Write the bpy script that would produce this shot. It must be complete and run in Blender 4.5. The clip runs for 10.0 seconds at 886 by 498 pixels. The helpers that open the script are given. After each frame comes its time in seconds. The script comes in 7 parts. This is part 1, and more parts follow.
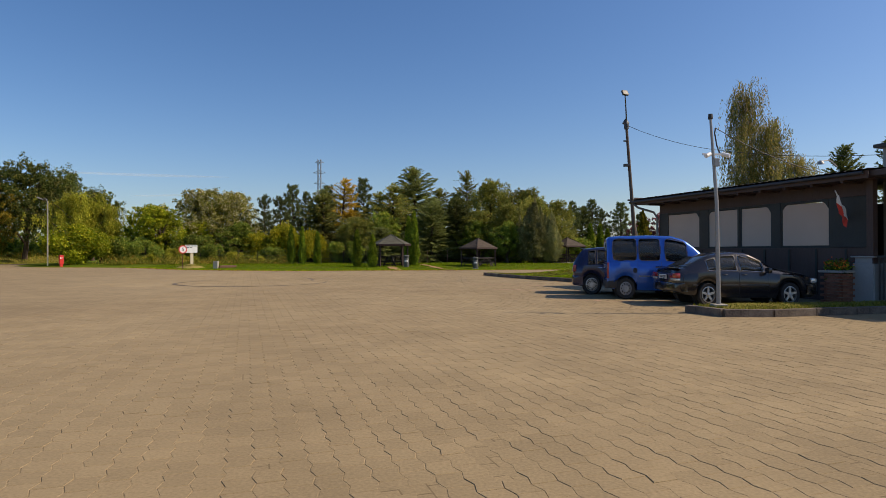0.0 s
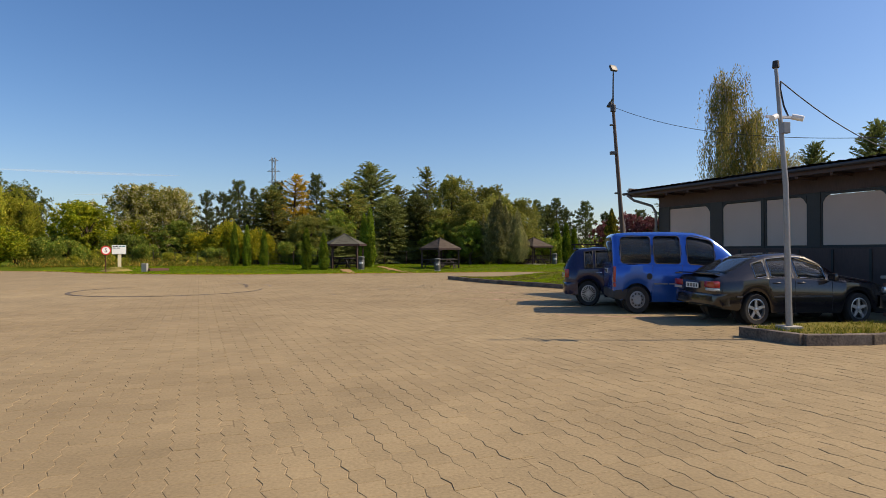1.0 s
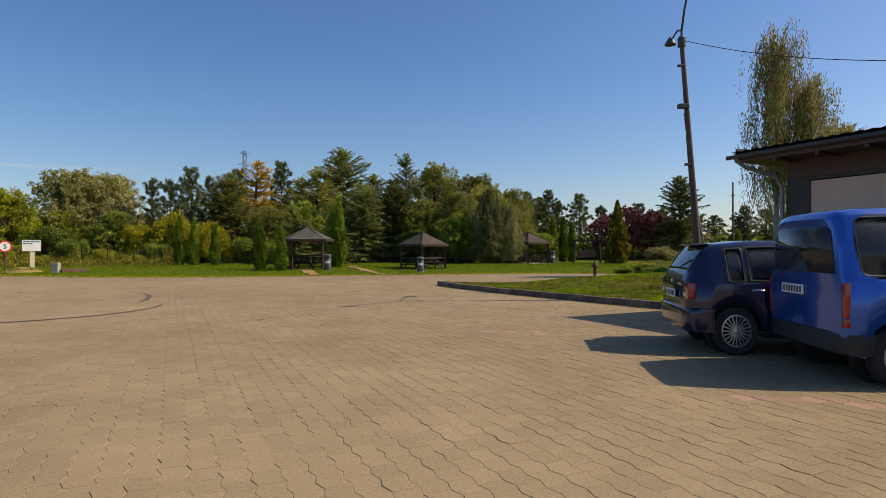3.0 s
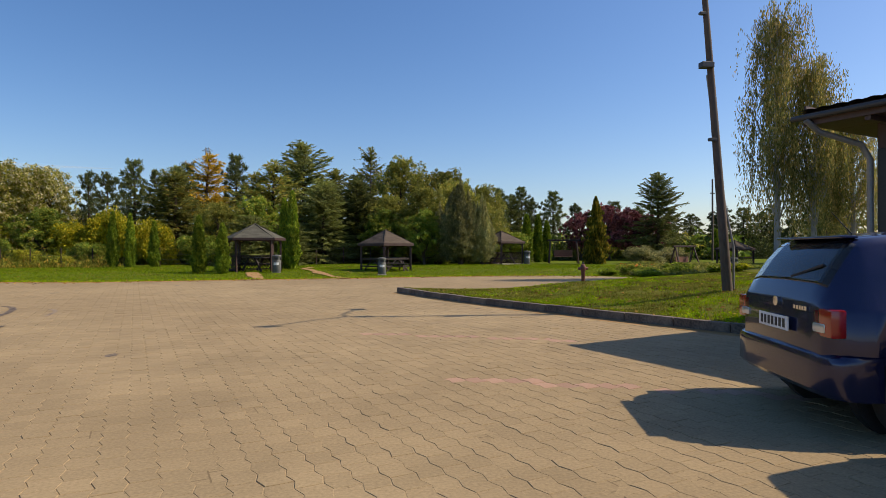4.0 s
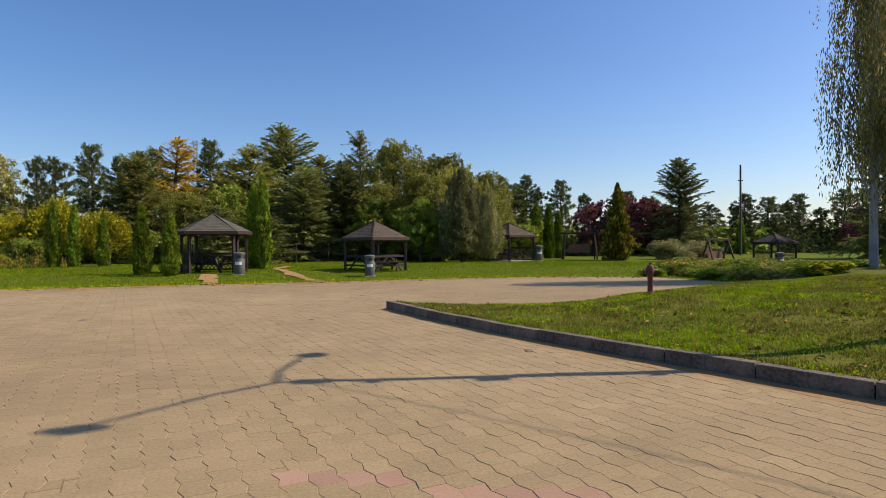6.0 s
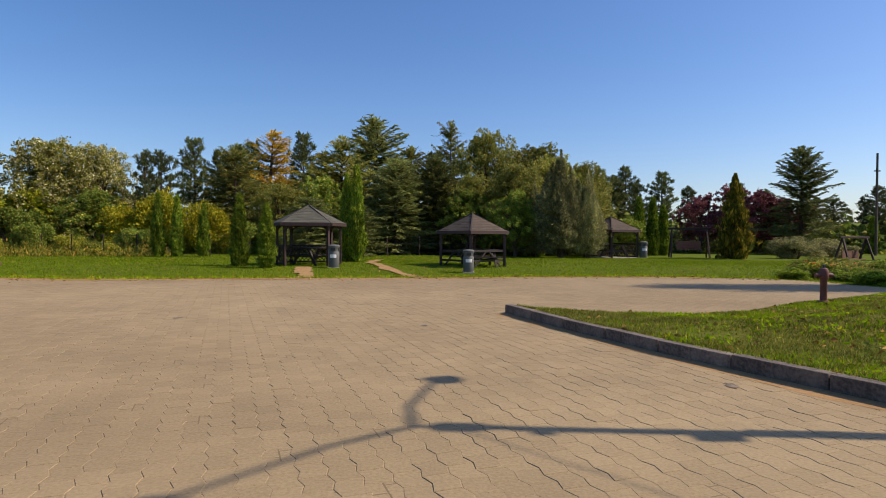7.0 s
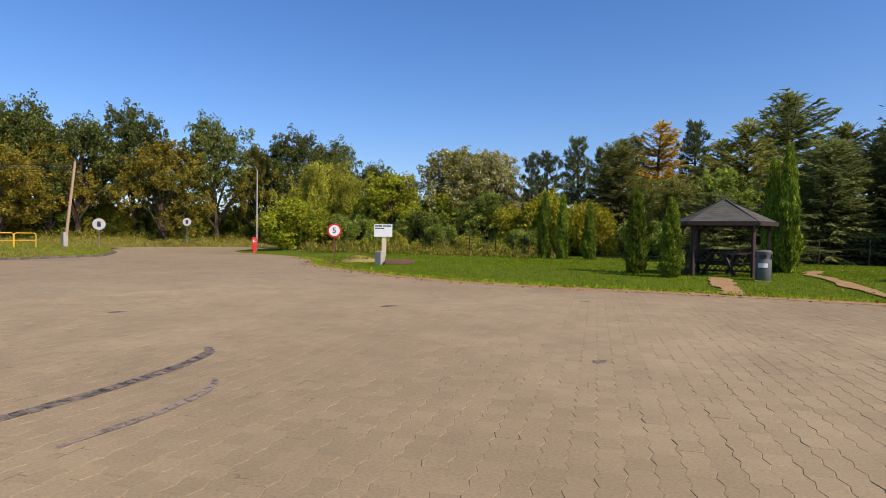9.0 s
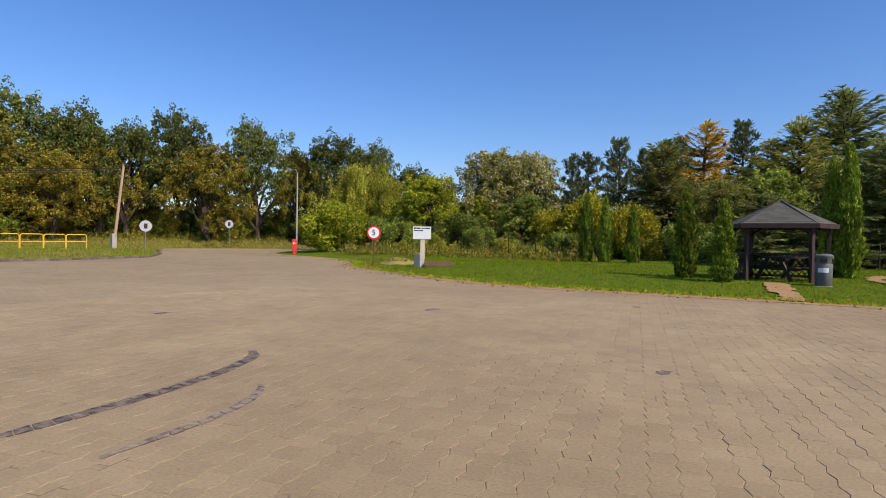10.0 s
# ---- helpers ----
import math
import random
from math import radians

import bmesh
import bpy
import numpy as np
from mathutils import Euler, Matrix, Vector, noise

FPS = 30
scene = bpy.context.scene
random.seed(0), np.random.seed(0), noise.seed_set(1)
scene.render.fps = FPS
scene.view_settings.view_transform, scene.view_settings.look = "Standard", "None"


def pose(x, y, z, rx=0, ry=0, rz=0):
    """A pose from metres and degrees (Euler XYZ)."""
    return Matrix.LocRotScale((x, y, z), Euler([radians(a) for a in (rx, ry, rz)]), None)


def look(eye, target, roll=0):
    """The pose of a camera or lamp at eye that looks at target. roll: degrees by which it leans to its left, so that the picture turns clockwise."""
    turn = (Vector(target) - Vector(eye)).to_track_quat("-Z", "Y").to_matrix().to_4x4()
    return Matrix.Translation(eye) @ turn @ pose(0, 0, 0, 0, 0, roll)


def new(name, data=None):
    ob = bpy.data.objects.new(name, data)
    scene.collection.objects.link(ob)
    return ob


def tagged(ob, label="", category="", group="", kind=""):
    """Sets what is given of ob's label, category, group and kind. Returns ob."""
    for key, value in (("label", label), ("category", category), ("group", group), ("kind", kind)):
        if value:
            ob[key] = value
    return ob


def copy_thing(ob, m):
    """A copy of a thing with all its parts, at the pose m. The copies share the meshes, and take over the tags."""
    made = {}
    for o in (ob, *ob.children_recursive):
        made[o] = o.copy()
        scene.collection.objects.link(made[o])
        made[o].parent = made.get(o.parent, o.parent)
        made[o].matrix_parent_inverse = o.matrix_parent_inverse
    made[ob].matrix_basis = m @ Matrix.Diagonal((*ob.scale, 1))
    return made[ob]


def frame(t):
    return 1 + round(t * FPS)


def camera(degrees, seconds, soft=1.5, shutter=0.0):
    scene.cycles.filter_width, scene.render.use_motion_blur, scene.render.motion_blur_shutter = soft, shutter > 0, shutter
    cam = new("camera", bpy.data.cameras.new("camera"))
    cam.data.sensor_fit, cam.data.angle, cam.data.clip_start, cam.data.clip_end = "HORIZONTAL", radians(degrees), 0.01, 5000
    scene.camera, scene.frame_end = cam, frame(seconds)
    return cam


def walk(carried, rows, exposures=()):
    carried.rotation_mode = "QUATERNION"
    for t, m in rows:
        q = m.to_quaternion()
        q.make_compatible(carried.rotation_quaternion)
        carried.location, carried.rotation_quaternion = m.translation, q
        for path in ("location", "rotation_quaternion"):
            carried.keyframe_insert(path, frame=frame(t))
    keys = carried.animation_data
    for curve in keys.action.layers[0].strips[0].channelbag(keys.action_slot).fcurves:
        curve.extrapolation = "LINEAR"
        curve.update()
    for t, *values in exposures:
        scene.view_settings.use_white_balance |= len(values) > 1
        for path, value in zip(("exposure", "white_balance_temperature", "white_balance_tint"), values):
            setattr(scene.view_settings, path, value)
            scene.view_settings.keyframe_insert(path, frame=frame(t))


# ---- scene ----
cam = camera(74.02, 10.0, soft=0.5)
PATH = [
    (0, (0.080, 0.363, 1.277), (0.063, 2.363, 1.287), -0.11),
    (0.5, (0.076, 2.282, 1.293), (0.154, 4.281, 1.308), -0.79),
    (1, (0.029, 4.149, 1.287), (0.153, 6.145, 1.299), -0.18),
    (1.5, (-0.060, 5.921, 1.299), (0.079, 7.916, 1.306), -0.12),
    (2, (-0.044, 7.544, 1.302), (0.096, 9.539, 1.292), 0.08),
    (2.5, (-0.039, 9.365, 1.296), (0.123, 11.358, 1.284), 0.07),
    (2.7, (-0.021, 10.090, 1.304), (0.154, 12.082, 1.302), 0.04),
    (3.8, (0.570, 14.019, 1.299), (0.855, 15.998, 1.302), -0.28),
    (4, (0.713, 14.697, 1.281), (1.015, 16.674, 1.283), -0.15),
    (4.5, (1.049, 16.351, 1.301), (1.397, 18.320, 1.304), -0.59),
    (5, (1.326, 17.772, 1.306), (1.693, 19.738, 1.311), -0.29),
    (5.2, (1.438, 18.257, 1.300), (1.802, 20.224, 1.305), -0.70),
    (6.3, (1.138, 20.986, 1.303), (1.410, 22.968, 1.277), 0.00),
    (6.5, (1.084, 21.323, 1.311), (1.298, 23.311, 1.280), 0.03),
    (7, (0.672, 21.997, 1.315), (0.717, 23.996, 1.278), 0.30),
    (7.5, (0.569, 23.049, 1.310), (0.288, 25.029, 1.268), -0.08),
    (8, (0.320, 23.749, 1.282), (-0.276, 25.658, 1.246), -0.24),
    (8.5, (-0.698, 24.866, 1.315), (-1.578, 26.662, 1.274), 0.88),
    (9, (-1.361, 25.511, 1.299), (-2.470, 27.175, 1.257), 0.83),
    (9.5, (-1.612, 25.644, 1.289), (-2.813, 27.243, 1.250), 1.07),
    (10, (-1.661, 25.666, 1.284), (-2.870, 27.259, 1.249), 0.98),
]
walk(cam, [(t, look(eye, target, roll)) for t, eye, target, roll in PATH],
     exposures=[(0, -0.18, 7000, 16), (1.0, 0.02, 7100, 16), (2.0, 0.02, 7100, 16), (2.6, -0.18, 7000, 16), (3.8, 0.02, 7000, 16), (5.0, 0.2, 6900, 16), (6.5, 0.04, 6750, 18), (8.0, 0.06, 6400, 20), (10, 0.04, 6100, 21)])

# ---- world and sun ----
SUN_AZ, SUN_EL = radians(-3), radians(44)          # azimuth from +x, counter-clockwise
sun_dir = Vector((math.cos(SUN_AZ) * math.cos(SUN_EL), math.sin(SUN_AZ) * math.cos(SUN_EL), math.sin(SUN_EL)))
world = bpy.data.worlds.new("sky")
scene.world = world
world.use_nodes = True
wn = world.node_tree
bg = wn.nodes["Background"]
sky = wn.nodes.new("ShaderNodeTexSky")
sky.sky_type = "NISHITA"
sky.sun_disc = False
sky.sun_elevation = SUN_EL
sky.sun_rotation = radians(90) - SUN_AZ
sky.altitude = 100
sky.air_density, sky.dust_density, sky.ozone_density = 1.0, 1.1, 4.5
tint = wn.nodes.new("ShaderNodeHueSaturation")
tint.inputs["Saturation"].default_value, tint.inputs["Hue"].default_value = 1.2, 0.503
wn.links.new(sky.outputs[0], tint.inputs["Color"])
wn.links.new(tint.outputs[0], bg.inputs[0])
bg.inputs[1].default_value = 0.145
sun_data = bpy.data.lights.new("sun", "SUN")
sun_data.energy, sun_data.angle, sun_data.color = 4.8, radians(0.53), (1.0, 0.89, 0.70)
sun = new("sun", sun_data)
sun.matrix_world = look(sun_dir * 100, (0, 0, 0))


# ---- materials ----
def node_mat(name):
    m = bpy.data.materials.new(name)
    m.use_nodes = True
    return m, m.node_tree.nodes, m.node_tree.links, m.node_tree.nodes["Principled BSDF"]


def ramp(nodes, stops):
    r = nodes.new("ShaderNodeValToRGB")
    el = r.color_ramp.elements
    el[0].position, el[0].color = stops[0][0], (*stops[0][1], 1)
    el[1].position, el[1].color = stops[-1][0], (*stops[-1][1], 1)
    for p, c in stops[1:-1]:
        e = el.new(p)
        e.color = (*c, 1)
    return r


def surface(name, a, b, scale=4.0, fine=60.0, rough=0.8, bump=0.2, metal=0.0, dist=0.01, coat=0.0, spread=0.25, per="", stretch=(1, 1, 1)):
    """Two-scale noise between colours a and b, with fine relief; per: 'island' or 'object' shifts the brightness piece by piece."""
    m, n, l, p = node_mat(name)
    tc = n.new("ShaderNodeTexCoord")
    mp = n.new("ShaderNodeMapping")
    mp.inputs["Scale"].default_value = stretch
    l.new(tc.outputs["Object"], mp.inputs[0])
    big, small = n.new("ShaderNodeTexNoise"), n.new("ShaderNodeTexNoise")
    big.inputs["Scale"].default_value, small.inputs["Scale"].default_value = scale, fine
    big.inputs["Detail"].default_value, small.inputs["Detail"].default_value = 4, 3
    l.new(mp.outputs[0], big.inputs["Vector"])
    l.new(mp.outputs[0], small.inputs["Vector"])
    mix = n.new("ShaderNodeMath")
    mix.operation = "MULTIPLY_ADD"
    l.new(small.outputs["Fac"], mix.inputs[0])
    mix.inputs[1].default_value = 0.5
    half = n.new("ShaderNodeMath")
    half.operation = "MULTIPLY"
    l.new(big.outputs["Fac"], half.inputs[0])
    half.inputs[1].default_value = 0.5
    l.new(half.outputs[0], mix.inputs[2])
    r = ramp(n, [(0.5 - spread, a), (0.5 + spread, b)])
    l.new(mix.outputs[0], r.inputs[0])
    colour = r.outputs[0]
    if per:
        src = n.new("ShaderNodeNewGeometry").outputs["Random Per Island"] if per == "island" else n.new("ShaderNodeObjectInfo").outputs["Random"]
        mr = n.new("ShaderNodeMapRange")
        l.new(src, mr.inputs[0])
        mr.inputs[3].default_value, mr.inputs[4].default_value = 0.86, 1.13
        hv = n.new("ShaderNodeHueSaturation")
        l.new(mr.outputs[0], hv.inputs["Value"])
        l.new(colour, hv.inputs["Color"])
        colour = hv.outputs[0]
    l.new(colour, p.inputs["Base Color"])
    p.inputs["Roughness"].default_value, p.inputs["Metallic"].default_value = rough, metal
    p.inputs["Coat Weight"].default_value = coat
    if rough > 0.92:
        p.inputs["Specular IOR Level"].default_value = 0.1
    p.inputs["Coat Roughness"].default_value = 0.06
    if bump:
        b_ = n.new("ShaderNodeBump")
        b_.inputs["Strength"].default_value, b_.inputs["Distance"].default_value = bump, dist
        l.new(small.outputs["Fac"], b_.inputs["Height"])
        l.new(b_.outputs[0], p.inputs["Normal"])
    return m


def leaf_mat(name, stops, rough=0.55, through_=0.35):
    """Leaves: each one takes its own tone; a share of the light passes through."""
    m, n, l, p = node_mat(name)
    geo = n.new("ShaderNodeNewGeometry")
    info = n.new("ShaderNodeObjectInfo")
    r = ramp(n, [(s_, (min(0.8, c_[0] * 1.38), min(0.8, c_[1] * 1.28), c_[2] * 1.0)) for s_, c_ in stops])
    l.new(geo.outputs["Random Per Island"], r.inputs[0])
    # broad noise paints sunlit and shaded masses into the leaf colour
    noi = n.new("ShaderNodeTexNoise")
    noi.inputs["Scale"].default_value = 3.5
    tc = n.new("ShaderNodeTexCoord")
    l.new(tc.outputs["Object"], noi.inputs["Vector"])
    mr = n.new("ShaderNodeMapRange")
    mr.inputs[1].default_value, mr.inputs[2].default_value = 0.3, 0.7
    mr.inputs[3].default_value, mr.inputs[4].default_value = 0.6, 1.4
    l.new(noi.outputs["Fac"], mr.inputs[0])
    mo = n.new("ShaderNodeMapRange")
    mo.inputs[3].default_value, mo.inputs[4].default_value = 0.68, 1.3
    l.new(info.outputs["Random"], mo.inputs[0])
    mul = n.new("ShaderNodeMath")
    mul.operation = "MULTIPLY"
    l.new(mr.outputs[0], mul.inputs[0])
    l.new(mo.outputs[0], mul.inputs[1])
    hv = n.new("ShaderNodeHueSaturation")
    l.new(mul.outputs[0], hv.inputs["Value"])
    l.new(r.outputs[0], hv.inputs["Color"])
    l.new(hv.outputs[0], p.inputs["Base Color"])
    p.inputs["Roughness"].default_value = rough
    p.inputs["Specular IOR Level"].default_value = 0.14
    tr = n.new("ShaderNodeBsdfTranslucent")
    l.new(hv.outputs[0], tr.inputs["Color"])
    ms = n.new("ShaderNodeMixShader")
    ms.inputs[0].default_value = through_
    l.new(p.outputs[0], ms.inputs[1])
    l.new(tr.outputs[0], ms.inputs[2])
    l.new(ms.outputs[0], n["Material Output"].inputs["Surface"])
    return m


def paving_mat(name, per):
    """Dusty tan-grey concrete pavers, with joints drawn only where the sheet goes on beyond the laid pieces."""
    m, n, l, p = node_mat(name)
    geo = n.new("ShaderNodeNewGeometry")
    big, mid, fine = (n.new("ShaderNodeTexNoise") for _ in range(3))
    for node, s, d in ((big, 0.11, 3), (mid, 0.9, 4), (fine, 45, 3)):
        node.inputs["Scale"].default_value, node.inputs["Detail"].default_value = s, d
        l.new(geo.outputs["Position"], node.inputs["Vector"])
    r1 = ramp(n, [(0.35, (0.28, 0.207, 0.112)), (0.65, (0.34, 0.258, 0.143))])
    l.new(big.outputs["Fac"], r1.inputs[0])
    r2 = ramp(n, [(0.3, (0.88, 0.88, 0.88)), (0.7, (1.07, 1.07, 1.07))])
    l.new(mid.outputs["Fac"], r2.inputs[0])
    r3 = ramp(n, [(0.25, (0.82, 0.82, 0.82)), (0.75, (1.15, 1.15, 1.15))])
    l.new(fine.outputs["Fac"], r3.inputs[0])
    colour = r1.outputs[0]
    for other in (r2, r3):
        mx = n.new("ShaderNodeMix")
        mx.data_type, mx.blend_type = "RGBA", "MULTIPLY"
        mx.inputs[0].default_value = 1.0
        l.new(colour, mx.inputs[6])
        l.new(other.outputs[0], mx.inputs[7])
        colour = mx.outputs[2]
    if per == "none":                                    # far off the joints are only a tone
        mp = n.new("ShaderNodeMapping")
        mp.inputs["Rotation"].default_value = (0, 0, radians(71))
        l.new(geo.outputs["Position"], mp.inputs[0])
        bt = n.new("ShaderNodeTexBrick")
        l.new(mp.outputs[0], bt.inputs["Vector"])
        for key, val in (("Color1", (1.06, 1.06, 1.06, 1)), ("Color2", (0.92, 0.92, 0.92, 1)), ("Mortar", (0.62, 0.6, 0.58, 1))):
            bt.inputs[key].default_value = val
        for key, val in (("Scale", 1.0), ("Mortar Size", 0.006), ("Mortar Smooth", 0.3), ("Brick Width", 0.2), ("Row Height", 0.162)):
            bt.inputs[key].default_value = val
        mx = n.new("ShaderNodeMix")
        mx.data_type, mx.blend_type = "RGBA", "MULTIPLY"
        mx.inputs[0].default_value = 1.0
        l.new(colour, mx.inputs[6])
        l.new(bt.outputs["Color"], mx.inputs[7])
        colour = mx.outputs[2]
    src = geo.outputs["Random Per Island"] if per == "island" else n.new("ShaderNodeObjectInfo").outputs["Random"]
    mr = n.new("ShaderNodeMapRange")
    l.new(src, mr.inputs[0])
    mr.inputs[3].default_value, mr.inputs[4].default_value = (0.93, 1.06) if per != "none" else (1, 1)
    hv = n.new("ShaderNodeHueSaturation")
    l.new(mr.outputs[0], hv.inputs["Value"])
    l.new(colour, hv.inputs["Color"])
    l.new(hv.outputs[0], p.inputs["Base Color"])
    p.inputs["Roughness"].default_value = 0.9
    p.inputs["Specular IOR Level"].default_value = 0.25
    b_ = n.new("ShaderNodeBump")
    b_.inputs["Strength"].default_value, b_.inputs["Distance"].default_value = 0.35, 0.006
    l.new(fine.outputs["Fac"], b_.inputs["Height"])
    l.new(b_.outputs[0], p.inputs["Normal"])
    return m


M = {}
M["paving"] = paving_mat("paving_sheet", "none")
M["paver"] = paving_mat("paver_joined", "island")
M["paver_one"] = paving_mat("paver_piece", "object")
M["red_paver"] = surface("red_paver", (0.3, 0.175, 0.112), (0.39, 0.245, 0.165), 3, 50, 0.9, 0.3, per="island")
M["soil"] = surface("soil", (0.10, 0.075, 0.045), (0.2, 0.15, 0.09), 0.6, 20, 0.95, 0.5, dist=0.03)
M["dirt"] = surface("dirt", (0.28, 0.165, 0.072), (0.42, 0.265, 0.125), 1.5, 30, 0.95, 0.4, dist=0.02)
M["field"] = surface("field_grass", (0.09, 0.11, 0.025), (0.17, 0.17, 0.045), 0.12, 5, 0.95, 0.4, dist=0.05)
M["lawn"] = surface("lawn_ground", (0.06, 0.1, 0.003), (0.13, 0.16, 0.009), 0.28, 14, 0.95, 0.6, dist=0.04)
M["island_turf"] = surface("island_turf", (0.06, 0.09, 0.005), (0.15, 0.14, 0.02), 1.1, 12, 0.95, 0.6, dist=0.04, spread=0.16)
M["drylawn"] = surface("dry_lawn", (0.12, 0.11, 0.018), (0.23, 0.185, 0.045), 0.7, 14, 0.95, 0.6, dist=0.04)
M["grass"] = leaf_mat("grass_blade", [(0, (0.0845, 0.1731, 0.0027)), (0.75, (0.1766, 0.2784, 0.0045)), (1, (0.2918, 0.316, 0.0126))], 0.85, 0.4)
M["drygrass"] = leaf_mat("dry_grass_blade", [(0, (0.0722, 0.1016, 0.0119)), (0.6, (0.1488, 0.1597, 0.0297)), (1, (0.2616, 0.2275, 0.0693))], 0.85, 0.3)
M["kerb"] = surface("kerb_concrete", (0.06, 0.047, 0.038), (0.2, 0.16, 0.125), 4, 30, 0.92, 0.5, per="object", spread=0.14)
M["concrete"] = surface("concrete", (0.3, 0.28, 0.24), (0.44, 0.41, 0.35), 1.5, 30, 0.9, 0.35)
M["bark"] = surface("bark", (0.05, 0.037, 0.026), (0.14, 0.1, 0.07), 3, 18, 0.95, 0.8, dist=0.03, stretch=(1, 1, 0.2))
M["birchbark"] = surface("birch_bark", (0.12, 0.11, 0.1), (0.55, 0.52, 0.47), 2, 10, 0.9, 0.4, stretch=(0.4, 0.4, 2))
M["pine"] = leaf_mat("pine_needle", [(0, (0.0411, 0.0626, 0.0267)), (1, (0.1312, 0.1566, 0.0643))], 0.6, 0.15)
M["fir"] = leaf_mat("fir_needle", [(0, (0.0792, 0.1108, 0.0397)), (1, (0.2192, 0.2448, 0.0908))], 0.6, 0.3)
M["larch"] = leaf_mat("larch_needle", [(0, (0.1096, 0.1476, 0.04)), (0.7, (0.2228, 0.2559, 0.0727)), (1, (0.4079, 0.3141, 0.0727))], 0.6, 0.35)
M["larch_gold"] = leaf_mat("golden_larch_needle", [(0, (0.1507, 0.14, 0.0179)), (0.6, (0.3391, 0.238, 0.0224)), (1, (0.5274, 0.3501, 0.0337))], 0.6, 0.35)
M["oak"] = leaf_mat("green_leaf", [(0, (0.0741, 0.1354, 0.0229)), (0.75, (0.1784, 0.2503, 0.0428)), (1, (0.4138, 0.3654, 0.0714))], 0.45, 0.35)
M["deepleaf"] = leaf_mat("deep_green_leaf", [(0, (0.03, 0.058, 0.014)), (0.7, (0.095, 0.125, 0.03)), (1, (0.24, 0.22, 0.06))], 0.4, 0.25)
M["goldleaf"] = leaf_mat("yellowing_leaf", [(0, (0.0828, 0.105, 0.016)), (0.6, (0.2024, 0.19, 0.025)), (1, (0.4048, 0.28, 0.04))], 0.5, 0.38)
M["bright"] = leaf_mat("bright_leaf", [(0, (0.0945, 0.156, 0.011)), (0.7, (0.2565, 0.299, 0.0198)), (1, (0.4455, 0.416, 0.0385))], 0.45, 0.4)
M["yellowleaf"] = leaf_mat("yellow_leaf", [(0, (0.0886, 0.1333, 0.0108)), (0.6, (0.2435, 0.2505, 0.018)), (1, (0.4649, 0.3838, 0.0271))], 0.45, 0.42)
M["silver"] = leaf_mat("silver_leaf", [(0, (0.1171, 0.152, 0.0264)), (0.72, (0.2928, 0.2775, 0.0594)), (0.84, (0.6149, 0.5286, 0.3696)), (1, (0.75, 0.6872, 0.528))], 0.5, 0.3)
M["willow"] = leaf_mat("willow_leaf", [(0, (0.1483, 0.1945, 0.02)), (0.7, (0.3264, 0.3546, 0.045)), (1, (0.4945, 0.4347, 0.06))], 0.5, 0.4)
M["olive"] = leaf_mat("olive_leaf", [(0, (0.0941, 0.131, 0.0312)), (0.75, (0.226, 0.2425, 0.0624)), (1, (0.4144, 0.3538, 0.0858))], 0.5, 0.4)
M["birch"] = leaf_mat("birch_leaf", [(0, (0.1072, 0.1339, 0.0463)), (0.7, (0.2678, 0.2545, 0.0926)), (1, (0.5357, 0.4018, 0.172))], 0.45, 0.4)
M["grey_green"] = leaf_mat("grey_green_spray", [(0, (0.1033, 0.1288, 0.0654)), (0.7, (0.2411, 0.25, 0.1291)), (1, (0.4477, 0.4092, 0.2239))], 0.7, 0.25)
M["thuja"] = leaf_mat("thuja_spray", [(0, (0.0523, 0.1032, 0.0119)), (0.6, (0.1394, 0.2125, 0.0214)), (1, (0.2904, 0.3401, 0.0416))], 0.6, 0.25)
M["gold_con"] = leaf_mat("golden_conifer_spray", [(0, (0.07, 0.09, 0.015)), (0.5, (0.13, 0.14, 0.022)), (0.8, (0.32, 0.25, 0.035)), (1, (0.48, 0.36, 0.05))], 0.55, 0.3)
M["plum"] = leaf_mat("purple_leaf", [(0, (0.0658, 0.0261, 0.0357)), (1, (0.2405, 0.087, 0.1114))], 0.45, 0.25)
M["weed"] = leaf_mat("weed_leaf", [(0, (0.081, 0.12, 0.0165)), (0.75, (0.2025, 0.204, 0.033)), (1, (0.486, 0.3, 0.066))], 0.6, 0.3)
M["brownwood"] = surface("brown_stained_wood", (0.022, 0.011, 0.009), (0.058, 0.026, 0.021), 4, 40, 0.65, 0.3, stretch=(1, 1, 0.15))
M["darkwood"] = surface("dark_stained_wood", (0.014, 0.009, 0.007), (0.036, 0.022, 0.016), 4, 40, 0.6, 0.3, stretch=(1, 1, 0.15))
M["shingle"] = surface("bitumen_shingle", (0.07, 0.07, 0.055), (0.125, 0.122, 0.098), 2.5, 60, 0.95, 0.5, per="object")
M["brownshingle"] = surface("brown_bitumen_shingle", (0.068, 0.055, 0.043), (0.118, 0.095, 0.076), 2.5, 60, 0.95, 0.5, per="object")
M["galv"] = surface("galvanised_steel", (0.22, 0.22, 0.22), (0.34, 0.34, 0.33), 3, 30, 0.5, 0.1, metal=0.5)
M["poleconcrete"] = surface("weathered_pole", (0.06, 0.043, 0.033), (0.15, 0.115, 0.09), 2, 25, 0.9, 0.4, stretch=(1, 1, 0.3))
M["darkmetal"] = surface("dark_metal", (0.03, 0.03, 0.03), (0.07, 0.068, 0.065), 4, 40, 0.5, 0.15)
M["black"] = surface("black_plastic", (0.012, 0.012, 0.012), (0.03, 0.03, 0.03), 5, 60, 0.55, 0.1)
M["white"] = surface("white_paint", (0.68, 0.68, 0.66), (0.82, 0.82, 0.8), 3, 30, 0.5, 0.05)
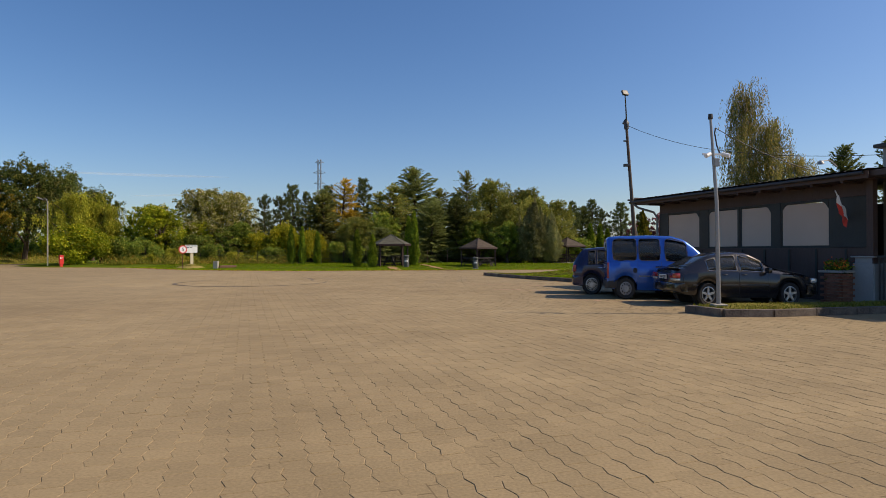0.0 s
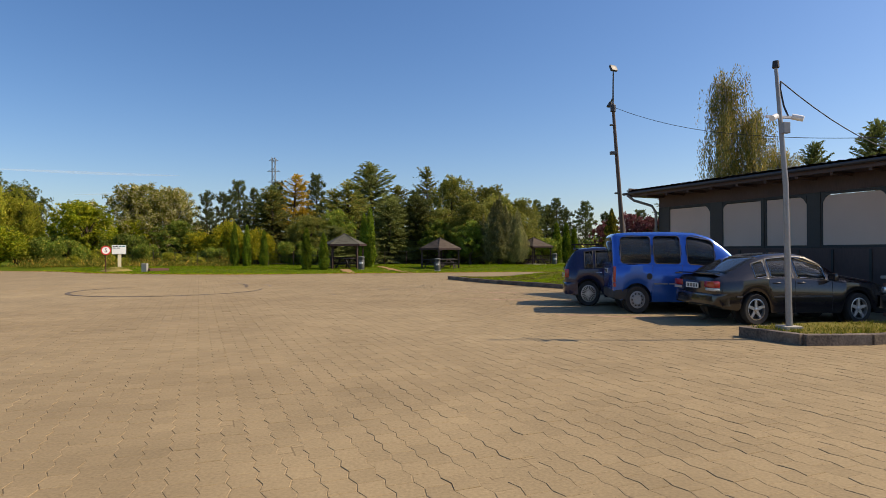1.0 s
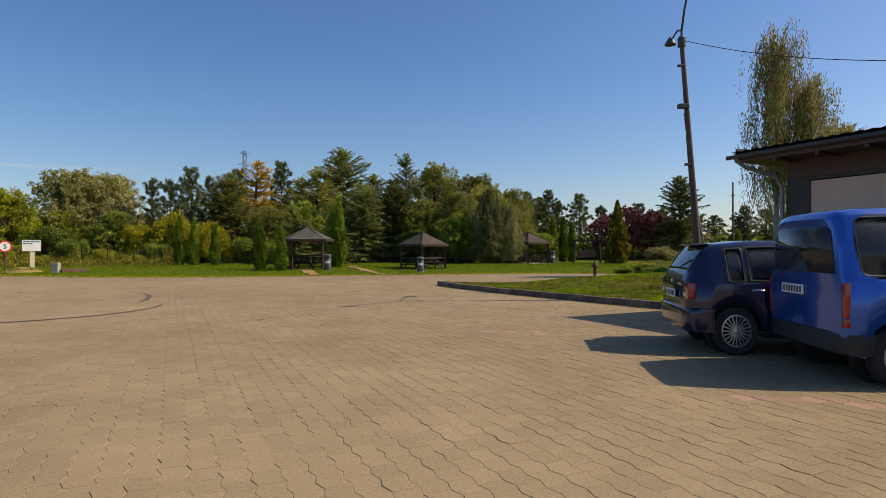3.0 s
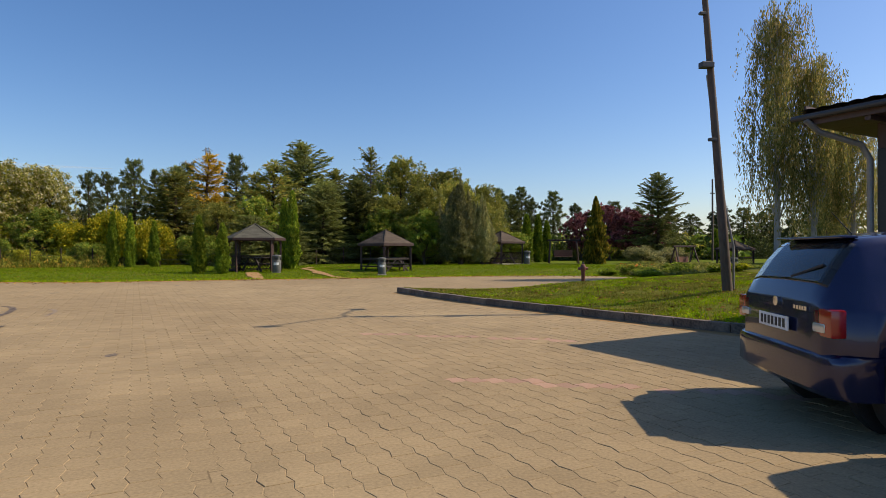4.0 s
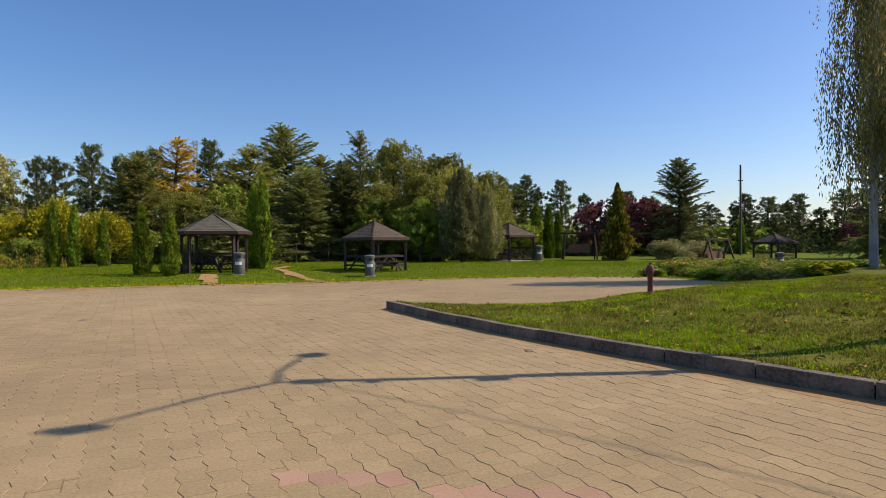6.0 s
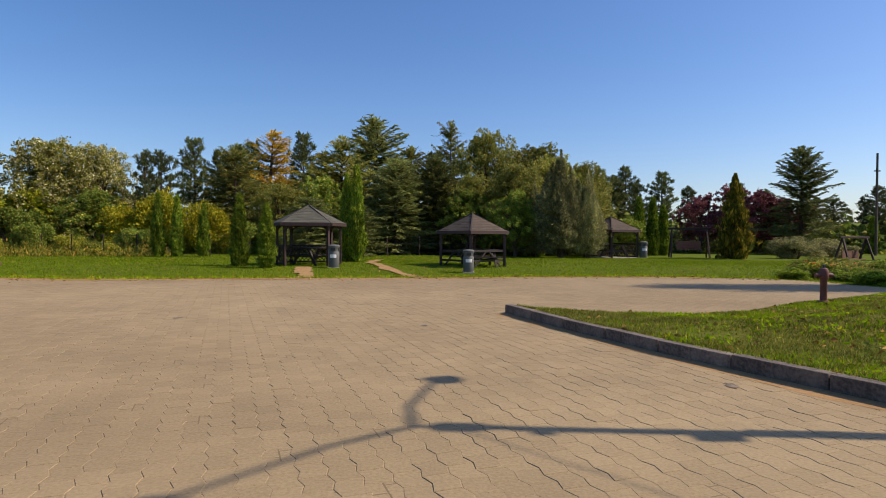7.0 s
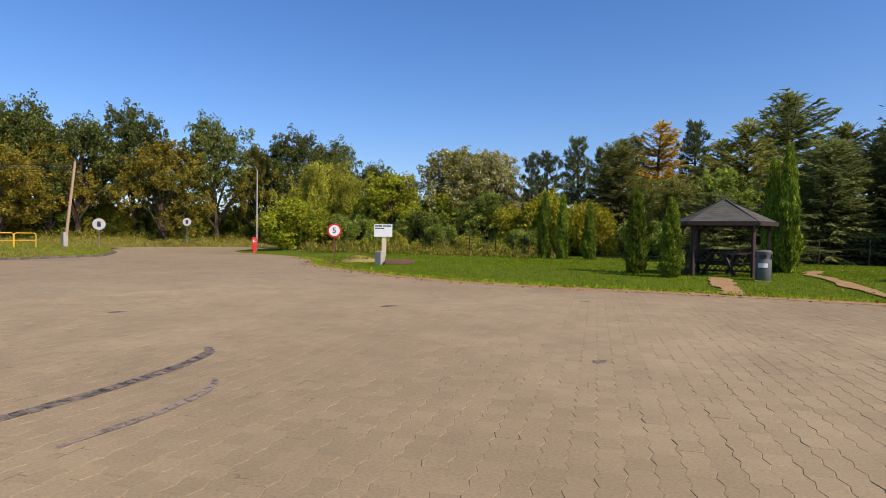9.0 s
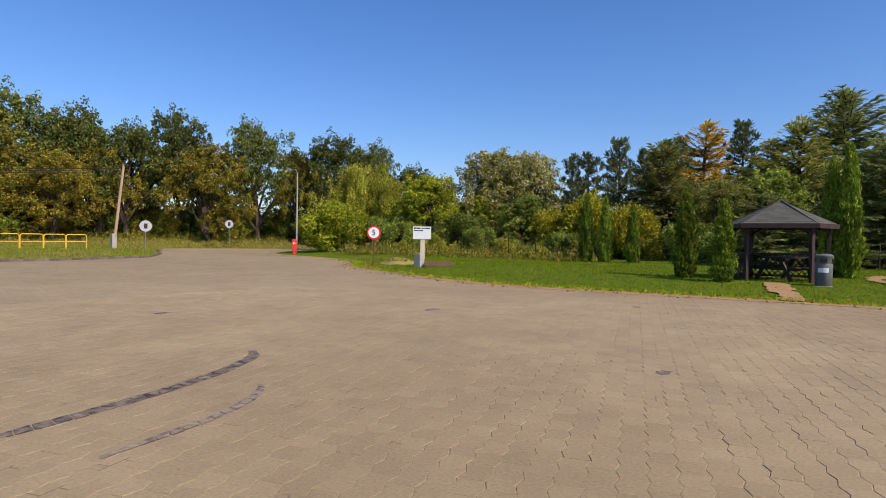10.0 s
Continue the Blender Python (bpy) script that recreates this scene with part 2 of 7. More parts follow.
# white paint darkened in its colour for sign plates facing away from the sun
M["shaded_white"] = surface("shaded_white_paint", (0.36, 0.37, 0.37), (0.5, 0.5, 0.5), 5, 30, 0.5, 0.05)
M["red"] = surface("red_paint", (0.55, 0.025, 0.02), (0.7, 0.04, 0.03), 3, 30, 0.4, 0.05)
M["yellow"] = surface("yellow_paint", (0.62, 0.36, 0.02), (0.78, 0.47, 0.03), 3, 30, 0.5, 0.1)
M["grey"] = surface("grey_enamel", (0.24, 0.25, 0.25), (0.34, 0.35, 0.35), 2, 30, 0.5, 0.1)


# ---- mesh helpers ----
class Build:
    """Collects vertices and faces of one mesh."""

    def __init__(self):
        self.v, self.f, self.count = [], [], 0

    def add(self, verts, faces):
        self.v.extend(tuple(p) for p in verts)
        self.f.extend(tuple(i + self.count for i in q) for q in faces)
        self.count += len(verts)
        return self

    def box(self, c, s, m=None):
        x, y, z = (k / 2 for k in s)
        vs = [Vector((a * x, b * y, d * z)) for d in (-1, 1) for b in (-1, 1) for a in (-1, 1)]
        if m is not None:
            vs = [m.to_3x3() @ p for p in vs]
        return self.add([p + Vector(c) for p in vs], [(0, 2, 3, 1), (4, 5, 7, 6), (0, 1, 5, 4), (2, 6, 7, 3), (0, 4, 6, 2), (1, 3, 7, 5)])

    def beam(self, a, b, w, h):
        """A rectangular bar from a to b: w across, h in its upright direction."""
        a, b = Vector(a), Vector(b)
        d = b - a
        q = d.to_track_quat("X", "Z").to_matrix().to_4x4()
        return self.box((a + b) / 2, (d.length, w, h), q)

    def tube(self, pts, radii, n=8, cap=True):
        pts = [Vector(p) for p in pts]
        if not hasattr(radii, "__len__"):
            radii = [radii] * len(pts)
        rings, side = [], None
        for i, p in enumerate(pts):
            d = (pts[min(i + 1, len(pts) - 1)] - pts[max(i - 1, 0)]).normalized()
            if side is None:
                side = d.orthogonal().normalized()
            side = (side - d * side.dot(d)).normalized()
            up = d.cross(side)
            rings += [p + (side * math.cos(2 * math.pi * k / n) + up * math.sin(2 * math.pi * k / n)) * radii[i] for k in range(n)]
        fs = [(i * n + k, i * n + (k + 1) % n, (i + 1) * n + (k + 1) % n, (i + 1) * n + k) for i in range(len(pts) - 1) for k in range(n)]
        if cap:
            fs += [tuple(range(n - 1, -1, -1)), tuple(range((len(pts) - 1) * n, len(pts) * n))]
        return self.add(rings, fs)

    def lathe(self, profile, n=20, axis="z", c=(0, 0, 0), cap=True):
        vs = []
        for r, h in profile:
            for k in range(n):
                a = 2 * math.pi * k / n
                p = (r * math.cos(a), r * math.sin(a), h) if axis == "z" else (r * math.cos(a), h, r * math.sin(a))
                vs.append((p[0] + c[0], p[1] + c[1], p[2] + c[2]))
        fs = [(i * n + k, i * n + (k + 1) % n, (i + 1) * n + (k + 1) % n, (i + 1) * n + k) for i in range(len(profile) - 1) for k in range(n)]
        if cap:
            fs += [tuple(range(n - 1, -1, -1)), tuple(range((len(profile) - 1) * n, len(profile) * n))]
        return self.add(vs, fs)

    def prism(self, poly, z0, z1):
        n = len(poly)
        return self.add([(x, y, z0) for x, y in poly] + [(x, y, z1) for x, y in poly],
                        [tuple(range(n - 1, -1, -1)), tuple(range(n, 2 * n))] + [(k, (k + 1) % n, n + (k + 1) % n, n + k) for k in range(n)])

    def mesh(self, name, material, bevel=0.0, smooth=False):
        me = bpy.data.meshes.new(name)
        me.from_pydata(self.v, [], self.f)
        bm = bmesh.new()
        bm.from_mesh(me)
        bmesh.ops.recalc_face_normals(bm, faces=bm.faces)
        if bevel:
            bmesh.ops.bevel(bm, geom=[e for e in bm.edges if len(e.link_faces) == 2 and e.calc_face_angle(0) > 0.5], offset=bevel, segments=2, affect="EDGES", profile=0.6)
        for q in bm.faces:
            q.smooth = bool(smooth)
        if smooth:
            for e in bm.edges:
                e.smooth = not (len(e.link_faces) == 2 and e.calc_face_angle(0) > 0.7)
        bm.to_mesh(me)
        bm.free()
        me.materials.append(M[material])
        return me


def part(name, build, material, parent, label="", bevel=0.0, smooth=False):
    ob = new(name, build.mesh(name, material, bevel, smooth))
    ob.parent = parent
    return tagged(ob, label)


def thing(name, label, category, m=None, group="", kind=""):
    ob = new(name)
    ob.empty_display_size = 0.2
    if m is not None:
        ob.matrix_basis = m
    return tagged(ob, label, category, group, kind)


def solid(name, build, material, label, category, m=None, group="", kind="", bevel=0.0, smooth=False):
    ob = new(name, build.mesh(name, material, bevel, smooth))
    if m is not None:
        ob.matrix_basis = m
    return tagged(ob, label, category, group, kind)


def raw_mesh(name, verts, faces, material):
    """A mesh from arrays, for the many small pieces."""
    me = bpy.data.meshes.new(name)
    verts, faces = np.asarray(verts, np.float32), np.asarray(faces, np.int32)
    me.vertices.add(len(verts))
    me.vertices.foreach_set("co", verts.ravel())
    k = faces.shape[1]
    me.loops.add(faces.size)
    me.loops.foreach_set("vertex_index", faces.ravel())
    me.polygons.add(len(faces))
    me.polygons.foreach_set("loop_start", np.arange(0, faces.size, k, dtype=np.int32))
    me.update(calc_edges=True)
    me.shade_flat()
    me.materials.append(M[material])
    return me


def smoothstep(a, b, x):
    t = np.clip((np.asarray(x, float) - a) / (b - a), 0, 1)
    return t * t * (3 - 2 * t)


def resample(poly, n):
    p = np.asarray(poly, float)
    s = np.r_[0, np.cumsum(np.hypot(*np.diff(p, axis=0).T))]
    t = np.linspace(0, s[-1], n)
    return np.c_[np.interp(t, s, p[:, 0]), np.interp(t, s, p[:, 1])]


# ---- ground ----
LAWN_EDGE = [(70, 36), (25, 36.4), (16, 36.8), (13.4, 37.6), (12.9, 39.6), (12.2, 41.2), (10, 42.0), (8, 42.2), (4, 41.9), (1.4, 41.4), (-1.5, 41.1), (-4, 40.9),
             (-7.4, 40.3), (-10.2, 40.0), (-13.8, 40.9), (-17, 42.2), (-19.5, 43.3), (-21.6, 45.2), (-23.4, 47.0), (-26.4, 48.6), (-31, 50.2), (-35.5, 51.0), (-38.5, 52.6), (-42.5, 57), (-49, 68)]
ISLAND_FRONT = [(2.1, 32.2), (2.75, 30.3), (3.55, 28.3), (4.45, 26.5), (5.3, 24.9), (7.3, 21.1), (14, 23.2), (40, 33), (70, 33)]
ISLAND_BACK = [(2.1, 32.3), (3.4, 31.5), (4.8, 31.2), (6.0, 31.6), (7.6, 32.9), (9.2, 33.8), (11.6, 35.4), (13.4, 36.2), (16, 36.5), (25, 36.2), (70, 35.6)]


def edge_distance(x, y, poly):
    """How far points lie from an open line."""
    p = np.asarray(poly, float)
    best = np.full(np.shape(x), 1e9)
    for (ax, ay), (bx, by) in zip(p[:-1], p[1:]):
        dx, dy = bx - ax, by - ay
        t = np.clip(((x - ax) * dx + (y - ay) * dy) / (dx * dx + dy * dy), 0, 1)
        best = np.minimum(best, np.hypot(x - ax - t * dx, y - ay - t * dy))
    return best


def wave(x, y, s):
    return np.sin(x * s + 1.3) * np.cos(y * s * 1.17 + 0.4)


def lawn_z(x, y):
    d = edge_distance(x, y, LAWN_EDGE)
    return -0.006 + 0.19 * smoothstep(0.0, 6, d) + 0.03 * wave(x, y, 0.45) * smoothstep(0.5, 4, d)


def island_z(x, y):
    d = np.minimum(edge_distance(x, y, ISLAND_FRONT[:6]), edge_distance(x, y, ISLAND_BACK[:8]))
    return 0.135 + 0.36 * smoothstep(0.2, 3.6, d) + 0.02 * wave(x, y, 0.9) * smoothstep(0.3, 2, d)


def ruled(name, a, b, n, rows, height, material, label, category):
    """A sheet between two lines, over a height function."""
    a, b = resample(a, n), resample(b, n)
    t = np.linspace(0, 1, rows) ** 1.6
    p = a[:, None] * (1 - t[:, None]) + b[:, None] * t[:, None]
    x, y = p[..., 0].ravel(), p[..., 1].ravel()
    i, j = np.meshgrid(np.arange(n - 1), np.arange(rows - 1), indexing="ij")
    q = (i * rows + j).ravel()
    me = raw_mesh(name, np.c_[x, y, height(x, y)], np.c_[q, q + 1, q + rows + 1, q + rows], material)
    me.shade_smooth()
    bm = bmesh.new()
    bm.from_mesh(me)
    bmesh.ops.recalc_face_normals(bm, faces=bm.faces)
    if sum(f_.normal.z for f_ in bm.faces) < 0:
        bmesh.ops.reverse_faces(bm, faces=bm.faces)
    bm.to_mesh(me)
    bm.free()
    return tagged(new(name, me), label, category, kind="structure")


b = Build()
ang = [2 * math.pi * k / 48 for k in range(48)]
rings = [0, 60, 150, 400, 900, 2000]
vs = [(0, 40, -0.06)] + [(r * math.cos(a), 40 + r * math.sin(a), -0.06) for r in rings[1:] for a in ang]
fs = [(0, 1 + k, 1 + (k + 1) % 48) for k in range(48)]
fs += [(1 + 48 * i + k, 1 + 48 * (i + 1) + k, 1 + 48 * (i + 1) + (k + 1) % 48, 1 + 48 * i + (k + 1) % 48) for i in range(4) for k in range(48)]
b.add(vs, fs)
solid("ground", b, "field", "rough grassland reaching to the horizon", "ground", kind="structure")

PAVE = [(17, -60), (17, 38.2), (12.2, 46), (-20, 46.5), (-26, 53), (-42, 62), (-46, 70), (-49, 67), (-52, 59), (-53.6, 50), (-54.4, 40), (-54, 20), (-50, -60)]
b = Build()
b.prism(PAVE, -0.05, -0.0025)
pavement = solid("pavement", b, "paving", "dusty tan-grey concrete paver yard with worn joints", "pavement", kind="structure")

lawn = ruled("lawn", LAWN_EDGE, [(110, 40), (110, 75), (90, 110), (50, 120), (0, 120), (-30, 115), (-50, 100), (-60, 86), (-62, 80), (-60, 76)], 260, 40, lawn_z, "lawn",
             "mown green lawn with a ragged sandy edge", "lawn")
island = ruled("island", ISLAND_FRONT, ISLAND_BACK, 160, 24, island_z, "island_turf", "raised grass island behind a concrete kerb", "lawn")
verge = ruled("verge", [(-45.8, 70.4), (-48.8, 67), (-51.8, 59), (-53.4, 50), (-54.2, 40), (-54, 28)], [(-50, 76), (-54, 70), (-57.5, 60), (-60, 50), (-61.5, 40), (-62, 26)], 60, 10,
              lambda x, y: -0.02 + 0.75 * smoothstep(0, 4.5, edge_distance(x, y, [(-45.8, 70.4), (-48.8, 67), (-51.8, 59), (-53.4, 50), (-54.2, 40), (-54, 28)])), "drylawn", "rising grass bank along the far side of the road", "bank")
LEFT_ISLAND = [(-31, 24), (-31, 31), (-31.5, 36.5), (-33.3, 41.2), (-38.5, 44.6), (-45, 47.4)]
left_island = ruled("left_island", LEFT_ISLAND, [(-55, 22), (-56, 30), (-56, 38), (-55, 44), (-52, 48), (-48, 50)], 60, 14,
                    lambda x, y: 0.06 + 0.16 * smoothstep(0, 5, edge_distance(x, y, LEFT_ISLAND)), "drylawn", "dry grass verge with a low kerb", "lawn")

# thin vapour trails low in the sky
M["vapour"], _n, _l, _p = node_mat("vapour_trail")
_p.inputs["Base Color"].default_value = (0.8, 0.8, 0.8, 1)
_p.inputs["Roughness"].default_value = 1.0
_p.inputs["Alpha"].default_value = 0.22
for az0, az1, el0, el1, wide in ((-34.0, -20.5, 6.6, 6.9, 3.6), (-28.5, -21.5, 4.9, 5.3, 2.6)):
    a_, e_ = np.radians(np.linspace(az0, az1, 40)), np.radians(np.linspace(el0, el1, 40))
    half = wide * np.sin(np.linspace(0.1, 3.04, 40)) ** 0.7
    c_ = 1800 * np.c_[np.sin(a_) * np.cos(e_), np.cos(a_) * np.cos(e_), np.sin(e_)]
    v = np.concatenate([c_ + np.c_[np.zeros(40), np.zeros(40), o_ * half] for o_ in (-1, 1)])
    i = np.arange(39)
    tagged(new("backdrop", raw_mesh("vapour_trail", v, np.c_[i, i + 1, i + 41, i + 40], "vapour")), "thin white vapour trail low in the sky", "sky", kind="structure")

# ---- trees ----
rng = np.random.default_rng(7)


def cards(centres, axes, length, width, rand):
    """One quad a leaf: centres (n,3), pointing along axes (n,3), with a random turn about it."""
    n = len(centres)
    axes = axes / np.maximum(np.linalg.norm(axes, axis=1, keepdims=True), 1e-6)
    other = rand.normal(size=(n, 3))
    side = np.cross(axes, other)
    side /= np.maximum(np.linalg.norm(side, axis=1, keepdims=True), 1e-6)
    L = (length * rand.uniform(0.7, 1.3, n))[:, None] / 2
    W = (width * rand.uniform(0.7, 1.3, n))[:, None] / 2
    nrm = np.cross(axes, side) * W * 0.5
    v = np.stack([centres - axes * L, centres + side * W + nrm, centres + axes * L, centres - side * W + nrm], 1).reshape(-1, 3)
    return v, np.arange(4 * n).reshape(-1, 4)


def unit(rand, n):
    u = rand.normal(size=(n, 3))
    return u / np.linalg.norm(u, axis=1, keepdims=True)


def tree_thing(name, label, wood, wood_mat, leaves, leaf_mat_name, limbs=()):
    ob = thing(name, label, "tree" if "shrub" not in name and "bush" not in name else "shrub")
    if wood is not None:
        part("trunk", wood, wood_mat, ob, smooth=True)
    for lb in limbs:
        part("limb", lb, wood_mat, ob, smooth=True)
    v, f_ = leaves
    cr = new("crown", raw_mesh("crown", v, f_, leaf_mat_name))
    cr.parent = ob
    return ob


def broadleaf(name, label, leaf, seed, lobes=9, clumps=300, per=24, low=0.25, leaf_len=0.06, spreadx=1.0, droop=0.0):
    """A unit-high tree: a trunk with limbs and a crown of clumps gathered in uneven lobes; crown one unit wide."""
    rand = np.random.default_rng(seed)
    w = Build()
    bend = rand.normal(0, 0.02, (4, 2))
    trunk = [(bend[i, 0] * i, bend[i, 1] * i, z) for i, z in enumerate((0, 0.2, 0.45, 0.75))]
    w.tube(trunk, [0.028, 0.021, 0.014, 0.005], 8)
    lobe_c, lobe_r = [], []
    for i in range(lobes):
        a = 2.4 * i + rand.uniform(-0.5, 0.5)
        z = low + 0.15 + (0.72 - low) * (i + 0.5) / lobes + rand.uniform(-0.06, 0.06)
        env = math.sin(math.pi * min(0.96, 0.2 + 0.75 * (z - low) / (1 - low)))
        r = 0.3 * env * rand.uniform(0.55, 1.1) * spreadx
        lobe_c.append((r * math.cos(a), r * math.sin(a), z))
        lobe_r.append(rand.uniform(0.13, 0.21) * (0.75 + 0.35 * env))
        mid = (0.45 * r * math.cos(a), 0.45 * r * math.sin(a), z - 0.13)
        w.tube([(trunk[1][0], trunk[1][1], max(0.12, z - 0.32)), mid, lobe_c[-1]], [0.012, 0.008, 0.002], 5)
    lobe_c.append((rand.uniform(-0.05, 0.05), 0, 0.86))
    lobe_r.append(0.13)
    lobe_c, lobe_r = np.array(lobe_c), np.array(lobe_r)
    k = rand.integers(0, len(lobe_c), clumps)
    u = unit(rand, clumps)
    rad = lobe_r[k] * rand.uniform(0.55, 1.12, clumps)
    cc = lobe_c[k] + u * rad[:, None] * [spreadx, spreadx, 0.85]
    cc = cc[cc[:, 2] > low * 0.6]
    n = len(cc)
    size = rand.uniform(0.022, 0.055, n)
    p = np.repeat(cc, per, 0) + unit(rand, n * per) * (np.repeat(size, per) * rand.uniform(0.3, 1.0, n * per))[:, None]
    ax = unit(rand, n * per) + [0, 0, -droop]
    return tree_thing(name, label, w, "bark", cards(p, ax, leaf_len * 0.6, leaf_len * 0.42, rand), leaf)


def conifer(name, label, leaf, seed, whorls=22, width=0.36, droop=0.25, low=0.08, tuft=0.03, gaps=0.2, lean=0.0, per=4):
    """Unit high: straight leader, whorls of long branches that carry side twigs with needles."""
    rand = np.random.default_rng(seed)
    w = Build()
    w.tube([(0, 0, 0), (lean * 0.5, 0, 0.5), (lean, 0, 0.98)], [0.014, 0.009, 0.0015], 7)
    pts, axs = [], []
    for i in range(whorls):
        f = (i + rand.uniform(0, 0.6)) / whorls
        reach = width * 0.5 * (1 - f) ** 0.6 * rand.uniform(0.8, 1.15) + 0.012
        for k in range(rand.integers(5, 10)):
            if rand.random() < gaps:
                continue
            a = rand.uniform(0, 2 * math.pi)
            r = reach * rand.uniform(0.5, 1.3)
            z = low + (0.96 - low) * min(1, f + rand.uniform(-0.5, 0.5) * (1 - f) / 8)
            out, side = np.array([math.cos(a), math.sin(a), 0]), np.array([-math.sin(a), math.cos(a), 0])
            base = np.array([lean * z, 0, z])
            rise = 1.1 * f ** 1.5 - droop * (1 - f) + rand.uniform(-0.25, 0.3)
            tip = base + out * r + side * r * rand.uniform(-0.2, 0.2) + [0, 0, rise * r]
            mid = (base + tip) / 2 + [0, 0, rand.uniform(-0.22, 0.06) * r]
            if r > 0.04:
                w.tube([base, mid, tip], [0.003, 0.002, 0.0006], 4, cap=False)
            for t in np.arange(0.15, 1.02, 0.015 / r):
                c = (1 - t) ** 2 * base + 2 * t * (1 - t) * mid + t * t * tip
                along = (mid - base) * (1 - t) + (tip - mid) * t
                along = along / np.linalg.norm(along)
                pts.append(c + rand.normal(0, 0.0035, (3, 3)))
                axs.append(along + rand.normal(0, 0.35, (3, 3)))
                for s in (-1, 1):
                    L = r * rand.uniform(0.08, 0.3) * (1.15 - 0.9 * t) + 0.01
                    d = along * 0.7 + side * s * rand.uniform(0.3, 0.9) + [0, 0, -droop * rand.uniform(0.1, 2.4)]
                    u = rand.uniform(0.1, 1.0, per)[:, None]
                    pts.append(c + d * L * u + rand.normal(0, 0.003, (per, 3)))
                    axs.append(d + rand.normal(0, 0.3, (per, 3)))
    lead = rand.uniform(0.86, 1.0, 150)                      # short twigs up the leader
    out = rand.normal(0, 1, (150, 2)) * ((1.02 - lead) * 0.3)[:, None]
    pts.append(np.c_[lean * lead + out[:, 0], out[:, 1], lead])
    axs.append(np.c_[out * 14, np.full(150, 0.7)])
    p, ax = np.concatenate(pts), np.concatenate(axs)
    return tree_thing(name, label, w, "bark", cards(p, ax, tuft, tuft * 0.2, rand), leaf)


def pine_tree(name, label, seed, whorls=13, width=0.36, bare=0.22):
    """Unit high: open whorls whose upturned side shoots end in brushes of long needles."""
    rand = np.random.default_rng(seed)
    w = Build()
    w.tube([(0, 0, 0), (0.01, 0, 0.5), (0, 0.005, 0.97)], [0.015, 0.011, 0.002], 7)
    pts, axs = [], []

    def brush(c, d, n):
        up = rand.normal(0, 0.55, (n, 3)) + d
        pts.append(c + up * 0.014 + rand.normal(0, 0.005, (n, 3)))
        axs.append(up)

    for i in range(whorls):
        f = max(0.0, (i + rand.uniform(-0.25, 0.25)) / (whorls - 1))
        z = bare + (0.93 - bare) * f
        reach = width * 0.5 * max(0.02, 1.02 - f) ** 0.6 * (0.7 + 0.3 * min(1, 4 * f)) + 0.02
        for k in range(rand.integers(4, 7)):
            a = 2 * math.pi * k / 5.5 + rand.uniform(-0.5, 0.5) + i
            r = reach * rand.uniform(0.4, 1.2)
            out = np.array([math.cos(a), math.sin(a), 0])
            base = np.array([0, 0, z])
            tip = base + out * r + [0, 0, (0.15 + 0.5 * f) * r + rand.uniform(-0.01, 0.02)]
            w.tube([base, (base + tip) / 2 - [0, 0, 0.015], tip], [0.004, 0.003, 0.001], 4, cap=False)
            for t in np.arange(0.3, 1.0, 0.03 / r):
                s = np.array([-out[1], out[0], 0]) * rand.choice((-1, 1)) * r * rand.uniform(0.1, 0.38)
                c = base + (tip - base) * t + s * (1.1 - 0.6 * t) + [0, 0, rand.uniform(0, 0.02)]
                brush(c, out * 0.4 + s + [0, 0, 0.8], 16)
            brush(tip, out * 0.5 + [0, 0, 0.9], 22)
            brush(tip + [0, 0, 0.014], np.array([0, 0, 1.2]), 12)
    brush(np.array([0, 0, 0.95]), np.array([0, 0, 1.2]), 30)
    brush(np.array([0, 0, 0.975]), np.array([0, 0, 1.6]), 18)
    p, ax = np.concatenate(pts), np.concatenate(axs)
    return tree_thing(name, label, w, "bark", cards(p, ax, 0.034, 0.0075, rand), "pine")


def juniper(name, label, leaf, seed, leaders=17, n=1900):
    """Unit high, about 0.6 wide: a bunch of upright leaders, each a feathery spire, on a short bare stem."""
    rand = np.random.default_rng(seed)
    w = Build()
    pts, axs = [], []
    for i in range(leaders):
        a, d = 2.4 * i, 0.25 * math.sqrt(i / leaders)
        x, y, top = d * math.cos(a), d * math.sin(a), 1.0 - 1.35 * d * rand.uniform(0.5, 1.3)
        z0 = 0.05 + rand.uniform(0, 0.06)
        w.tube([(0.1 * x, 0.1 * y, 0), (0.5 * x, 0.5 * y, 0.25), (0.9 * x, 0.9 * y, top * 0.8)], [0.012, 0.007, 0.001], 5)
        u = rand.random(n)
        z = z0 + (top - z0) * u
        r = 0.125 * np.clip(1 - u, 0.02, 1) ** 0.8 * (0.55 + 0.45 * np.minimum(1, 4 * u)) * rand.uniform(0.4, 1.2, n)
        b_ = rand.uniform(0, 2 * math.pi, n)
        tuft = 1 + 0.95 * np.sin(4 * b_ + 34 * z + i) * np.sin(2 * b_ - 17 * z)
        pts.append(np.c_[x * (0.75 + 0.4 * np.sin(3 * u)) + r * tuft * np.cos(b_), y * (0.75 + 0.4 * np.sin(3 * u)) + r * tuft * np.sin(b_), z])
        axs.append(np.c_[np.cos(b_), np.sin(b_), np.full(n, 0.75)] + rand.normal(0, 0.5, (n, 3)))
    p, ax = np.concatenate(pts), np.concatenate(axs)
    return tree_thing(name, label, w, "bark", cards(p, ax, 0.032, 0.01, rand), leaf)


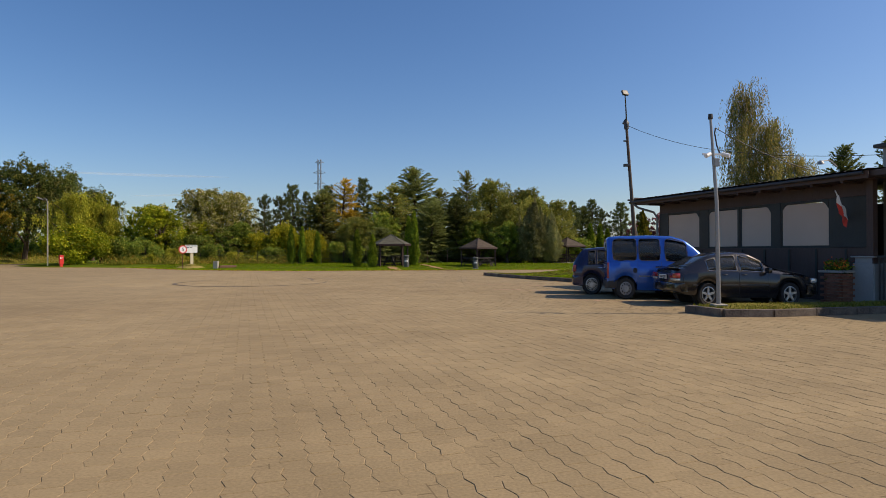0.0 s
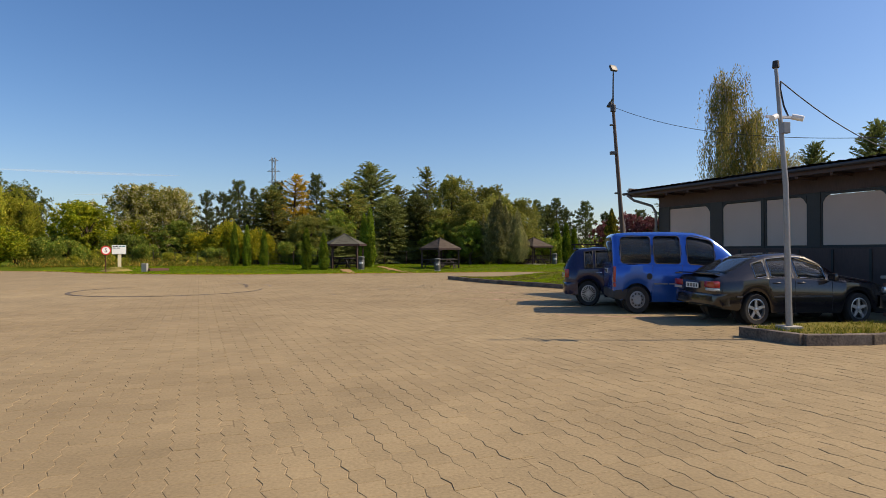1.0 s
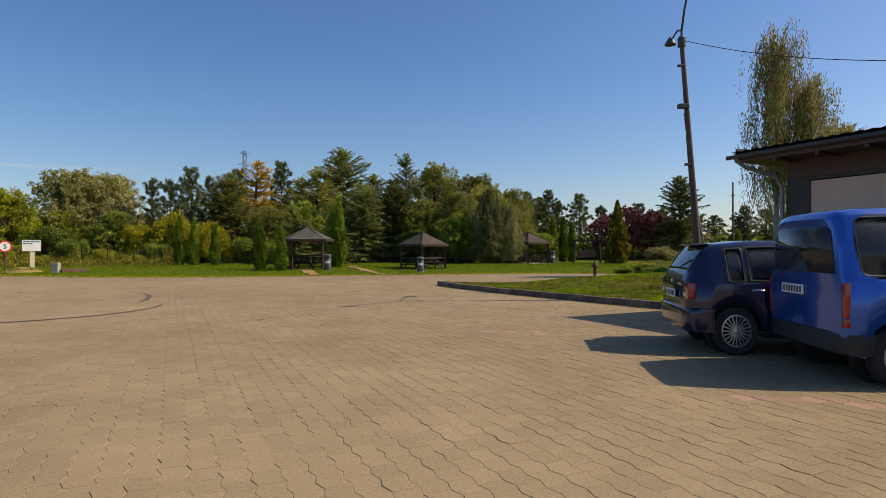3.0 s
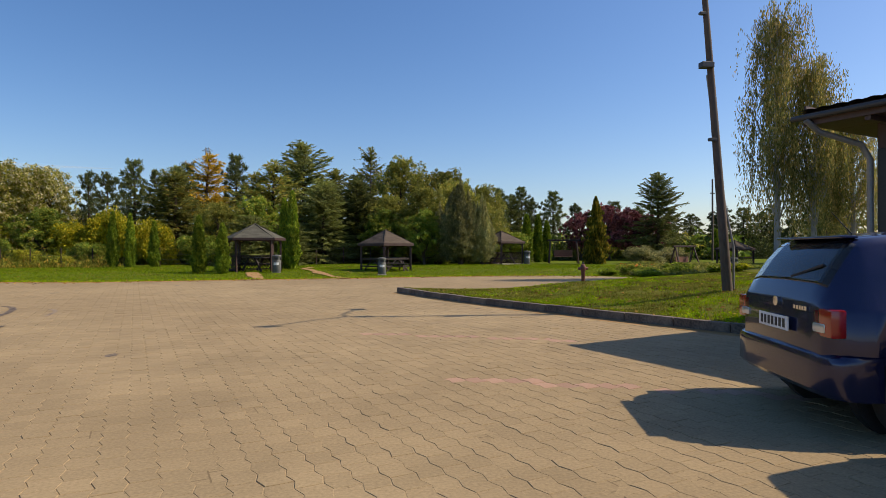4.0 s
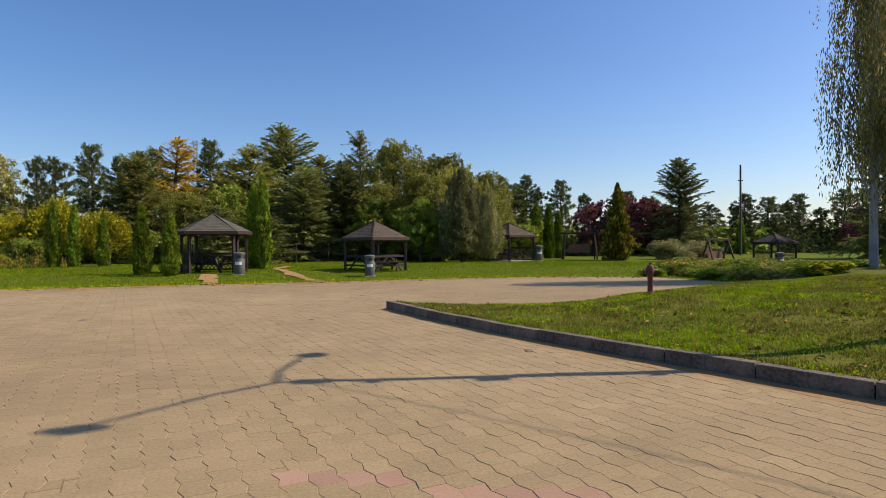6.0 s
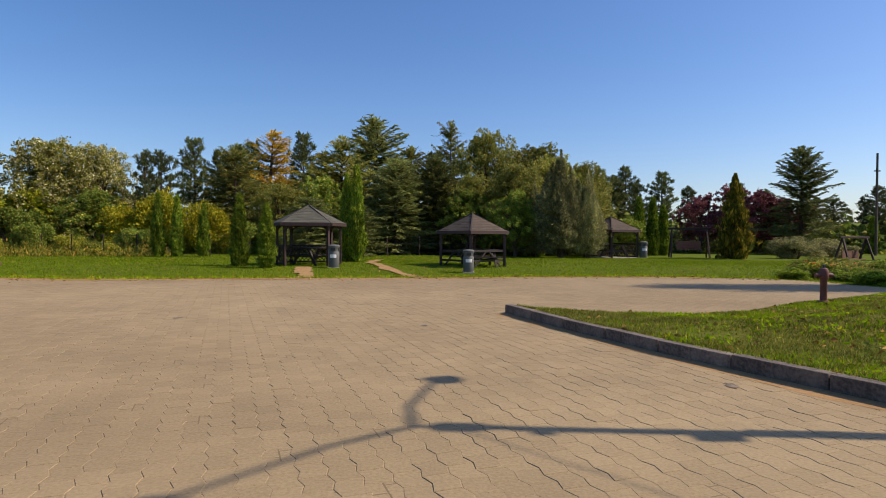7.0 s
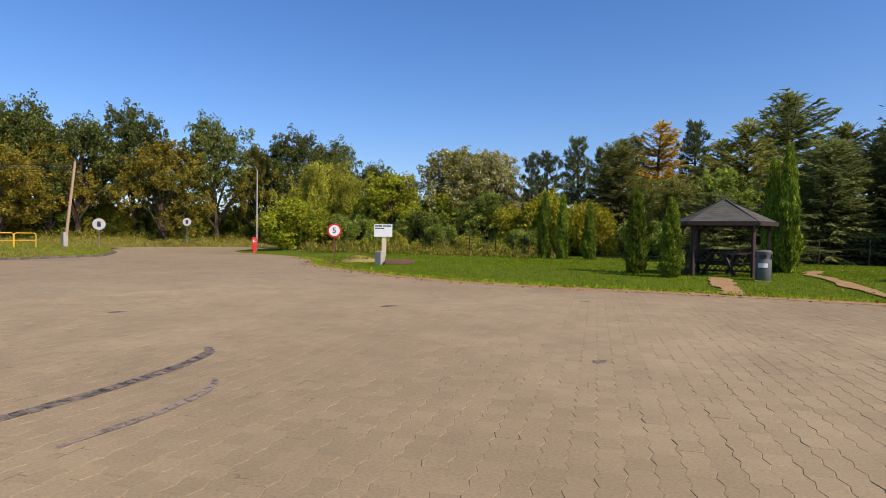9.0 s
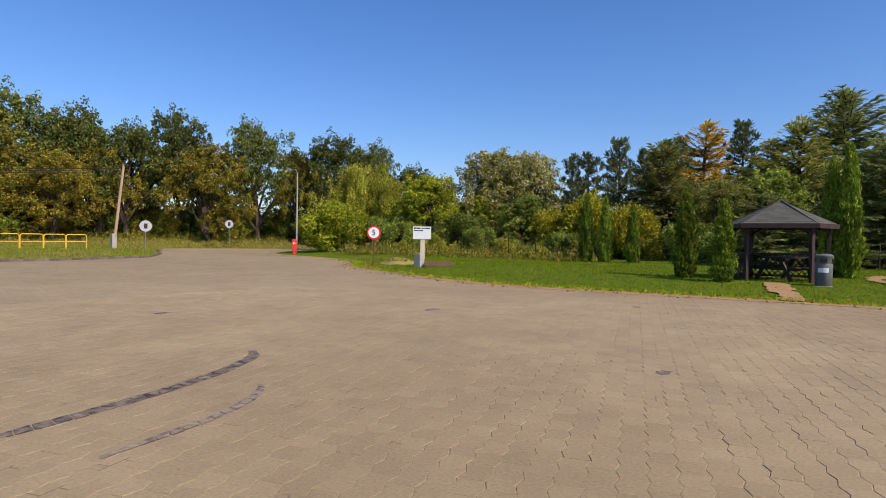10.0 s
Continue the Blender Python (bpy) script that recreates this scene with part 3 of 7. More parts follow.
def column(name, label, leaf, seed, width=0.24, n=5200, taper=0.75, spray=0.05, rough=0.1):
    """Unit high, dense upright sprays round a column that narrows to a point."""
    rand = np.random.default_rng(seed)
    w = Build()
    w.tube([(0, 0, 0), (0, 0, 0.5), (0, 0, 0.93)], [0.02, 0.012, 0.002], 6)
    z = 0.02 + 0.98 * rand.random(n) ** 1.15
    a = rand.uniform(0, 2 * math.pi, n)
    env = width * 0.5 * np.minimum(1, 0.55 + 2.2 * z) * np.clip(1 - z, 0, 1) ** (0.55 * taper)
    lump = 1 + rough * (np.sin(5 * a + 13 * z) + np.sin(3 * a - 21 * z + 1)) * 0.7 + 1.3 * rough * np.sin(11 * a + 37 * z) * np.sin(9 * a - 29 * z)
    r = env * lump * rand.uniform(0.55, 1.06, n) ** 0.5
    p = np.c_[r * np.cos(a), r * np.sin(a), z * 0.985]
    ax = np.c_[np.cos(a) * 0.45, np.sin(a) * 0.45, np.full(n, 1.0)] + rand.normal(0, 0.35, (n, 3))
    return tree_thing(name, label, w, "bark", cards(p, ax, spray, spray * 0.5, rand), leaf)


def weeping(name, label, leaf, seed, strands=420, low=0.12, width=0.5, bark="bark", upright=0.55, leaf_len=0.022, per=34):
    """Unit high: rising limbs from which long leafy strands hang."""
    rand = np.random.default_rng(seed)
    w = Build()
    w.tube([(0, 0, 0), (0.012, 0.01, 0.3), (-0.01, 0, 0.62), (0.02, 0, 0.95)], [0.024, 0.018, 0.010, 0.002], 8)
    tips, limbs = [], []
    for i in range(34):
        z0 = 0.22 + 0.68 * i / 34
        a = 2.4 * i + rand.uniform(-0.4, 0.4)
        r = width * 0.5 * rand.uniform(0.35, 1.05) * math.sin(math.pi * min(0.93, 0.3 + 0.68 * (z0 - 0.2) / 0.75)) ** 0.7
        tip = np.array([r * math.cos(a), r * math.sin(a), min(0.97, z0 + upright * r + 0.03)])
        base = np.array([0, 0, z0 - 0.05])
        lb = Build()
        limbs.append(lb)
        lb.tube([base, base * 0.4 + tip * 0.6 + [0, 0, 0.04], tip], [0.007, 0.004, 0.0012], 5, cap=False)
        tips.append((base, tip))
    pts, axs = [], []
    for s in range(strands):
        base, tip = tips[rand.integers(0, len(tips))]
        t = rand.uniform(0.35, 1.08)
        c = base * (1 - t) + tip * t + np.r_[rand.normal(0, 0.02, 2), 0.04 * math.sin(math.pi * min(t, 1))]
        L = min(rand.uniform(0.06, 0.3), max(0.03, c[2] - low))
        m = max(5, int(per * L / 0.15))
        u = rand.random(m)
        sway = rand.normal(0, 0.02, 2)
        out = c[:2] / max(0.02, np.hypot(*c[:2])) * 0.02
        q = np.c_[c[0] + (out[0] + sway[0]) * u, c[1] + (out[1] + sway[1]) * u, c[2] - L * u] + rand.normal(0, 0.011, (m, 3))
        pts.append(q)
        axs.append(rand.normal(0, 0.4, (m, 3)) + [0, 0, -1])
    p, ax = np.concatenate(pts), np.concatenate(axs)
    return tree_thing(name, label, w, bark, cards(p, ax, leaf_len, leaf_len * 0.45, rand), leaf, limbs)


def shrub(name, label, leaf, seed, n=15000, leaf_len=0.05, blobs=13, flat=0.8):
    """Unit high and about 1.2 wide: leaves over several low lumps, down to the ground."""
    rand = np.random.default_rng(seed)
    w = Build()
    for i in range(7):
        a = 0.9 * i
        w.tube([(0, 0, 0), (0.12 * math.cos(a), 0.12 * math.sin(a), 0.35), (0.28 * math.cos(a), 0.28 * math.sin(a), 0.75)], [0.02, 0.012, 0.003], 5)
    c = np.c_[rand.uniform(-0.36, 0.36, blobs), rand.uniform(-0.36, 0.36, blobs), rand.uniform(0.1, 0.66, blobs)]
    c[0] = (0, 0, 0.72)
    rr = rand.uniform(0.14, 0.29, blobs)
    k = rand.integers(0, blobs, n)
    u = unit(rand, n)
    lump = 1 + 0.16 * np.sin(9 * u[:, 0] + 4 * k) * np.sin(8 * u[:, 2] + 7 * u[:, 1])
    p = c[k] + u * (rr[k] * lump * rand.uniform(0.6, 1.08, n))[:, None]
    p[:, 2] = np.abs(p[:, 2]) * flat / 0.8
    return tree_thing(name, label, w, "bark", cards(p, unit(rand, n) + u * 0.5, leaf_len, leaf_len * 0.55, rand), leaf)


def ball_bush(name, label, leaf, seed, n=5200):
    """Unit high and one wide: a clipped ball of fine sprays with a slightly lumpy skin."""
    rand = np.random.default_rng(seed)
    w = Build()
    for i in range(5):
        w.tube([(0, 0, 0), (0.1 * math.cos(1.3 * i), 0.1 * math.sin(1.3 * i), 0.3), (0.22 * math.cos(1.3 * i), 0.22 * math.sin(1.3 * i), 0.6)], [0.03, 0.02, 0.005], 5)
    u = unit(rand, n)
    r = 0.5 * (1 + 0.05 * np.sin(7 * u[:, 0] + 3) * np.sin(6 * u[:, 2]) + 0.05 * np.sin(9 * u[:, 1])) * rand.uniform(0.72, 1.0, n) ** 0.4
    p = u * r[:, None] + [0, 0, 0.46]
    p = p[p[:, 2] > 0.01]
    return tree_thing(name, label, w, "bark", cards(p, unit(rand, len(p)) + (p - [0, 0, 0.46]) * 2, 0.06, 0.025, rand), leaf)


def lie(x, y):
    """The height of the ground at a place."""
    return float(max(-0.06, lawn_z(np.float64(x), np.float64(y)) if y > 36.5 or x < -20 else island_z(np.float64(x), np.float64(y)) if x > 4 else -0.06))


def plant(proto, rows, group, z=None):
    """Copies of a unit tree: x, y, height, breadth of its crown, turn."""
    ob, unit_w = proto
    for i, (x, y, h, wd, turn) in enumerate(rows):
        if x < -34:                                          # the trees across the road stand turned about the yard
            h *= 0.95
            x, y = -1.3 + 0.99978 * (x + 1.3) + 0.0209 * (y - 25.3), 25.3 - 0.0209 * (x + 1.3) + 0.99978 * (y - 25.3)
        m = Matrix.Translation((x, y, (lie(x, y) if z is None else z) - 0.03)) @ Matrix.Rotation(radians(turn), 4, "Z") @ Matrix.Diagonal((wd / unit_w, wd / unit_w, h, 1))
        if i == 0:
            ob.matrix_basis = m
            tagged(ob, group=group)
        else:
            copy_thing(ob, m @ Matrix.Diagonal((1 / ob.scale.x, 1 / ob.scale.y, 1 / ob.scale.z, 1)))


PINE_A = pine_tree("pine", "dark green pine with open upturned whorls", 11), 0.36
PINE_B = pine_tree("pine", "dark bushy pine in a row behind the lawn", 12, 15, 0.4, 0.1), 0.40
plant(PINE_A, [(-18.4, 70.0, 9.0, 3.6, 0), (-17.4, 72.5, 8.4, 3.2, 80), (-15.0, 74.3, 9.4, 3.4, 160), (-10.8, 75.4, 10.4, 4.0, 30), (1.1, 68.8, 7.8, 3.4, 200), (15.4, 73.2, 7.2, 3.2, 50), (18.4, 75.0, 7.6, 3.4, 210), (29.6, 77.0, 6.4, 3.6, 330), (36.0, 76.5, 5.6, 3.6, 100), (39.8, 72.6, 5.8, 3.4, 20), (47.5, 74.6, 6.0, 3.8, 260), (51.5, 73.0, 6.4, 4.0, 170),
               (22.6, 77.3, 7.4, 3.6, 10), (38.6, 76.4, 5.0, 3.4, 70), (43.4, 73.8, 5.6, 3.8, 140), (-6.0, 78, 9.2, 3.6, 10)], "pines")
plant(PINE_B, [(-17.9, 63.0, 7.1, 3.2, 0), (20.4, 78.0, 6.5, 3.2, 90), (25.6, 78.4, 6.3, 3.6, 30), (41.9, 76.6, 5.0, 3.4, 60), (45.8, 74.2, 5.2, 3.8, 200), (33.0, 78, 6.0, 3.8, 20),
               (-20.6, 66.5, 7.6, 3.0, 120), (5.5, 75.0, 8.0, 3.6, 220), (12.0, 75, 7.0, 3.6, 300), (48.6, 73, 4.6, 3.6, 0)], "pines")
FIR = conifer("fir", "tall grey-green fir with drooping branches", "fir", 21, 30, 0.5, 0.35, 0.05, 0.03, 0.08), 0.44
plant(FIR, [(-4.1, 74.0, 11.7, 9.0, 0), (-14.4, 68.3, 8.4, 5.4, 70), (17.1, 74.8, 6.9, 4.6, 140), (29.3, 66.7, 8.4, 5.8, 200), (-1.6, 67.5, 7.4, 6.6, 260), (-1.6, 61.4, 6.4, 5.4, 150), (1.0, 63.4, 7.0, 5.6, 230), (-6.4, 57.4, 3.6, 4.4, 310), (-4.0, 58.2, 3.2, 4.0, 20), (35.4, 53.1, 10.6, 4.8, 30), (35.8, 46.8, 11.2, 5.4, 100)], "firs")
LARCH = conifer("larch", "slender larch with thin drooping twigs", "larch", 31, 26, 0.42, 0.45, 0.1, 0.026, 0.25, 0.02), 0.36
plant(LARCH, [(-6.5, 68.1, 9.1, 7.0, 0), (-0.9, 70.7, 8.8, 6.4, 90), (2.6, 71.8, 11.0, 4.8, 190), (-13.9, 66.8, 7.8, 6.2, 250), (-8.6, 72.5, 8.6, 6.4, 40)], "larches")
plant((conifer("larch", "larch turned golden for autumn", "larch_gold", 33, 26, 0.44, 0.35, 0.1, 0.026, 0.2, 0.03), 0.4), [(-12.9, 71.2, 10.0, 7.4, 0), (-11.4, 69.0, 6.2, 5.4, 80)], "golden larches")
LEAFY = broadleaf("broadleaf_tree", "tall dark green broadleaf tree with yellowing tips", "deepleaf", 44, 14, 560, 34, 0.2, 0.034), 0.75
LEAFY_B = broadleaf("broadleaf_tree", "rounded green broadleaf tree", "oak", 43, 12, 420, 34, 0.1, 0.044), 0.8
plant(LEAFY_B, [(5.9, 57.8, 4.2, 3.6, 0), (-7.0, 63.9, 5.6, 4.4, 120), (-21.8, 61.8, 4.4, 5.0, 20), (3.2, 60.5, 4.4, 3.6, 300)], "leafy trees behind the lawn")
plant((broadleaf("broadleaf_tree", "tall olive-green tree with yellow leaves", "olive", 45, 16, 760, 26, 0.06, 0.034), 0.78),
      [(4.9, 66.7, 9.4, 6.4, 0), (9.2, 63.5, 7.2, 5.0, 100), (-9.6, 62.5, 5.0, 4.6, 200), (8.5, 66.3, 8.4, 6.4, 70), (12.0, 66, 7.0, 5, 30), (6.4, 60.6, 6.2, 4.8, 330), (11.2, 61.5, 5.0, 4.0, 250), (3.4, 62.0, 5.6, 4.6, 20)], "olive trees")
plant((broadleaf("broadleaf_tree", "leafy light green tree with yellow leaves", "bright", 42, 14, 520, 26, 0.06, 0.05), 0.8), [(-29.5, 60.4, 5.8, 5.6, 260), (-32.5, 64.5, 6.4, 6.0, 80), (-26.6, 62.6, 4.4, 4.2, 10)], "light green trees")
plant(LEAFY, [(-64.8, 42.3, 14.6, 8.5, 0), (-63.6, 46.9, 14.0, 8, 60), (-60.2, 50.9, 12.6, 7.6, 130), (-60.0, 56.1, 14.6, 7.6, 200), (-55.9, 62.3, 13.9, 8.0, 250), (-51.2, 68.7, 13.0, 8.6, 310),
              (-50.4, 73.2, 12.5, 7.5, 20), (-49.6, 79.2, 10.6, 7, 80), (-66, 36, 13.0, 10, 140), (-69, 50, 13.2, 10, 190)], "tall roadside trees")
plant((broadleaf("broadleaf_tree", "tall tree with yellow autumn leaves", "goldleaf", 47, 13, 480, 34, 0.14, 0.034), 0.75),
      [(-56.4, 57.2, 10.8, 8.5, 0), (-53.6, 65.7, 11.0, 6.5, 100), (-61.0, 48.2, 10.0, 7.5, 190), (-58.5, 44.0, 8.6, 7, 270), (-62.5, 39.5, 11.5, 8, 330)], "yellowing roadside trees")
plant((broadleaf("poplar", "wide poplar with pale silvery leaf undersides", "silver", 49, 20, 1100, 32, 0.04, 0.034, 1.1), 0.9), [(-27.2, 65.4, 8.2, 8.2, 0), (-23.9, 66.4, 7.9, 6.6, 120)], "silver poplars")
plant((weeping("willow", "weeping willow with yellow-green trailing twigs", "willow", 51, 520, 0.04, 0.95), 0.95), [(-40.6, 62.4, 8.3, 8.8, 0), (-38.2, 63.6, 7.0, 6.6, 140)], "willows")
birch = weeping("birch", "tall weeping birch with long hanging twigs", "birch", 53, 620, 0.07, 0.5, "birchbark", 0.9, 0.015, 28), 0.5
plant(birch, [(18.8, 37.6, 12.2, 3.0, 0), (20.3, 37.2, 9.8, 2.9, 120), (21.7, 36.8, 7.4, 2.6, 230)], "birches behind the building", 0.2)
plant((juniper("juniper_tree", "grey-green juniper tree with feathery upright leaders", "grey_green", 61), 0.6),
      [(8.4, 56.6, 6.4, 3.1, 0), (9.95, 56.3, 5.2, 1.8, 80), (7.2, 58.6, 4.8, 2.4, 150)], "junipers")
THUJA = column("thuja", "narrow trimmed thuja column on the lawn", "thuja", 63, 0.24, 9000, 0.9, 0.04, 0.2), 0.245
plant(THUJA, [(-14.7, 55.6, 3.7, 0.75, 0), (-13.7, 55.8, 3.6, 0.72, 70), (-12.3, 56.0, 3.1, 0.75, 140), (-6.95, 45.7, 2.95, 0.76, 200), (-5.62, 44.8, 2.55, 0.72, 260), (-2.75, 49.6, 4.6, 0.85, 20), (-3.25, 49.9, 4.2, 0.8, 110)], "thujas round the lawn")
plant((column("thuja", "dark narrow thuja at the far lawn", "thuja", 64), 0.24), [(15.0, 62.0, 4.1, 1.0, 0), (16.1, 62.4, 4.1, 0.95, 60), (17.0, 62.8, 3.6, 0.9, 130), (37.5, 70, 3.2, 1, 10)], "far thujas")
plant((column("golden_conifer", "slim conifer with a golden sunlit side", "gold_con", 65, 0.4, 5200, 1.35, 0.06, 0.55), 0.4), [(18.45, 55.9, 5.0, 1.5, 0)], "golden conifer")
plant((broadleaf("plum_tree", "dark purple-leaved plum tree on far lawn", "plum", 67, 10, 320, 24, 0.08), 0.78), [(25.6, 69.4, 5.6, 4.6, 0), (28.2, 70.4, 5.2, 4.8, 100), (23.2, 70.5, 5.0, 4, 210), (31.0, 71.5, 4.8, 4.4, 300), (50, 69, 4.6, 4.6, 20)], "purple plum trees")
BUSH = shrub("bush", "large bright yellow-green bush beside the road", "bright", 71), 1.2
plant(BUSH, [(-36.0, 55.6, 4.6, 6.6, 0), (-33.6, 57.2, 3.4, 4.6, 100)], "roadside bushes")
plant((shrub("bush", "yellowing bush behind the thujas", "yellowleaf", 73), 1.2), [(-16.6, 60.6, 4.4, 4.4, 0), (-14.0, 60.8, 3.6, 3.6, 120), (-19.2, 60.6, 3.4, 3.4, 40)], "yellow bushes")
plant((shrub("bush", "dense green bush at the edge of the trees", "oak", 75), 1.2),
      [(-25.4, 59.0, 3.4, 3.8, 0), (-21.5, 59.2, 1.5, 2.6, 60), (-29.4, 57.6, 2.6, 3.4, 130), (-27.2, 57.4, 1.2, 2.2, 30), (-23.3, 57.8, 2.3, 2.4, 250), (-19.6, 58.0, 1.0, 2.2, 160), (-17.6, 58.6, 2.0, 2.6, 300), (-31.4, 58.6, 3.2, 4.0, 210), (-58, 35.5, 3.6, 6, 200), (-60, 39.6, 3.0, 5, 40), (-10, 61, 2.6, 4.4, 90), (13, 62, 3.0, 5, 170), (7.0, 59.5, 2.4, 3.6, 20),
       (-58.4, 61.0, 3.4, 6, 90), (-56.6, 66.5, 3.0, 6, 190), (-63, 48, 4.4, 6.5, 20), (-62, 54, 4.6, 6.5, 140), (-59.5, 64, 4.0, 6, 240)], "edge bushes")
plant((shrub("bush", "straggly yellow-green bush among weeds", "willow", 76), 1.2), [(-26.4, 57.0, 1.7, 2.0, 40), (-20.6, 57.2, 1.4, 1.9, 120), (-18.3, 57.0, 0.9, 1.6, 200), (-24.4, 56.6, 0.9, 1.6, 300), (-28.4, 56.4, 1.1, 1.8, 10)], "straggly bushes")
plant((shrub("bush", "ochre autumn bush under tall trees", "goldleaf", 77), 1.2), [(-61.6, 46.0, 3.0, 5.0, 0), (-60.2, 53.6, 3.6, 4.6, 90), (-57.4, 58.6, 2.4, 3.4, 180)], "ochre bushes")
plant((shrub("bush", "low grey-green juniper bush", "grey_green", 79, 9000, 0.05), 1.2), [(22.9, 57.0, 1.5, 2.8, 0), (26.0, 58.6, 1.0, 3.0, 90), (27.6, 62.0, 1.4, 2.4, 200), (21.5, 35.0, 1.2, 2.4, 120)], "low bushes")

# ---- kerbs ----
def kerb_line(name, label, line, parent_z, top, width=0.14, step=0.98, group=""):
    """Kerb stones laid end to end along a line; each stone a piece of its own."""
    ob = thing(name, label, "kerb", kind="structure")
    p = np.asarray(line, float)
    s = np.r_[0, np.cumsum(np.hypot(*np.diff(p, axis=0).T))]
    n = max(1, int(round(s[-1] / step)))
    at = np.linspace(0, s[-1], n + 1)
    x, y = np.interp(at, s, p[:, 0]), np.interp(at, s, p[:, 1])
    st = Build()
    st.box((0, 0, 0), (1, width, top + 0.06))
    me = st.mesh("kerb_stone", "kerb", 0.012)
    rk = np.random.default_rng(5)
    for i in range(n):
        L = math.hypot(x[i + 1] - x[i], y[i + 1] - y[i])
        o = new("kerb_stone", me)
        o.matrix_basis = Matrix.Translation(((x[i] + x[i + 1]) / 2, (y[i] + y[i + 1]) / 2, top / 2 - 0.03 + rk.uniform(-0.008, 0.006))) @ Matrix.Rotation(
            math.atan2(y[i + 1] - y[i], x[i + 1] - x[i]) + rk.uniform(-0.01, 0.01), 4, "Z") @ Matrix.Diagonal((L - 0.012, 1, 1, 1))
        o.parent = ob
    return ob


kerb_line("island_kerb", "dark weathered concrete kerb round the grass island", [(x - 0.04, y + 0.05) for x, y in ISLAND_FRONT[:6]], 0, 0.16)
kerb_line("island_kerb", "low kerb at the far side of the island", [(x, y + 0.09) for x, y in ISLAND_BACK[:9]], 0, 0.11)
P1_ISLAND = [(5.10, 12.75), (5.10, 12.35), (5.35, 11.95), (5.80, 11.74), (6.95, 12.02), (9.3, 12.62), (12.0, 13.3), (16, 14.3)]
kerb_line("pole_island_kerb", "pale concrete kerb round the small pole island", P1_ISLAND, 0, 0.15)
kerb_line("pole_island_kerb", "kerb behind the small pole island", [(5.10, 12.78), (6.0, 12.93), (8.2, 13.22), (12, 14.1)], 0, 0.14)
kerb_line("verge_kerb", "low concrete kerb along the dry verge", LEFT_ISLAND, 0, 0.1, 0.12, 1.0)
pole_island = ruled("pole_island", [(5.17, 12.72), (5.18, 12.4), (5.42, 12.02), (5.85, 11.83), (6.95, 12.1), (9.3, 12.7), (16, 14.38)], [(5.2, 12.72), (5.6, 12.8), (6.02, 12.87), (7.2, 13.02), (8.2, 13.15), (10, 13.56), (16, 15.2)], 60, 10,
                    lambda x, y: 0.125 + 0.05 * smoothstep(0, 0.6, edge_distance(x, y, P1_ISLAND)) + 0.01 * wave(x, y, 5), "drylawn", "small dry grass island with a lamp pole", "lawn")

# sandy strip and trodden paths at the lawn edge
rp = np.random.default_rng(9)
for nm, lab, line, w0, dz in (("dirt_strip", "sandy strip between pavers and lawn", LAWN_EDGE[6:22], 0.42, 0.008),
                              ("dirt_path", "trodden dirt path across the lawn", [(0.4, 41.1), (-0.4, 43.0), (-1.3, 45.6), (-2.0, 48.5), (-1.9, 52)], 0.28, 0.035),
                              ("dirt_path", "bare dirt patch before the pavilion", [(-3.3, 40.9), (-3.8, 43.0), (-4.3, 45.2)], 0.34, 0.035)):
    c = resample(line, 90)
    d = np.gradient(c, axis=0)
    nn = np.c_[-d[:, 1], d[:, 0]] / np.hypot(*d.T)[:, None]
    ragged = np.interp(np.linspace(0, 15, 90), np.arange(16), rp.uniform(0.35, 1.3, 16))
    wl, wr = w0 * np.interp(np.linspace(0, 15, 90), np.arange(16), rp.uniform(0.5, 1.1, 16)), w0 * ragged
    v = []
    for off in (-wl, 0 * wl, wr):
        q = c + nn * off[:, None]
        v.append(np.c_[q, np.maximum(lawn_z(q[:, 0], q[:, 1]) * (edge_distance(q[:, 0], q[:, 1], LAWN_EDGE) > 0.05), -0.014) + dz])
    v = np.concatenate(v)
    i = np.arange(89)
    f_ = np.concatenate([np.c_[i + k * 90, i + k * 90 + 1, i + (k + 1) * 90 + 1, i + (k + 1) * 90] for k in (0, 1)])
    tagged(new(nm, raw_mesh(nm, v, f_, "dirt")), lab, "dirt", kind="structure")

# sand swept against the foot of the island kerb
line = np.array(ISLAND_FRONT[:6]) - [0.16, 0.0]
q = resample(line, 120)
off = np.interp(np.linspace(0, 39, 120), np.arange(40), rp.uniform(0.02, 0.2, 40))
v = np.concatenate([np.c_[q[:, 0] + 0.07, q[:, 1] + 0.03, np.full(120, 0.016)], np.c_[q[:, 0] - off * 0.9, q[:, 1] - off * 0.42, np.full(120, 0.001)]])
i = np.arange(119)
tagged(new("dirt_strip", raw_mesh("dirt_strip", v, np.c_[i, i + 1, i + 121, i + 120], "dirt")), "thin sand swept against the kerb foot", "dirt", kind="structure")

# tyre marks on the pavers
M["rubber_mark"] = surface("rubber_mark", (0.03, 0.026, 0.022), (0.24, 0.18, 0.12), 9, 16, 0.85, 0.1, spread=0.12)


M["rubber_faint"] = surface("rubber_faint", (0.12, 0.09, 0.065), (0.3, 0.23, 0.16), 7, 18, 0.85, 0.1, spread=0.12)
M["rubber_line"] = surface("rubber_line", (0.05, 0.042, 0.035), (0.19, 0.145, 0.1), 5, 14, 0.85, 0.1, spread=0.16)


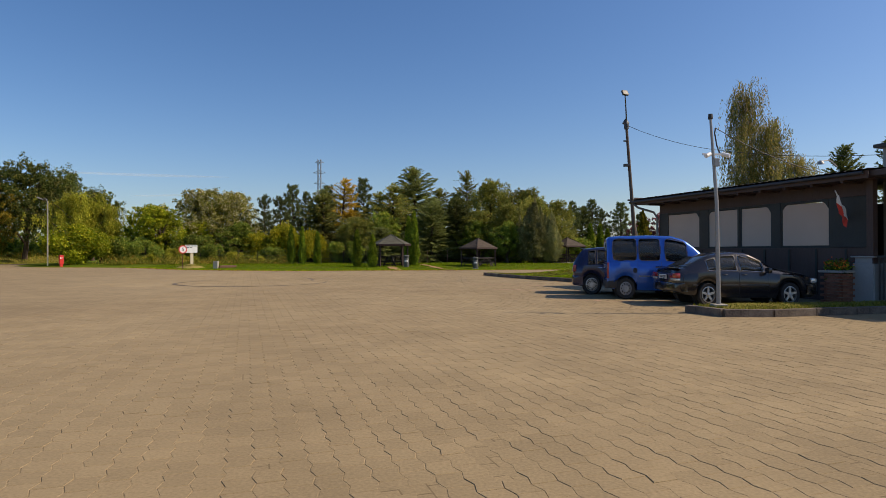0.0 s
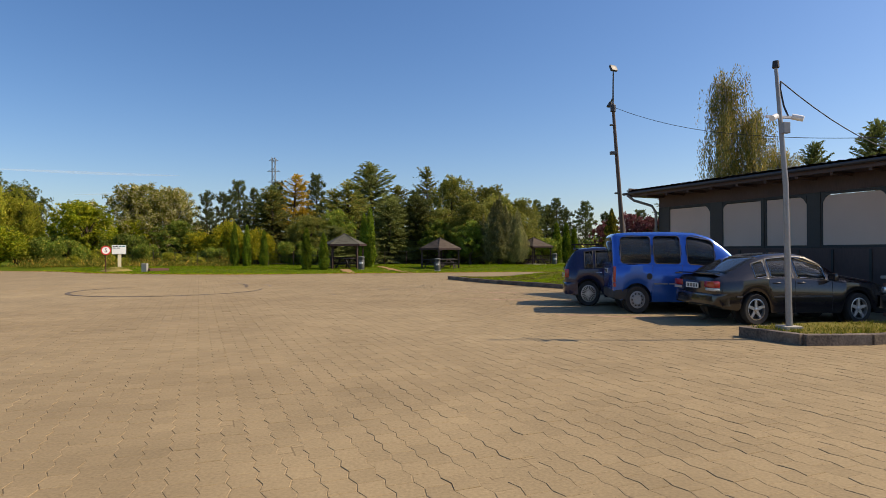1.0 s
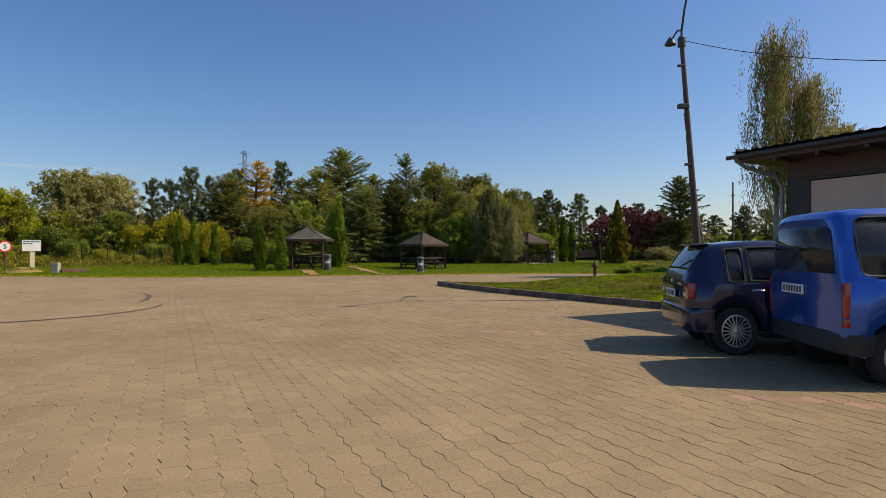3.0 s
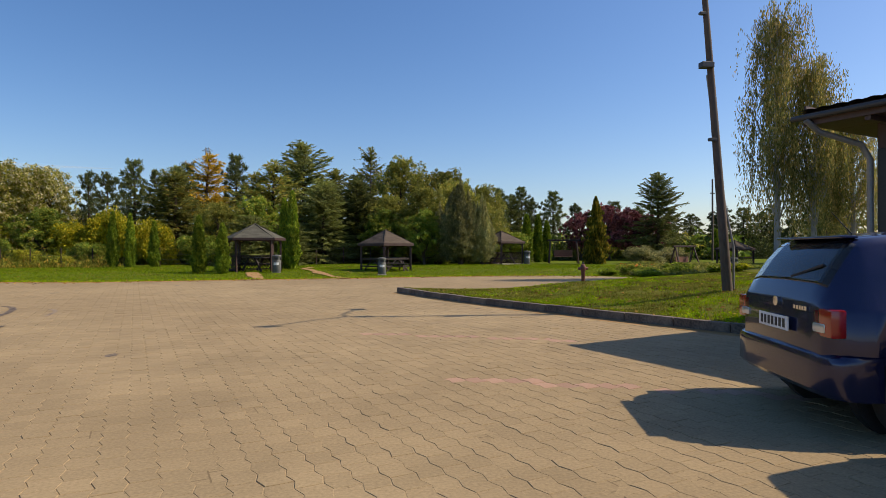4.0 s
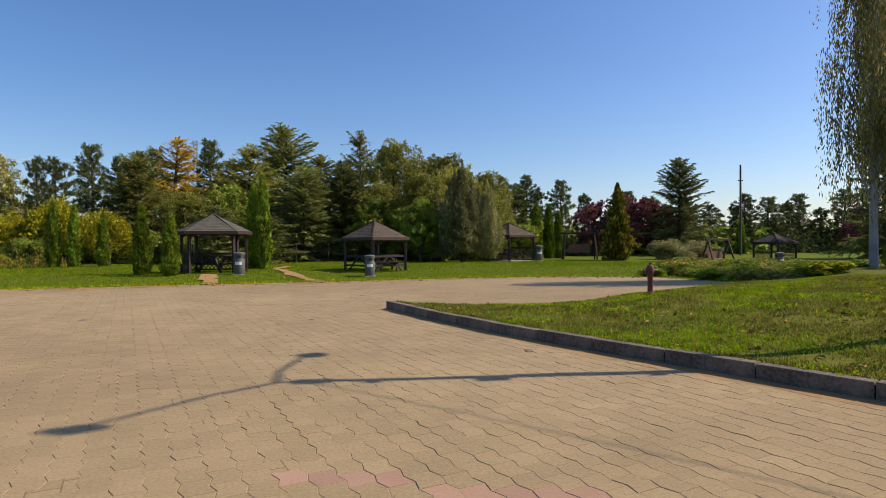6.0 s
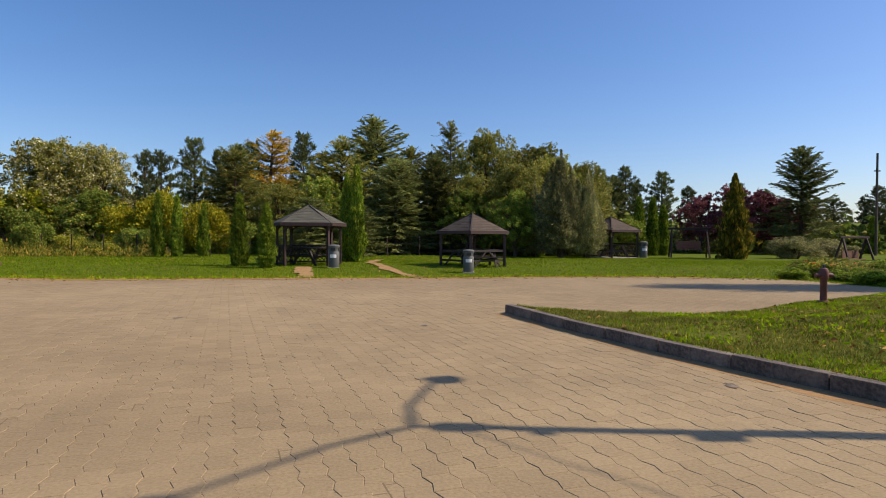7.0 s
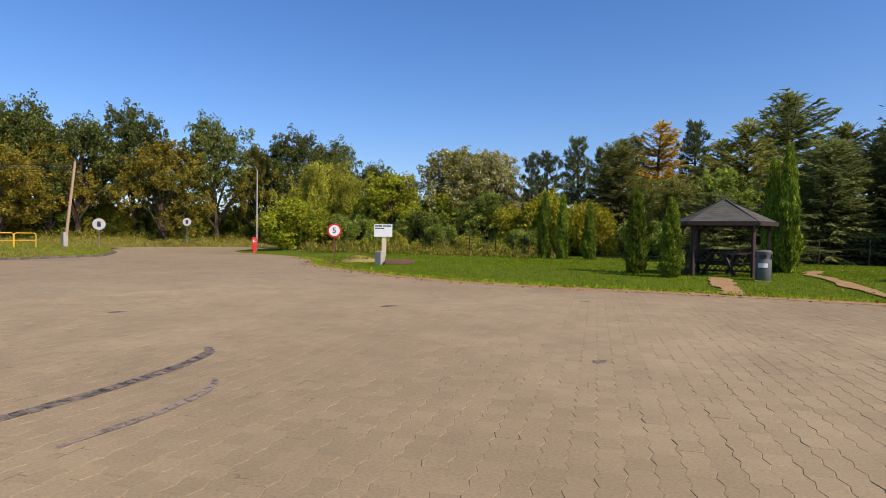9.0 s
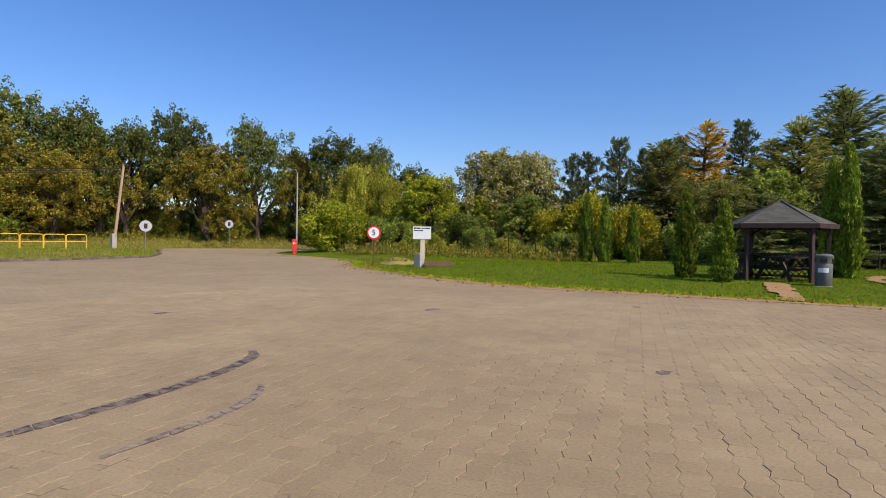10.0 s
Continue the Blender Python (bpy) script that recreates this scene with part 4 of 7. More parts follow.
def tyre_mark(cx, cy, r, a0, a1, width, squash=1.0, mat="rubber_line"):
    n = 60
    a = np.radians(np.linspace(a0, a1, n))
    w = width * (0.25 + 0.75 * np.sin(np.linspace(0.15, 2.9, n)))
    v = np.concatenate([np.c_[cx + (r + s * w / 2) * np.cos(a), cy + squash * (r + s * w / 2) * np.sin(a), np.full(n, 0.008)] for s in (-1, 1)])
    i = np.arange(n - 1)
    tagged(new("tyre_mark", raw_mesh("tyre_mark", v, np.c_[i, i + 1, i + n + 1, i + n], mat)), "black curved tyre skid mark on pavers", "tyre mark", "tyre marks", "structure")


def skid(line, width, mat):
    """A skid mark broken at the sandy joints into slanting patches."""
    q = resample(line, 400)
    ker = np.ones(61) / 61
    q = np.stack([np.convolve(np.pad(q[:, k], 30, mode="edge"), ker, "valid") for k in (0, 1)], 1)
    d = np.gradient(q, axis=0)
    d /= np.hypot(*d.T)[:, None]
    s = np.r_[0, np.cumsum(np.hypot(*np.diff(q, axis=0).T))]
    v, f_, a = [], [], 0.0
    while a < s[-1] - 0.2:
        b_ = a + rp.uniform(0.09, 0.13)
        for t, o, sh in ((a, -0.5, -1), (b_, -0.5, -1), (b_, 0.5, 1), (a, 0.5, 1)):
            t = t + 0.022 * sh
            c = np.array([np.interp(t, s, q[:, 0]), np.interp(t, s, q[:, 1])])
            e = np.array([np.interp(t, s, d[:, 0]), np.interp(t, s, d[:, 1])])
            fade = width * min(1.0, 0.35 + 1.4 * max(0.0, s[-1] - t), 0.5 + t) * rp.uniform(0.82, 1.08)
            v.append((c[0] - e[1] * o * fade, c[1] + e[0] * o * fade, 0.0045))
        f_.append((len(v) - 4, len(v) - 3, len(v) - 2, len(v) - 1))
        a = b_ + rp.uniform(0.008, 0.014)
    tagged(new("tyre_mark", raw_mesh("tyre_mark", np.array(v), np.array(f_), mat)), "black skid mark broken by sandy joints", "tyre mark", "tyre marks", "structure")


skid([(-6.0, 26.6), (-6.2, 27.6), (-6.4, 28.25), (-6.62, 28.8), (-6.88, 29.25), (-7.1, 29.55), (-7.5, 29.62)], 0.14, "rubber_mark")
skid([(-5.2, 27.1), (-5.4, 27.95), (-5.6, 28.4), (-5.9, 28.75), (-6.1, 28.8)], 0.09, "rubber_faint")
tyre_mark(-8.15, 25.1, 3.05, -232, 12, 0.16, 0.96)

# oil spots and a small iron cover
for sx, sy, sr in ((-8.2, 34.0, 0.2), (-3.4, 31.6, 0.12), (0.6, 30.8, 0.1), (-5.6, 37.2, 0.14), (3.4, 27.2, 0.11), (-2.2, 22.4, 0.13), (-11.0, 30.5, 0.16), (1.6, 35.5, 0.12)):
    k_ = 14
    rr = 0.6 * sr * rp.uniform(0.6, 1.2, k_)
    v = np.r_[[[sx, sy, 0.0045]], np.c_[sx + rr * np.cos(np.arange(k_) * 2 * math.pi / k_), sy + 1.6 * rr * np.sin(np.arange(k_) * 2 * math.pi / k_), np.full(k_, 0.004)]]
    f_ = np.array([(0, 1 + q, 1 + (q + 1) % k_) for q in range(k_)])
    tagged(new("oil_spot", raw_mesh("oil_spot", v, f_, "rubber_mark")), "small dark oil spot on dusty pavers", "stain", "oil spots", "structure")

# ---- building ----
FC, FD, FN = Vector((7.74, 21.68, 0)), Vector((0.339, -0.941, 0)), Vector((-0.941, -0.339, 0))
FM = Matrix(((FD.x, -FN.x, 0, FC.x), (FD.y, -FN.y, 0, FC.y), (0, 0, 1, 0), (0, 0, 0, 1)))      # x along the front, y into the house
FM = FM @ Matrix.Diagonal((1.006, 1.006, 1.006, 1))
M["panel"] = surface("dark_brown_boards", (0.06, 0.034, 0.026), (0.105, 0.064, 0.05), 2, 30, 0.6, 0.25, stretch=(1, 1, 0.2))
M["frame"] = surface("dark_green_frame", (0.022, 0.022, 0.018), (0.045, 0.042, 0.034), 3, 40, 0.5, 0.1)
M["blind"] = surface("beige_blind", (0.6, 0.44, 0.33), (0.7, 0.54, 0.42), 1.2, 90, 0.85, 0.15)
M["plaster"] = surface("grey_plaster", (0.33, 0.31, 0.28), (0.42, 0.4, 0.36), 0.8, 60, 0.9, 0.2)
M["roof"] = surface("brown_metal_roof", (0.05, 0.036, 0.03), (0.1, 0.07, 0.058), 1.2, 30, 0.55, 0.1)
M["brick"] = surface("red_brick", (0.25, 0.1, 0.06), (0.36, 0.16, 0.1), 4, 40, 0.9, 0.3, per="object")
M["glass"], _n, _l, _p = node_mat("window_glass")
_p.inputs["Base Color"].default_value = (0.9, 0.93, 0.92, 1)
_p.inputs["Transmission Weight"].default_value, _p.inputs["Roughness"].default_value, _p.inputs["IOR"].default_value = 1.0, 0.02, 1.45

house = thing("roadside_bar", "low dark timber building with blinds down and a brown roof", "building", FM)
LONG, DEEP, EAVE = 7.4, 7.5, 2.98
WINDOWS = [(0.26, 1.96), (2.24, 3.52), (3.56, 4.71), (4.96, 6.44)]
w = Build()
w.box((LONG / 2, 0.12, 0.68), (LONG, 0.24, 1.36))
part("sill_wall", w, "panel", house, "dark brown boarded wall below the windows", 0.01)
w = Build()
w.box((LONG / 2, 0.12, 2.80), (LONG, 0.24, 0.36))
part("lintel_wall", w, "panel", house, "", 0.01)
for a, c_ in ((0.0, 0.44), (1.95, 2.33), (3.52, 3.56), (4.66, 4.98), (6.44, 7.4)):
    w = Build()
    w.box(((a + c_) / 2, 0.115, 1.99), (c_ - a, 0.25, 1.26))
    part("window_post", w, "frame", house, "", 0.012)
for a, c_ in WINDOWS:
    win = new("window")
    win.parent = house
    w = Build()
    for x in (a + 0.03, c_ - 0.03):
        w.box((x, 0.06, 1.99), (0.06, 0.1, 1.26))
    for z in (1.39, 2.59):
        w.box(((a + c_) / 2, 0.06, z), (c_ - a - 0.12, 0.1, 0.06))
    part("window_frame", w, "frame", win, "", 0.006)
    w = Build()
    w.box(((a + c_) / 2, 0.10, 1.99), (c_ - a - 0.12, 0.012, 1.14))
    part("pane", w, "glass", win).visible_shadow = False
    w = Build()
    w.box(((a + c_) / 2, 0.03, 1.98), (c_ - a - 0.13, 0.016, 1.12))
    part("roller_blind", w, "blind", win, "beige outdoor roller blind pulled down", 0.004)
    for sx, x in ((1, a + 0.06), (-1, c_ - 0.06)):
        if 3.4 < x < 3.7:
            continue
        w = Build()
        w.add([(x, 0.0, 2.56), (x + sx * 0.17, 0.0, 2.56), (x + sx * 0.07, 0.0, 2.49), (x, 0.0, 2.38), (x, 0.05, 2.56), (x + sx * 0.17, 0.05, 2.56), (x + sx * 0.07, 0.05, 2.49), (x, 0.05, 2.38)],
              [(0, 1, 2, 3), (4, 7, 6, 5), (0, 4, 5, 1), (1, 5, 6, 2), (2, 6, 7, 3), (3, 7, 4, 0)])
        part("corner_bracket", w, "frame", win)
w = Build()
w.box((0.12, DEEP / 2 + 0.12, EAVE / 2), (0.24, DEEP - 0.24, EAVE))
part("end_wall", w, "panel", house, "", 0.01)
w = Build()
w.box((LONG / 2, DEEP + 0.12, EAVE / 2), (LONG, 0.24, EAVE))
part("rear_wall", w, "panel", house, "", 0.01)
for k in range(9):
    w = Build()
    w.box((0.45 + 0.8 * k, -0.012, 0.72), (0.05, 0.025, 1.2))
    part("wall_batten", w, "frame", house)
# roof: tile-profile sheet, fascia, gutter
nx, ny = 150, 16
xs, ys = np.linspace(-0.62, LONG + 0.5, nx), np.linspace(-0.75, DEEP + 0.4, ny)
X, Y = np.meshgrid(xs, ys, indexing="ij")
Z = EAVE + 0.17 + 0.085 * (Y + 0.75) * 0.55 + 0.022 * np.abs(np.sin(X * math.pi / 0.2)) + 0.03 * ((Y * 2.6) % 1.0)
i, j = np.meshgrid(np.arange(nx - 1), np.arange(ny - 1), indexing="ij")
q = (i * ny + j).ravel()
top_v = np.c_[X.ravel(), Y.ravel(), Z.ravel()]
v = np.concatenate([top_v, top_v - [0, 0, 0.03]])
f_ = np.concatenate([np.c_[q, q + ny, q + ny + 1, q + 1], np.c_[q, q + 1, q + ny + 1, q + ny] + nx * ny])
ro = new("roof", raw_mesh("roof", v, f_, "roof"))
ro.parent = house
tagged(ro, "brown tile-profile sheet roof with a wavy eave")
w = Build()
w.box((LONG / 2 - 0.05, -0.68, EAVE + 0.06), (LONG + 1.05, 0.03, 0.17))
w.box((-0.58, DEEP / 2 - 0.2, EAVE + 0.16), (0.03, DEEP + 0.9, 0.2))
part("fascia", w, "panel", house)
w = Build()
w.box((LONG / 2 - 0.05, -0.34, EAVE + 0.0), (LONG + 1.0, 0.66, 0.03))
w.box((-0.29, DEEP / 2, EAVE + 0.0), (0.56, DEEP, 0.03))
part("soffit", w, "panel", house)
w = Build()
w.tube([(-0.7, -0.76, EAVE + 0.08), (LONG + 0.4, -0.76, EAVE + 0.10)], 0.042, 10)
part("gutter", w, "darkmetal", house, "dark half-round gutter along the eave", smooth=True)
w = Build()
w.tube([(-0.5, -0.78, EAVE + 0.04), (-0.42, -0.6, EAVE - 0.12), (-0.12, -0.16, EAVE - 0.3), (-0.06, -0.06, EAVE - 0.5), (-0.06, -0.06, 0.05)], 0.04, 10)
part("downpipe", w, "galv", house, "", smooth=True)
for k in range(10):
    w = Build()
    w.beam((0.2 + 0.78 * k, -0.66, EAVE - 0.03), (0.2 + 0.78 * k, 0.0, EAVE - 0.03), 0.07, 0.1)
    part("rafter_end", w, "panel", house)
w = Build()
w.tube([(7.0, -0.5, EAVE + 0.35), (7.0, -0.75, EAVE + 0.5), (7.0, -1.05, EAVE + 0.46)], 0.014, 6)
w.lathe([(0.02, 0.0), (0.07, -0.05), (0.08, -0.09), (0.0, -0.1)], 12, "z", (7.0, -1.05, EAVE + 0.48))
part("wall_lamp", w, "galv", house, smooth=True)

annex = thing("annex", "taller grey plastered block beside the timber bar", "building", FM)
w = Build()
w.box((10.9, 5.2, 2.0), (8.6, 7.0, 4.0))
part("wall", w, "plaster", annex, "", 0.02)
w = Build()
w.box((10.9, 5.2, 4.04), (8.9, 7.3, 0.1))
part("roof_edge", w, "darkmetal", annex, "", 0.01)
porch = thing("porch", "dark recessed entrance porch with posts", "porch", FM)
for x in (7.55, 9.6):
    w = Build()
    w.box((x, -0.1, 1.5), (0.16, 0.16, 3.0))
    part("post", w, "panel", porch, "", 0.01)
w = Build()
w.box((9.2, 0.5, 3.06), (4.0, 2.2, 0.14))
part("roof", w, "roof", porch, "", 0.02)
w = Build()
w.box((8.6, 1.55, 1.05), (0.95, 0.06, 2.1))
part("door", w, "frame", porch, "dark green entrance door", 0.01)
for k in range(8):
    w = Build()
    w.box((7.72 + 0.09 * k, -0.1, 0.62), (0.025, 0.025, 1.0))
    part("baluster", w, "darkmetal", porch)
w = Build()
w.box((8.05, -0.1, 1.14), (0.84, 0.05, 0.05))
part("handrail", w, "darkmetal", porch)

# flag on a slanted staff
flag = thing("flag", "white and red flag hanging from a slanted staff", "flag", FM)
w = Build()
w.tube([(6.9, -0.02, 2.05), (6.98, -0.55, 2.75)], 0.014, 8)
part("staff", w, "white", flag, smooth=True)
for nm, mat, a0, a1 in (("white_half", "white", 0.0, 0.5), ("red_half", "red", 0.5, 1.0)):
    v, f_ = [], []
    for ii in range(9):
        for jj in range(9):
            s, t = ii / 8, a0 + (a1 - a0) * jj / 8
            v.append((6.97 + 0.05 * math.sin(9 * s + 3 * t) + 0.02 * t, -0.2 - 0.3 * s + 0.1 * t * s, 2.27 + 0.4 * s - 0.42 * t))
    f_ = [(ii * 9 + jj, ii * 9 + jj + 1, (ii + 1) * 9 + jj + 1, (ii + 1) * 9 + jj) for ii in range(8) for jj in range(8)]
    part(nm, Build().add(v, f_), mat, flag, smooth=True)

# brick planter with flowers, grey bin cabinet
planter = thing("brick_planter", "small red brick planter pillar with a stone cap", "planter", Matrix.Translation((9.75, 15.0, 0)) @ Matrix.Rotation(radians(20), 4, "Z"))
st = Build()
st.box((0, 0, 0), (0.235, 0.115, 0.062))
brick_me = st.mesh("brick", "brick", 0.006)
for row in range(10):
    for side in range(4):
        for k in range(2):
            o = new("brick", brick_me)
            a = side * math.pi / 2
            off = (k - 0.5) * 0.245 + (0.06 if row % 2 else -0.06) * (1 if side % 2 else -1)
            c, s = math.cos(a), math.sin(a)
            o.matrix_basis = Matrix.Translation((off * c + 0.19 * s, off * s - 0.19 * c, 0.04 + row * 0.073)) @ Matrix.Rotation(a, 4, "Z")
            o.parent = planter
w = Build()
w.box((0, 0, 0.36), (0.34, 0.34, 0.72))
part("core", w, "concrete", planter)
w = Build()
w.box((0, 0, 0.775), (0.62, 0.62, 0.06))
part("cap", w, "concrete", planter, "", 0.012)
M["petal"] = leaf_mat("flower_petal", [(0, (0.6, 0.03, 0.03)), (0.5, (0.75, 0.2, 0.04)), (1, (0.8, 0.5, 0.05))], 0.5, 0.3)
r9 = np.random.default_rng(19)
for (fx, fy, fz, fr, fn) in ((9.75, 15.0, 0.86, 0.3, 260), (14.4, 42.0, 0.36, 0.8, 90)):
    fl = thing("flowers", "red and yellow bedding flowers in green leaves", "flowers", Matrix.Translation((fx, fy, fz)), "bedding flowers")
    u = r9.normal(0, 0.45, (fn, 3)) * [fr, fr, 0.22]
    o = new("foliage", raw_mesh("foliage", *cards(u, unit(r9, fn), 0.1, 0.06, r9), "thuja"))
    o.parent = fl
    u = r9.normal(0, 0.45, (fn // 2, 3)) * [fr, fr, 0.12] + [0, 0, 0.1]
    o = new("blossom", raw_mesh("blossom", *cards(u, unit(r9, fn // 2), 0.06, 0.055, r9), "petal"))
    o.parent = fl
cab = thing("bin_cabinet", "grey sheet-metal waste bin cabinet with a hood", "waste bin", Matrix.Translation((10.35, 14.7, 0.0)) @ Matrix.Rotation(radians(20), 4, "Z"))
w = Build()
w.box((0, 0, 0.5), (0.62, 0.5, 0.96))
part("body", w, "grey", cab, "", 0.015)
for k in (-1, 1):
    w = Build()
    w.box((0.155 * k, -0.258, 0.5), (0.28, 0.02, 0.86))
    part("door", w, "grey", cab, "", 0.006)
for k in (-1, 1):
    w = Build()
    w.box((0.27 * k, 0, 1.05), (0.03, 0.4, 0.16))
    part("hood_leg", w, "grey", cab)
w = Build()
w.box((0, 0, 1.14), (0.68, 0.56, 0.035))
part("hood", w, "grey", cab, "", 0.01)


# ---- poles and wires ----
def wire(a, b, sag, label, r=0.009):
    a, b = Vector(a), Vector(b)
    w = Build()
    w.tube([a.lerp(b, t) - Vector((0, 0, 4 * sag * t * (1 - t))) for t in (k / 16 for k in range(17))], r, 5)
    return solid("cable", w, "black", label, "cable", group="overhead cables", smooth=True)


p1 = thing("camera_pole", "galvanised pole with surveillance cameras on a grass island", "pole", Matrix.Translation((5.6, 12.4, 0.14)) @ Matrix.Diagonal((1, 1, 1.07, 1)))
w = Build()
w.tube([(0, 0, 0), (-0.02, 0.03, 2.0), (-0.1, 0.12, 3.64)], [0.045, 0.038, 0.025], 14)
part("shaft", w, "galv", p1, smooth=True)
w = Build()
w.box((0, 0, 0.035), (0.26, 0.26, 0.05))
part("base_plate", w, "concrete", p1, "", 0.01)
w = Build()
w.lathe([(0.001, 0.1), (0.042, 0.09), (0.05, 0.0), (0.04, -0.01)], 12, "z", (-0.1, 0.12, 3.62))
part("cap", w, "black", p1)
w = Build()
w.beam((-0.28, 0.08, 2.93), (0.16, 0.12, 2.93), 0.035, 0.035)
part("camera_arm", w, "white", p1)
for sx in (-1, 1):
    w = Build()
    w.tube([(sx * 0.12 - 0.02, 0.06, 2.93), (sx * 0.24 - 0.02, -0.03, 2.88)], 0.04, 12)
    part("surveillance_camera", w, "white", p1, "white bullet camera", smooth=True)
w = Build()
w.box((-0.04, 0.0, 2.76), (0.1, 0.09, 0.15))
part("junction_box", w, "galv", p1, "", 0.008)
w = Build()
w.tube([(0.1, 0.12, 2.92), (0.06, 0.18, 3.1), (0.03, 0.22, 3.36), (0.06, 0.25, 3.46)], 0.014, 6)
part("cable_loop", w, "black", p1, smooth=True)
wire((5.66, 12.65, 3.85), (13.0, 16.9, 3.5), 0.5, "black cable slung from the camera pole to the annex")

p2 = thing("lamp_post", "tall weathered lamp post with two bent arms", "street lamp", Matrix.Translation((8.15, 25.5, 0.42)))
P2T = Vector((-0.38, 0.2, 6.25))
w = Build()
w.tube([(0, 0, -0.1), P2T * 0.5, P2T], [0.098, 0.075, 0.055], 14)
part("shaft", w, "poleconcrete", p2, smooth=True)
w = Build()
w.lathe([(0.1, -0.12), (0.1, 0.1), (0.07, 0.14), (0.03, 0.14)], 12, "z", tuple(P2T))
part("collar", w, "darkmetal", p2)
for nm, end in (("near", Vector((-0.78, -0.95, 7.3))), ("far", Vector((0.0, 1.55, 6.75)))):
    w = Build()
    mid = P2T.lerp(end, 0.35) + Vector((0, 0, 0.3))
    w.tube([P2T, P2T + Vector((0, 0, 0.3)), mid, end], [0.035, 0.03, 0.026, 0.022], 8)
    arm = part("arm", w, "darkmetal", p2, smooth=True)
    d = (end - mid).normalized()
    w = Build()
    if nm == "near":
        w.box(end + d * 0.12, (0.28, 0.09, 0.22), Matrix.Rotation(radians(25), 4, "Z") @ Matrix.Rotation(radians(-25), 4, "X"))
    else:
        w.lathe([(0.03, 0.12), (0.06, 0.08), (0.15, -0.06), (0.16, -0.1), (0.0, -0.11)], 14, "z", tuple(end))
    part("lamp_head", w, "darkmetal", arm, "flat floodlight" if nm == "near" else "small dome lamp", 0.01, True)
for z, s in ((4.55, 0.16), (3.05, 0.09), (5.6, 0.08)):
    c = P2T * (z / 6.32)
    w = Build()
    w.box((c.x - 0.14, c.y - 0.08, z), (s * 1.6, s, s * 0.7))
    part("bracket", w, "darkmetal", p2, "", 0.01)
w = Build()
w.tube([(0.14, 0.02, -0.1), (0.14, 0.02, 0.9), (0.04, 0.07, 1.5), (-0.1, 0.12, 2.4), (-0.3, 0.22, 4.4)], 0.022, 8)
part("cable_conduit", w, "galv", p2, smooth=True)
wire((7.77, 25.7, 6.72), (9.6, 21.8, 5.0), 0.12, "black cable leaving the lamp post")
wire((9.6, 21.8, 5.0), (13.4, 16.4, 4.0), 0.2, "black cable running on to the annex roof")


def round_post(name, label, x, y, z, h, r0, r1, mat, lean=(0, 0), arm=None, category="pole"):
    ob = thing(name, label, category, Matrix.Translation((x, y, z)))
    w = Build()
    w.tube([(0, 0, -0.1), (lean[0] / 2, lean[1] / 2, h / 2), (lean[0], lean[1], h)], [r0, (r0 + r1) / 2, r1], 10)
    part("shaft", w, mat, ob, smooth=True)
    if arm:
        top = Vector((lean[0], lean[1], h))
        w = Build()
        w.tube([top - Vector((0, 0, 0.1)), top + Vector(arm) * 0.4 + Vector((0, 0, 0.2)), top + Vector(arm)], [0.03, 0.028, 0.024], 6)
        part("arm", w, "galv", ob, smooth=True)
        w = Build()
        e, d = top + Vector(arm), Vector(arm).normalized()
        w.tube([e, e + d * 0.15, e + d * 0.4, e + d * 0.5], [0.03, 0.055, 0.06, 0.03], 8)
        part("lamp_head", w, "galv", ob, smooth=True)
    return ob


M["woodpole"] = surface("weathered_wood_pole", (0.3, 0.19, 0.11), (0.5, 0.36, 0.23), 2, 20, 0.85, 0.3, stretch=(1, 1, 0.15))
up4 = round_post("utility_pole", "slender grey utility pole beyond the lawn", 33.4, 64.4, 0.1, 7.6, 0.1, 0.07, "poleconcrete")
w = Build()
w.beam((-0.22, 0, 6.3), (0.22, 0, 6.3), 0.06, 0.08)
part("crossarm", w, "darkmetal", up4)
round_post("street_lamp", "tall grey concrete street lamp beside the road", -36.4, 53.6, 0.2, 5.75, 0.066, 0.042, "concrete", arm=(-0.32, -0.2, 0.16), category="street lamp")
up5 = round_post("utility_pole", "leaning pale wooden utility pole in a concrete foot", -45.4, 44.7, 0.25, 5.9, 0.11, 0.085, "woodpole", (0.35, 0.5))
w = Build()
w.box((0, 0, 0.5), (0.3, 0.3, 1.0))
part("concrete_foot", w, "concrete", up5, "", 0.02)
w = Build()
w.beam((0.05, 0.4, 5.85), (0.65, 0.6, 5.85), 0.06, 0.08)
part("crossarm", w, "darkmetal", up5)
round_post("street_lamp", "thin lamp post among the conifers", 2.2, 66.0, 0.25, 7.6, 0.08, 0.04, "poleconcrete", arm=(0.2, -0.5, 0.1), category="street lamp")
for dz in (5.9, 6.05, 6.2):
    wire((-45.1, 45.0, dz - 0.35), (-75, 20, dz + 0.6), 0.5, "thin overhead line at the forest edge", 0.02)

# lattice pylon far away
py = thing("pylon", "distant steel lattice power pylon above the trees", "pylon", Matrix.Translation((-61.4, 281, 0)))
M["pylonsteel"] = surface("pylon_steel", (0.3, 0.32, 0.35), (0.4, 0.42, 0.45), 1, 5, 0.6, 0)
w = Build()
for k in range(12):
    z0, z1 = 3.8 * k, 3.8 * (k + 1)
    h0, h1 = max(0.7, 3.2 - 0.085 * z0), max(0.7, 3.2 - 0.085 * z1)
    for sx, sy in ((-1, -1), (1, -1), (1, 1), (-1, 1)):
        w.beam((sx * h0, sy * h0, z0), (sx * h1, sy * h1, z1), 0.22, 0.22)
        nxt = (-sy, sx)
        w.beam((sx * h0, sy * h0, z0), (nxt[0] * h1, nxt[1] * h1, z1), 0.12, 0.12)
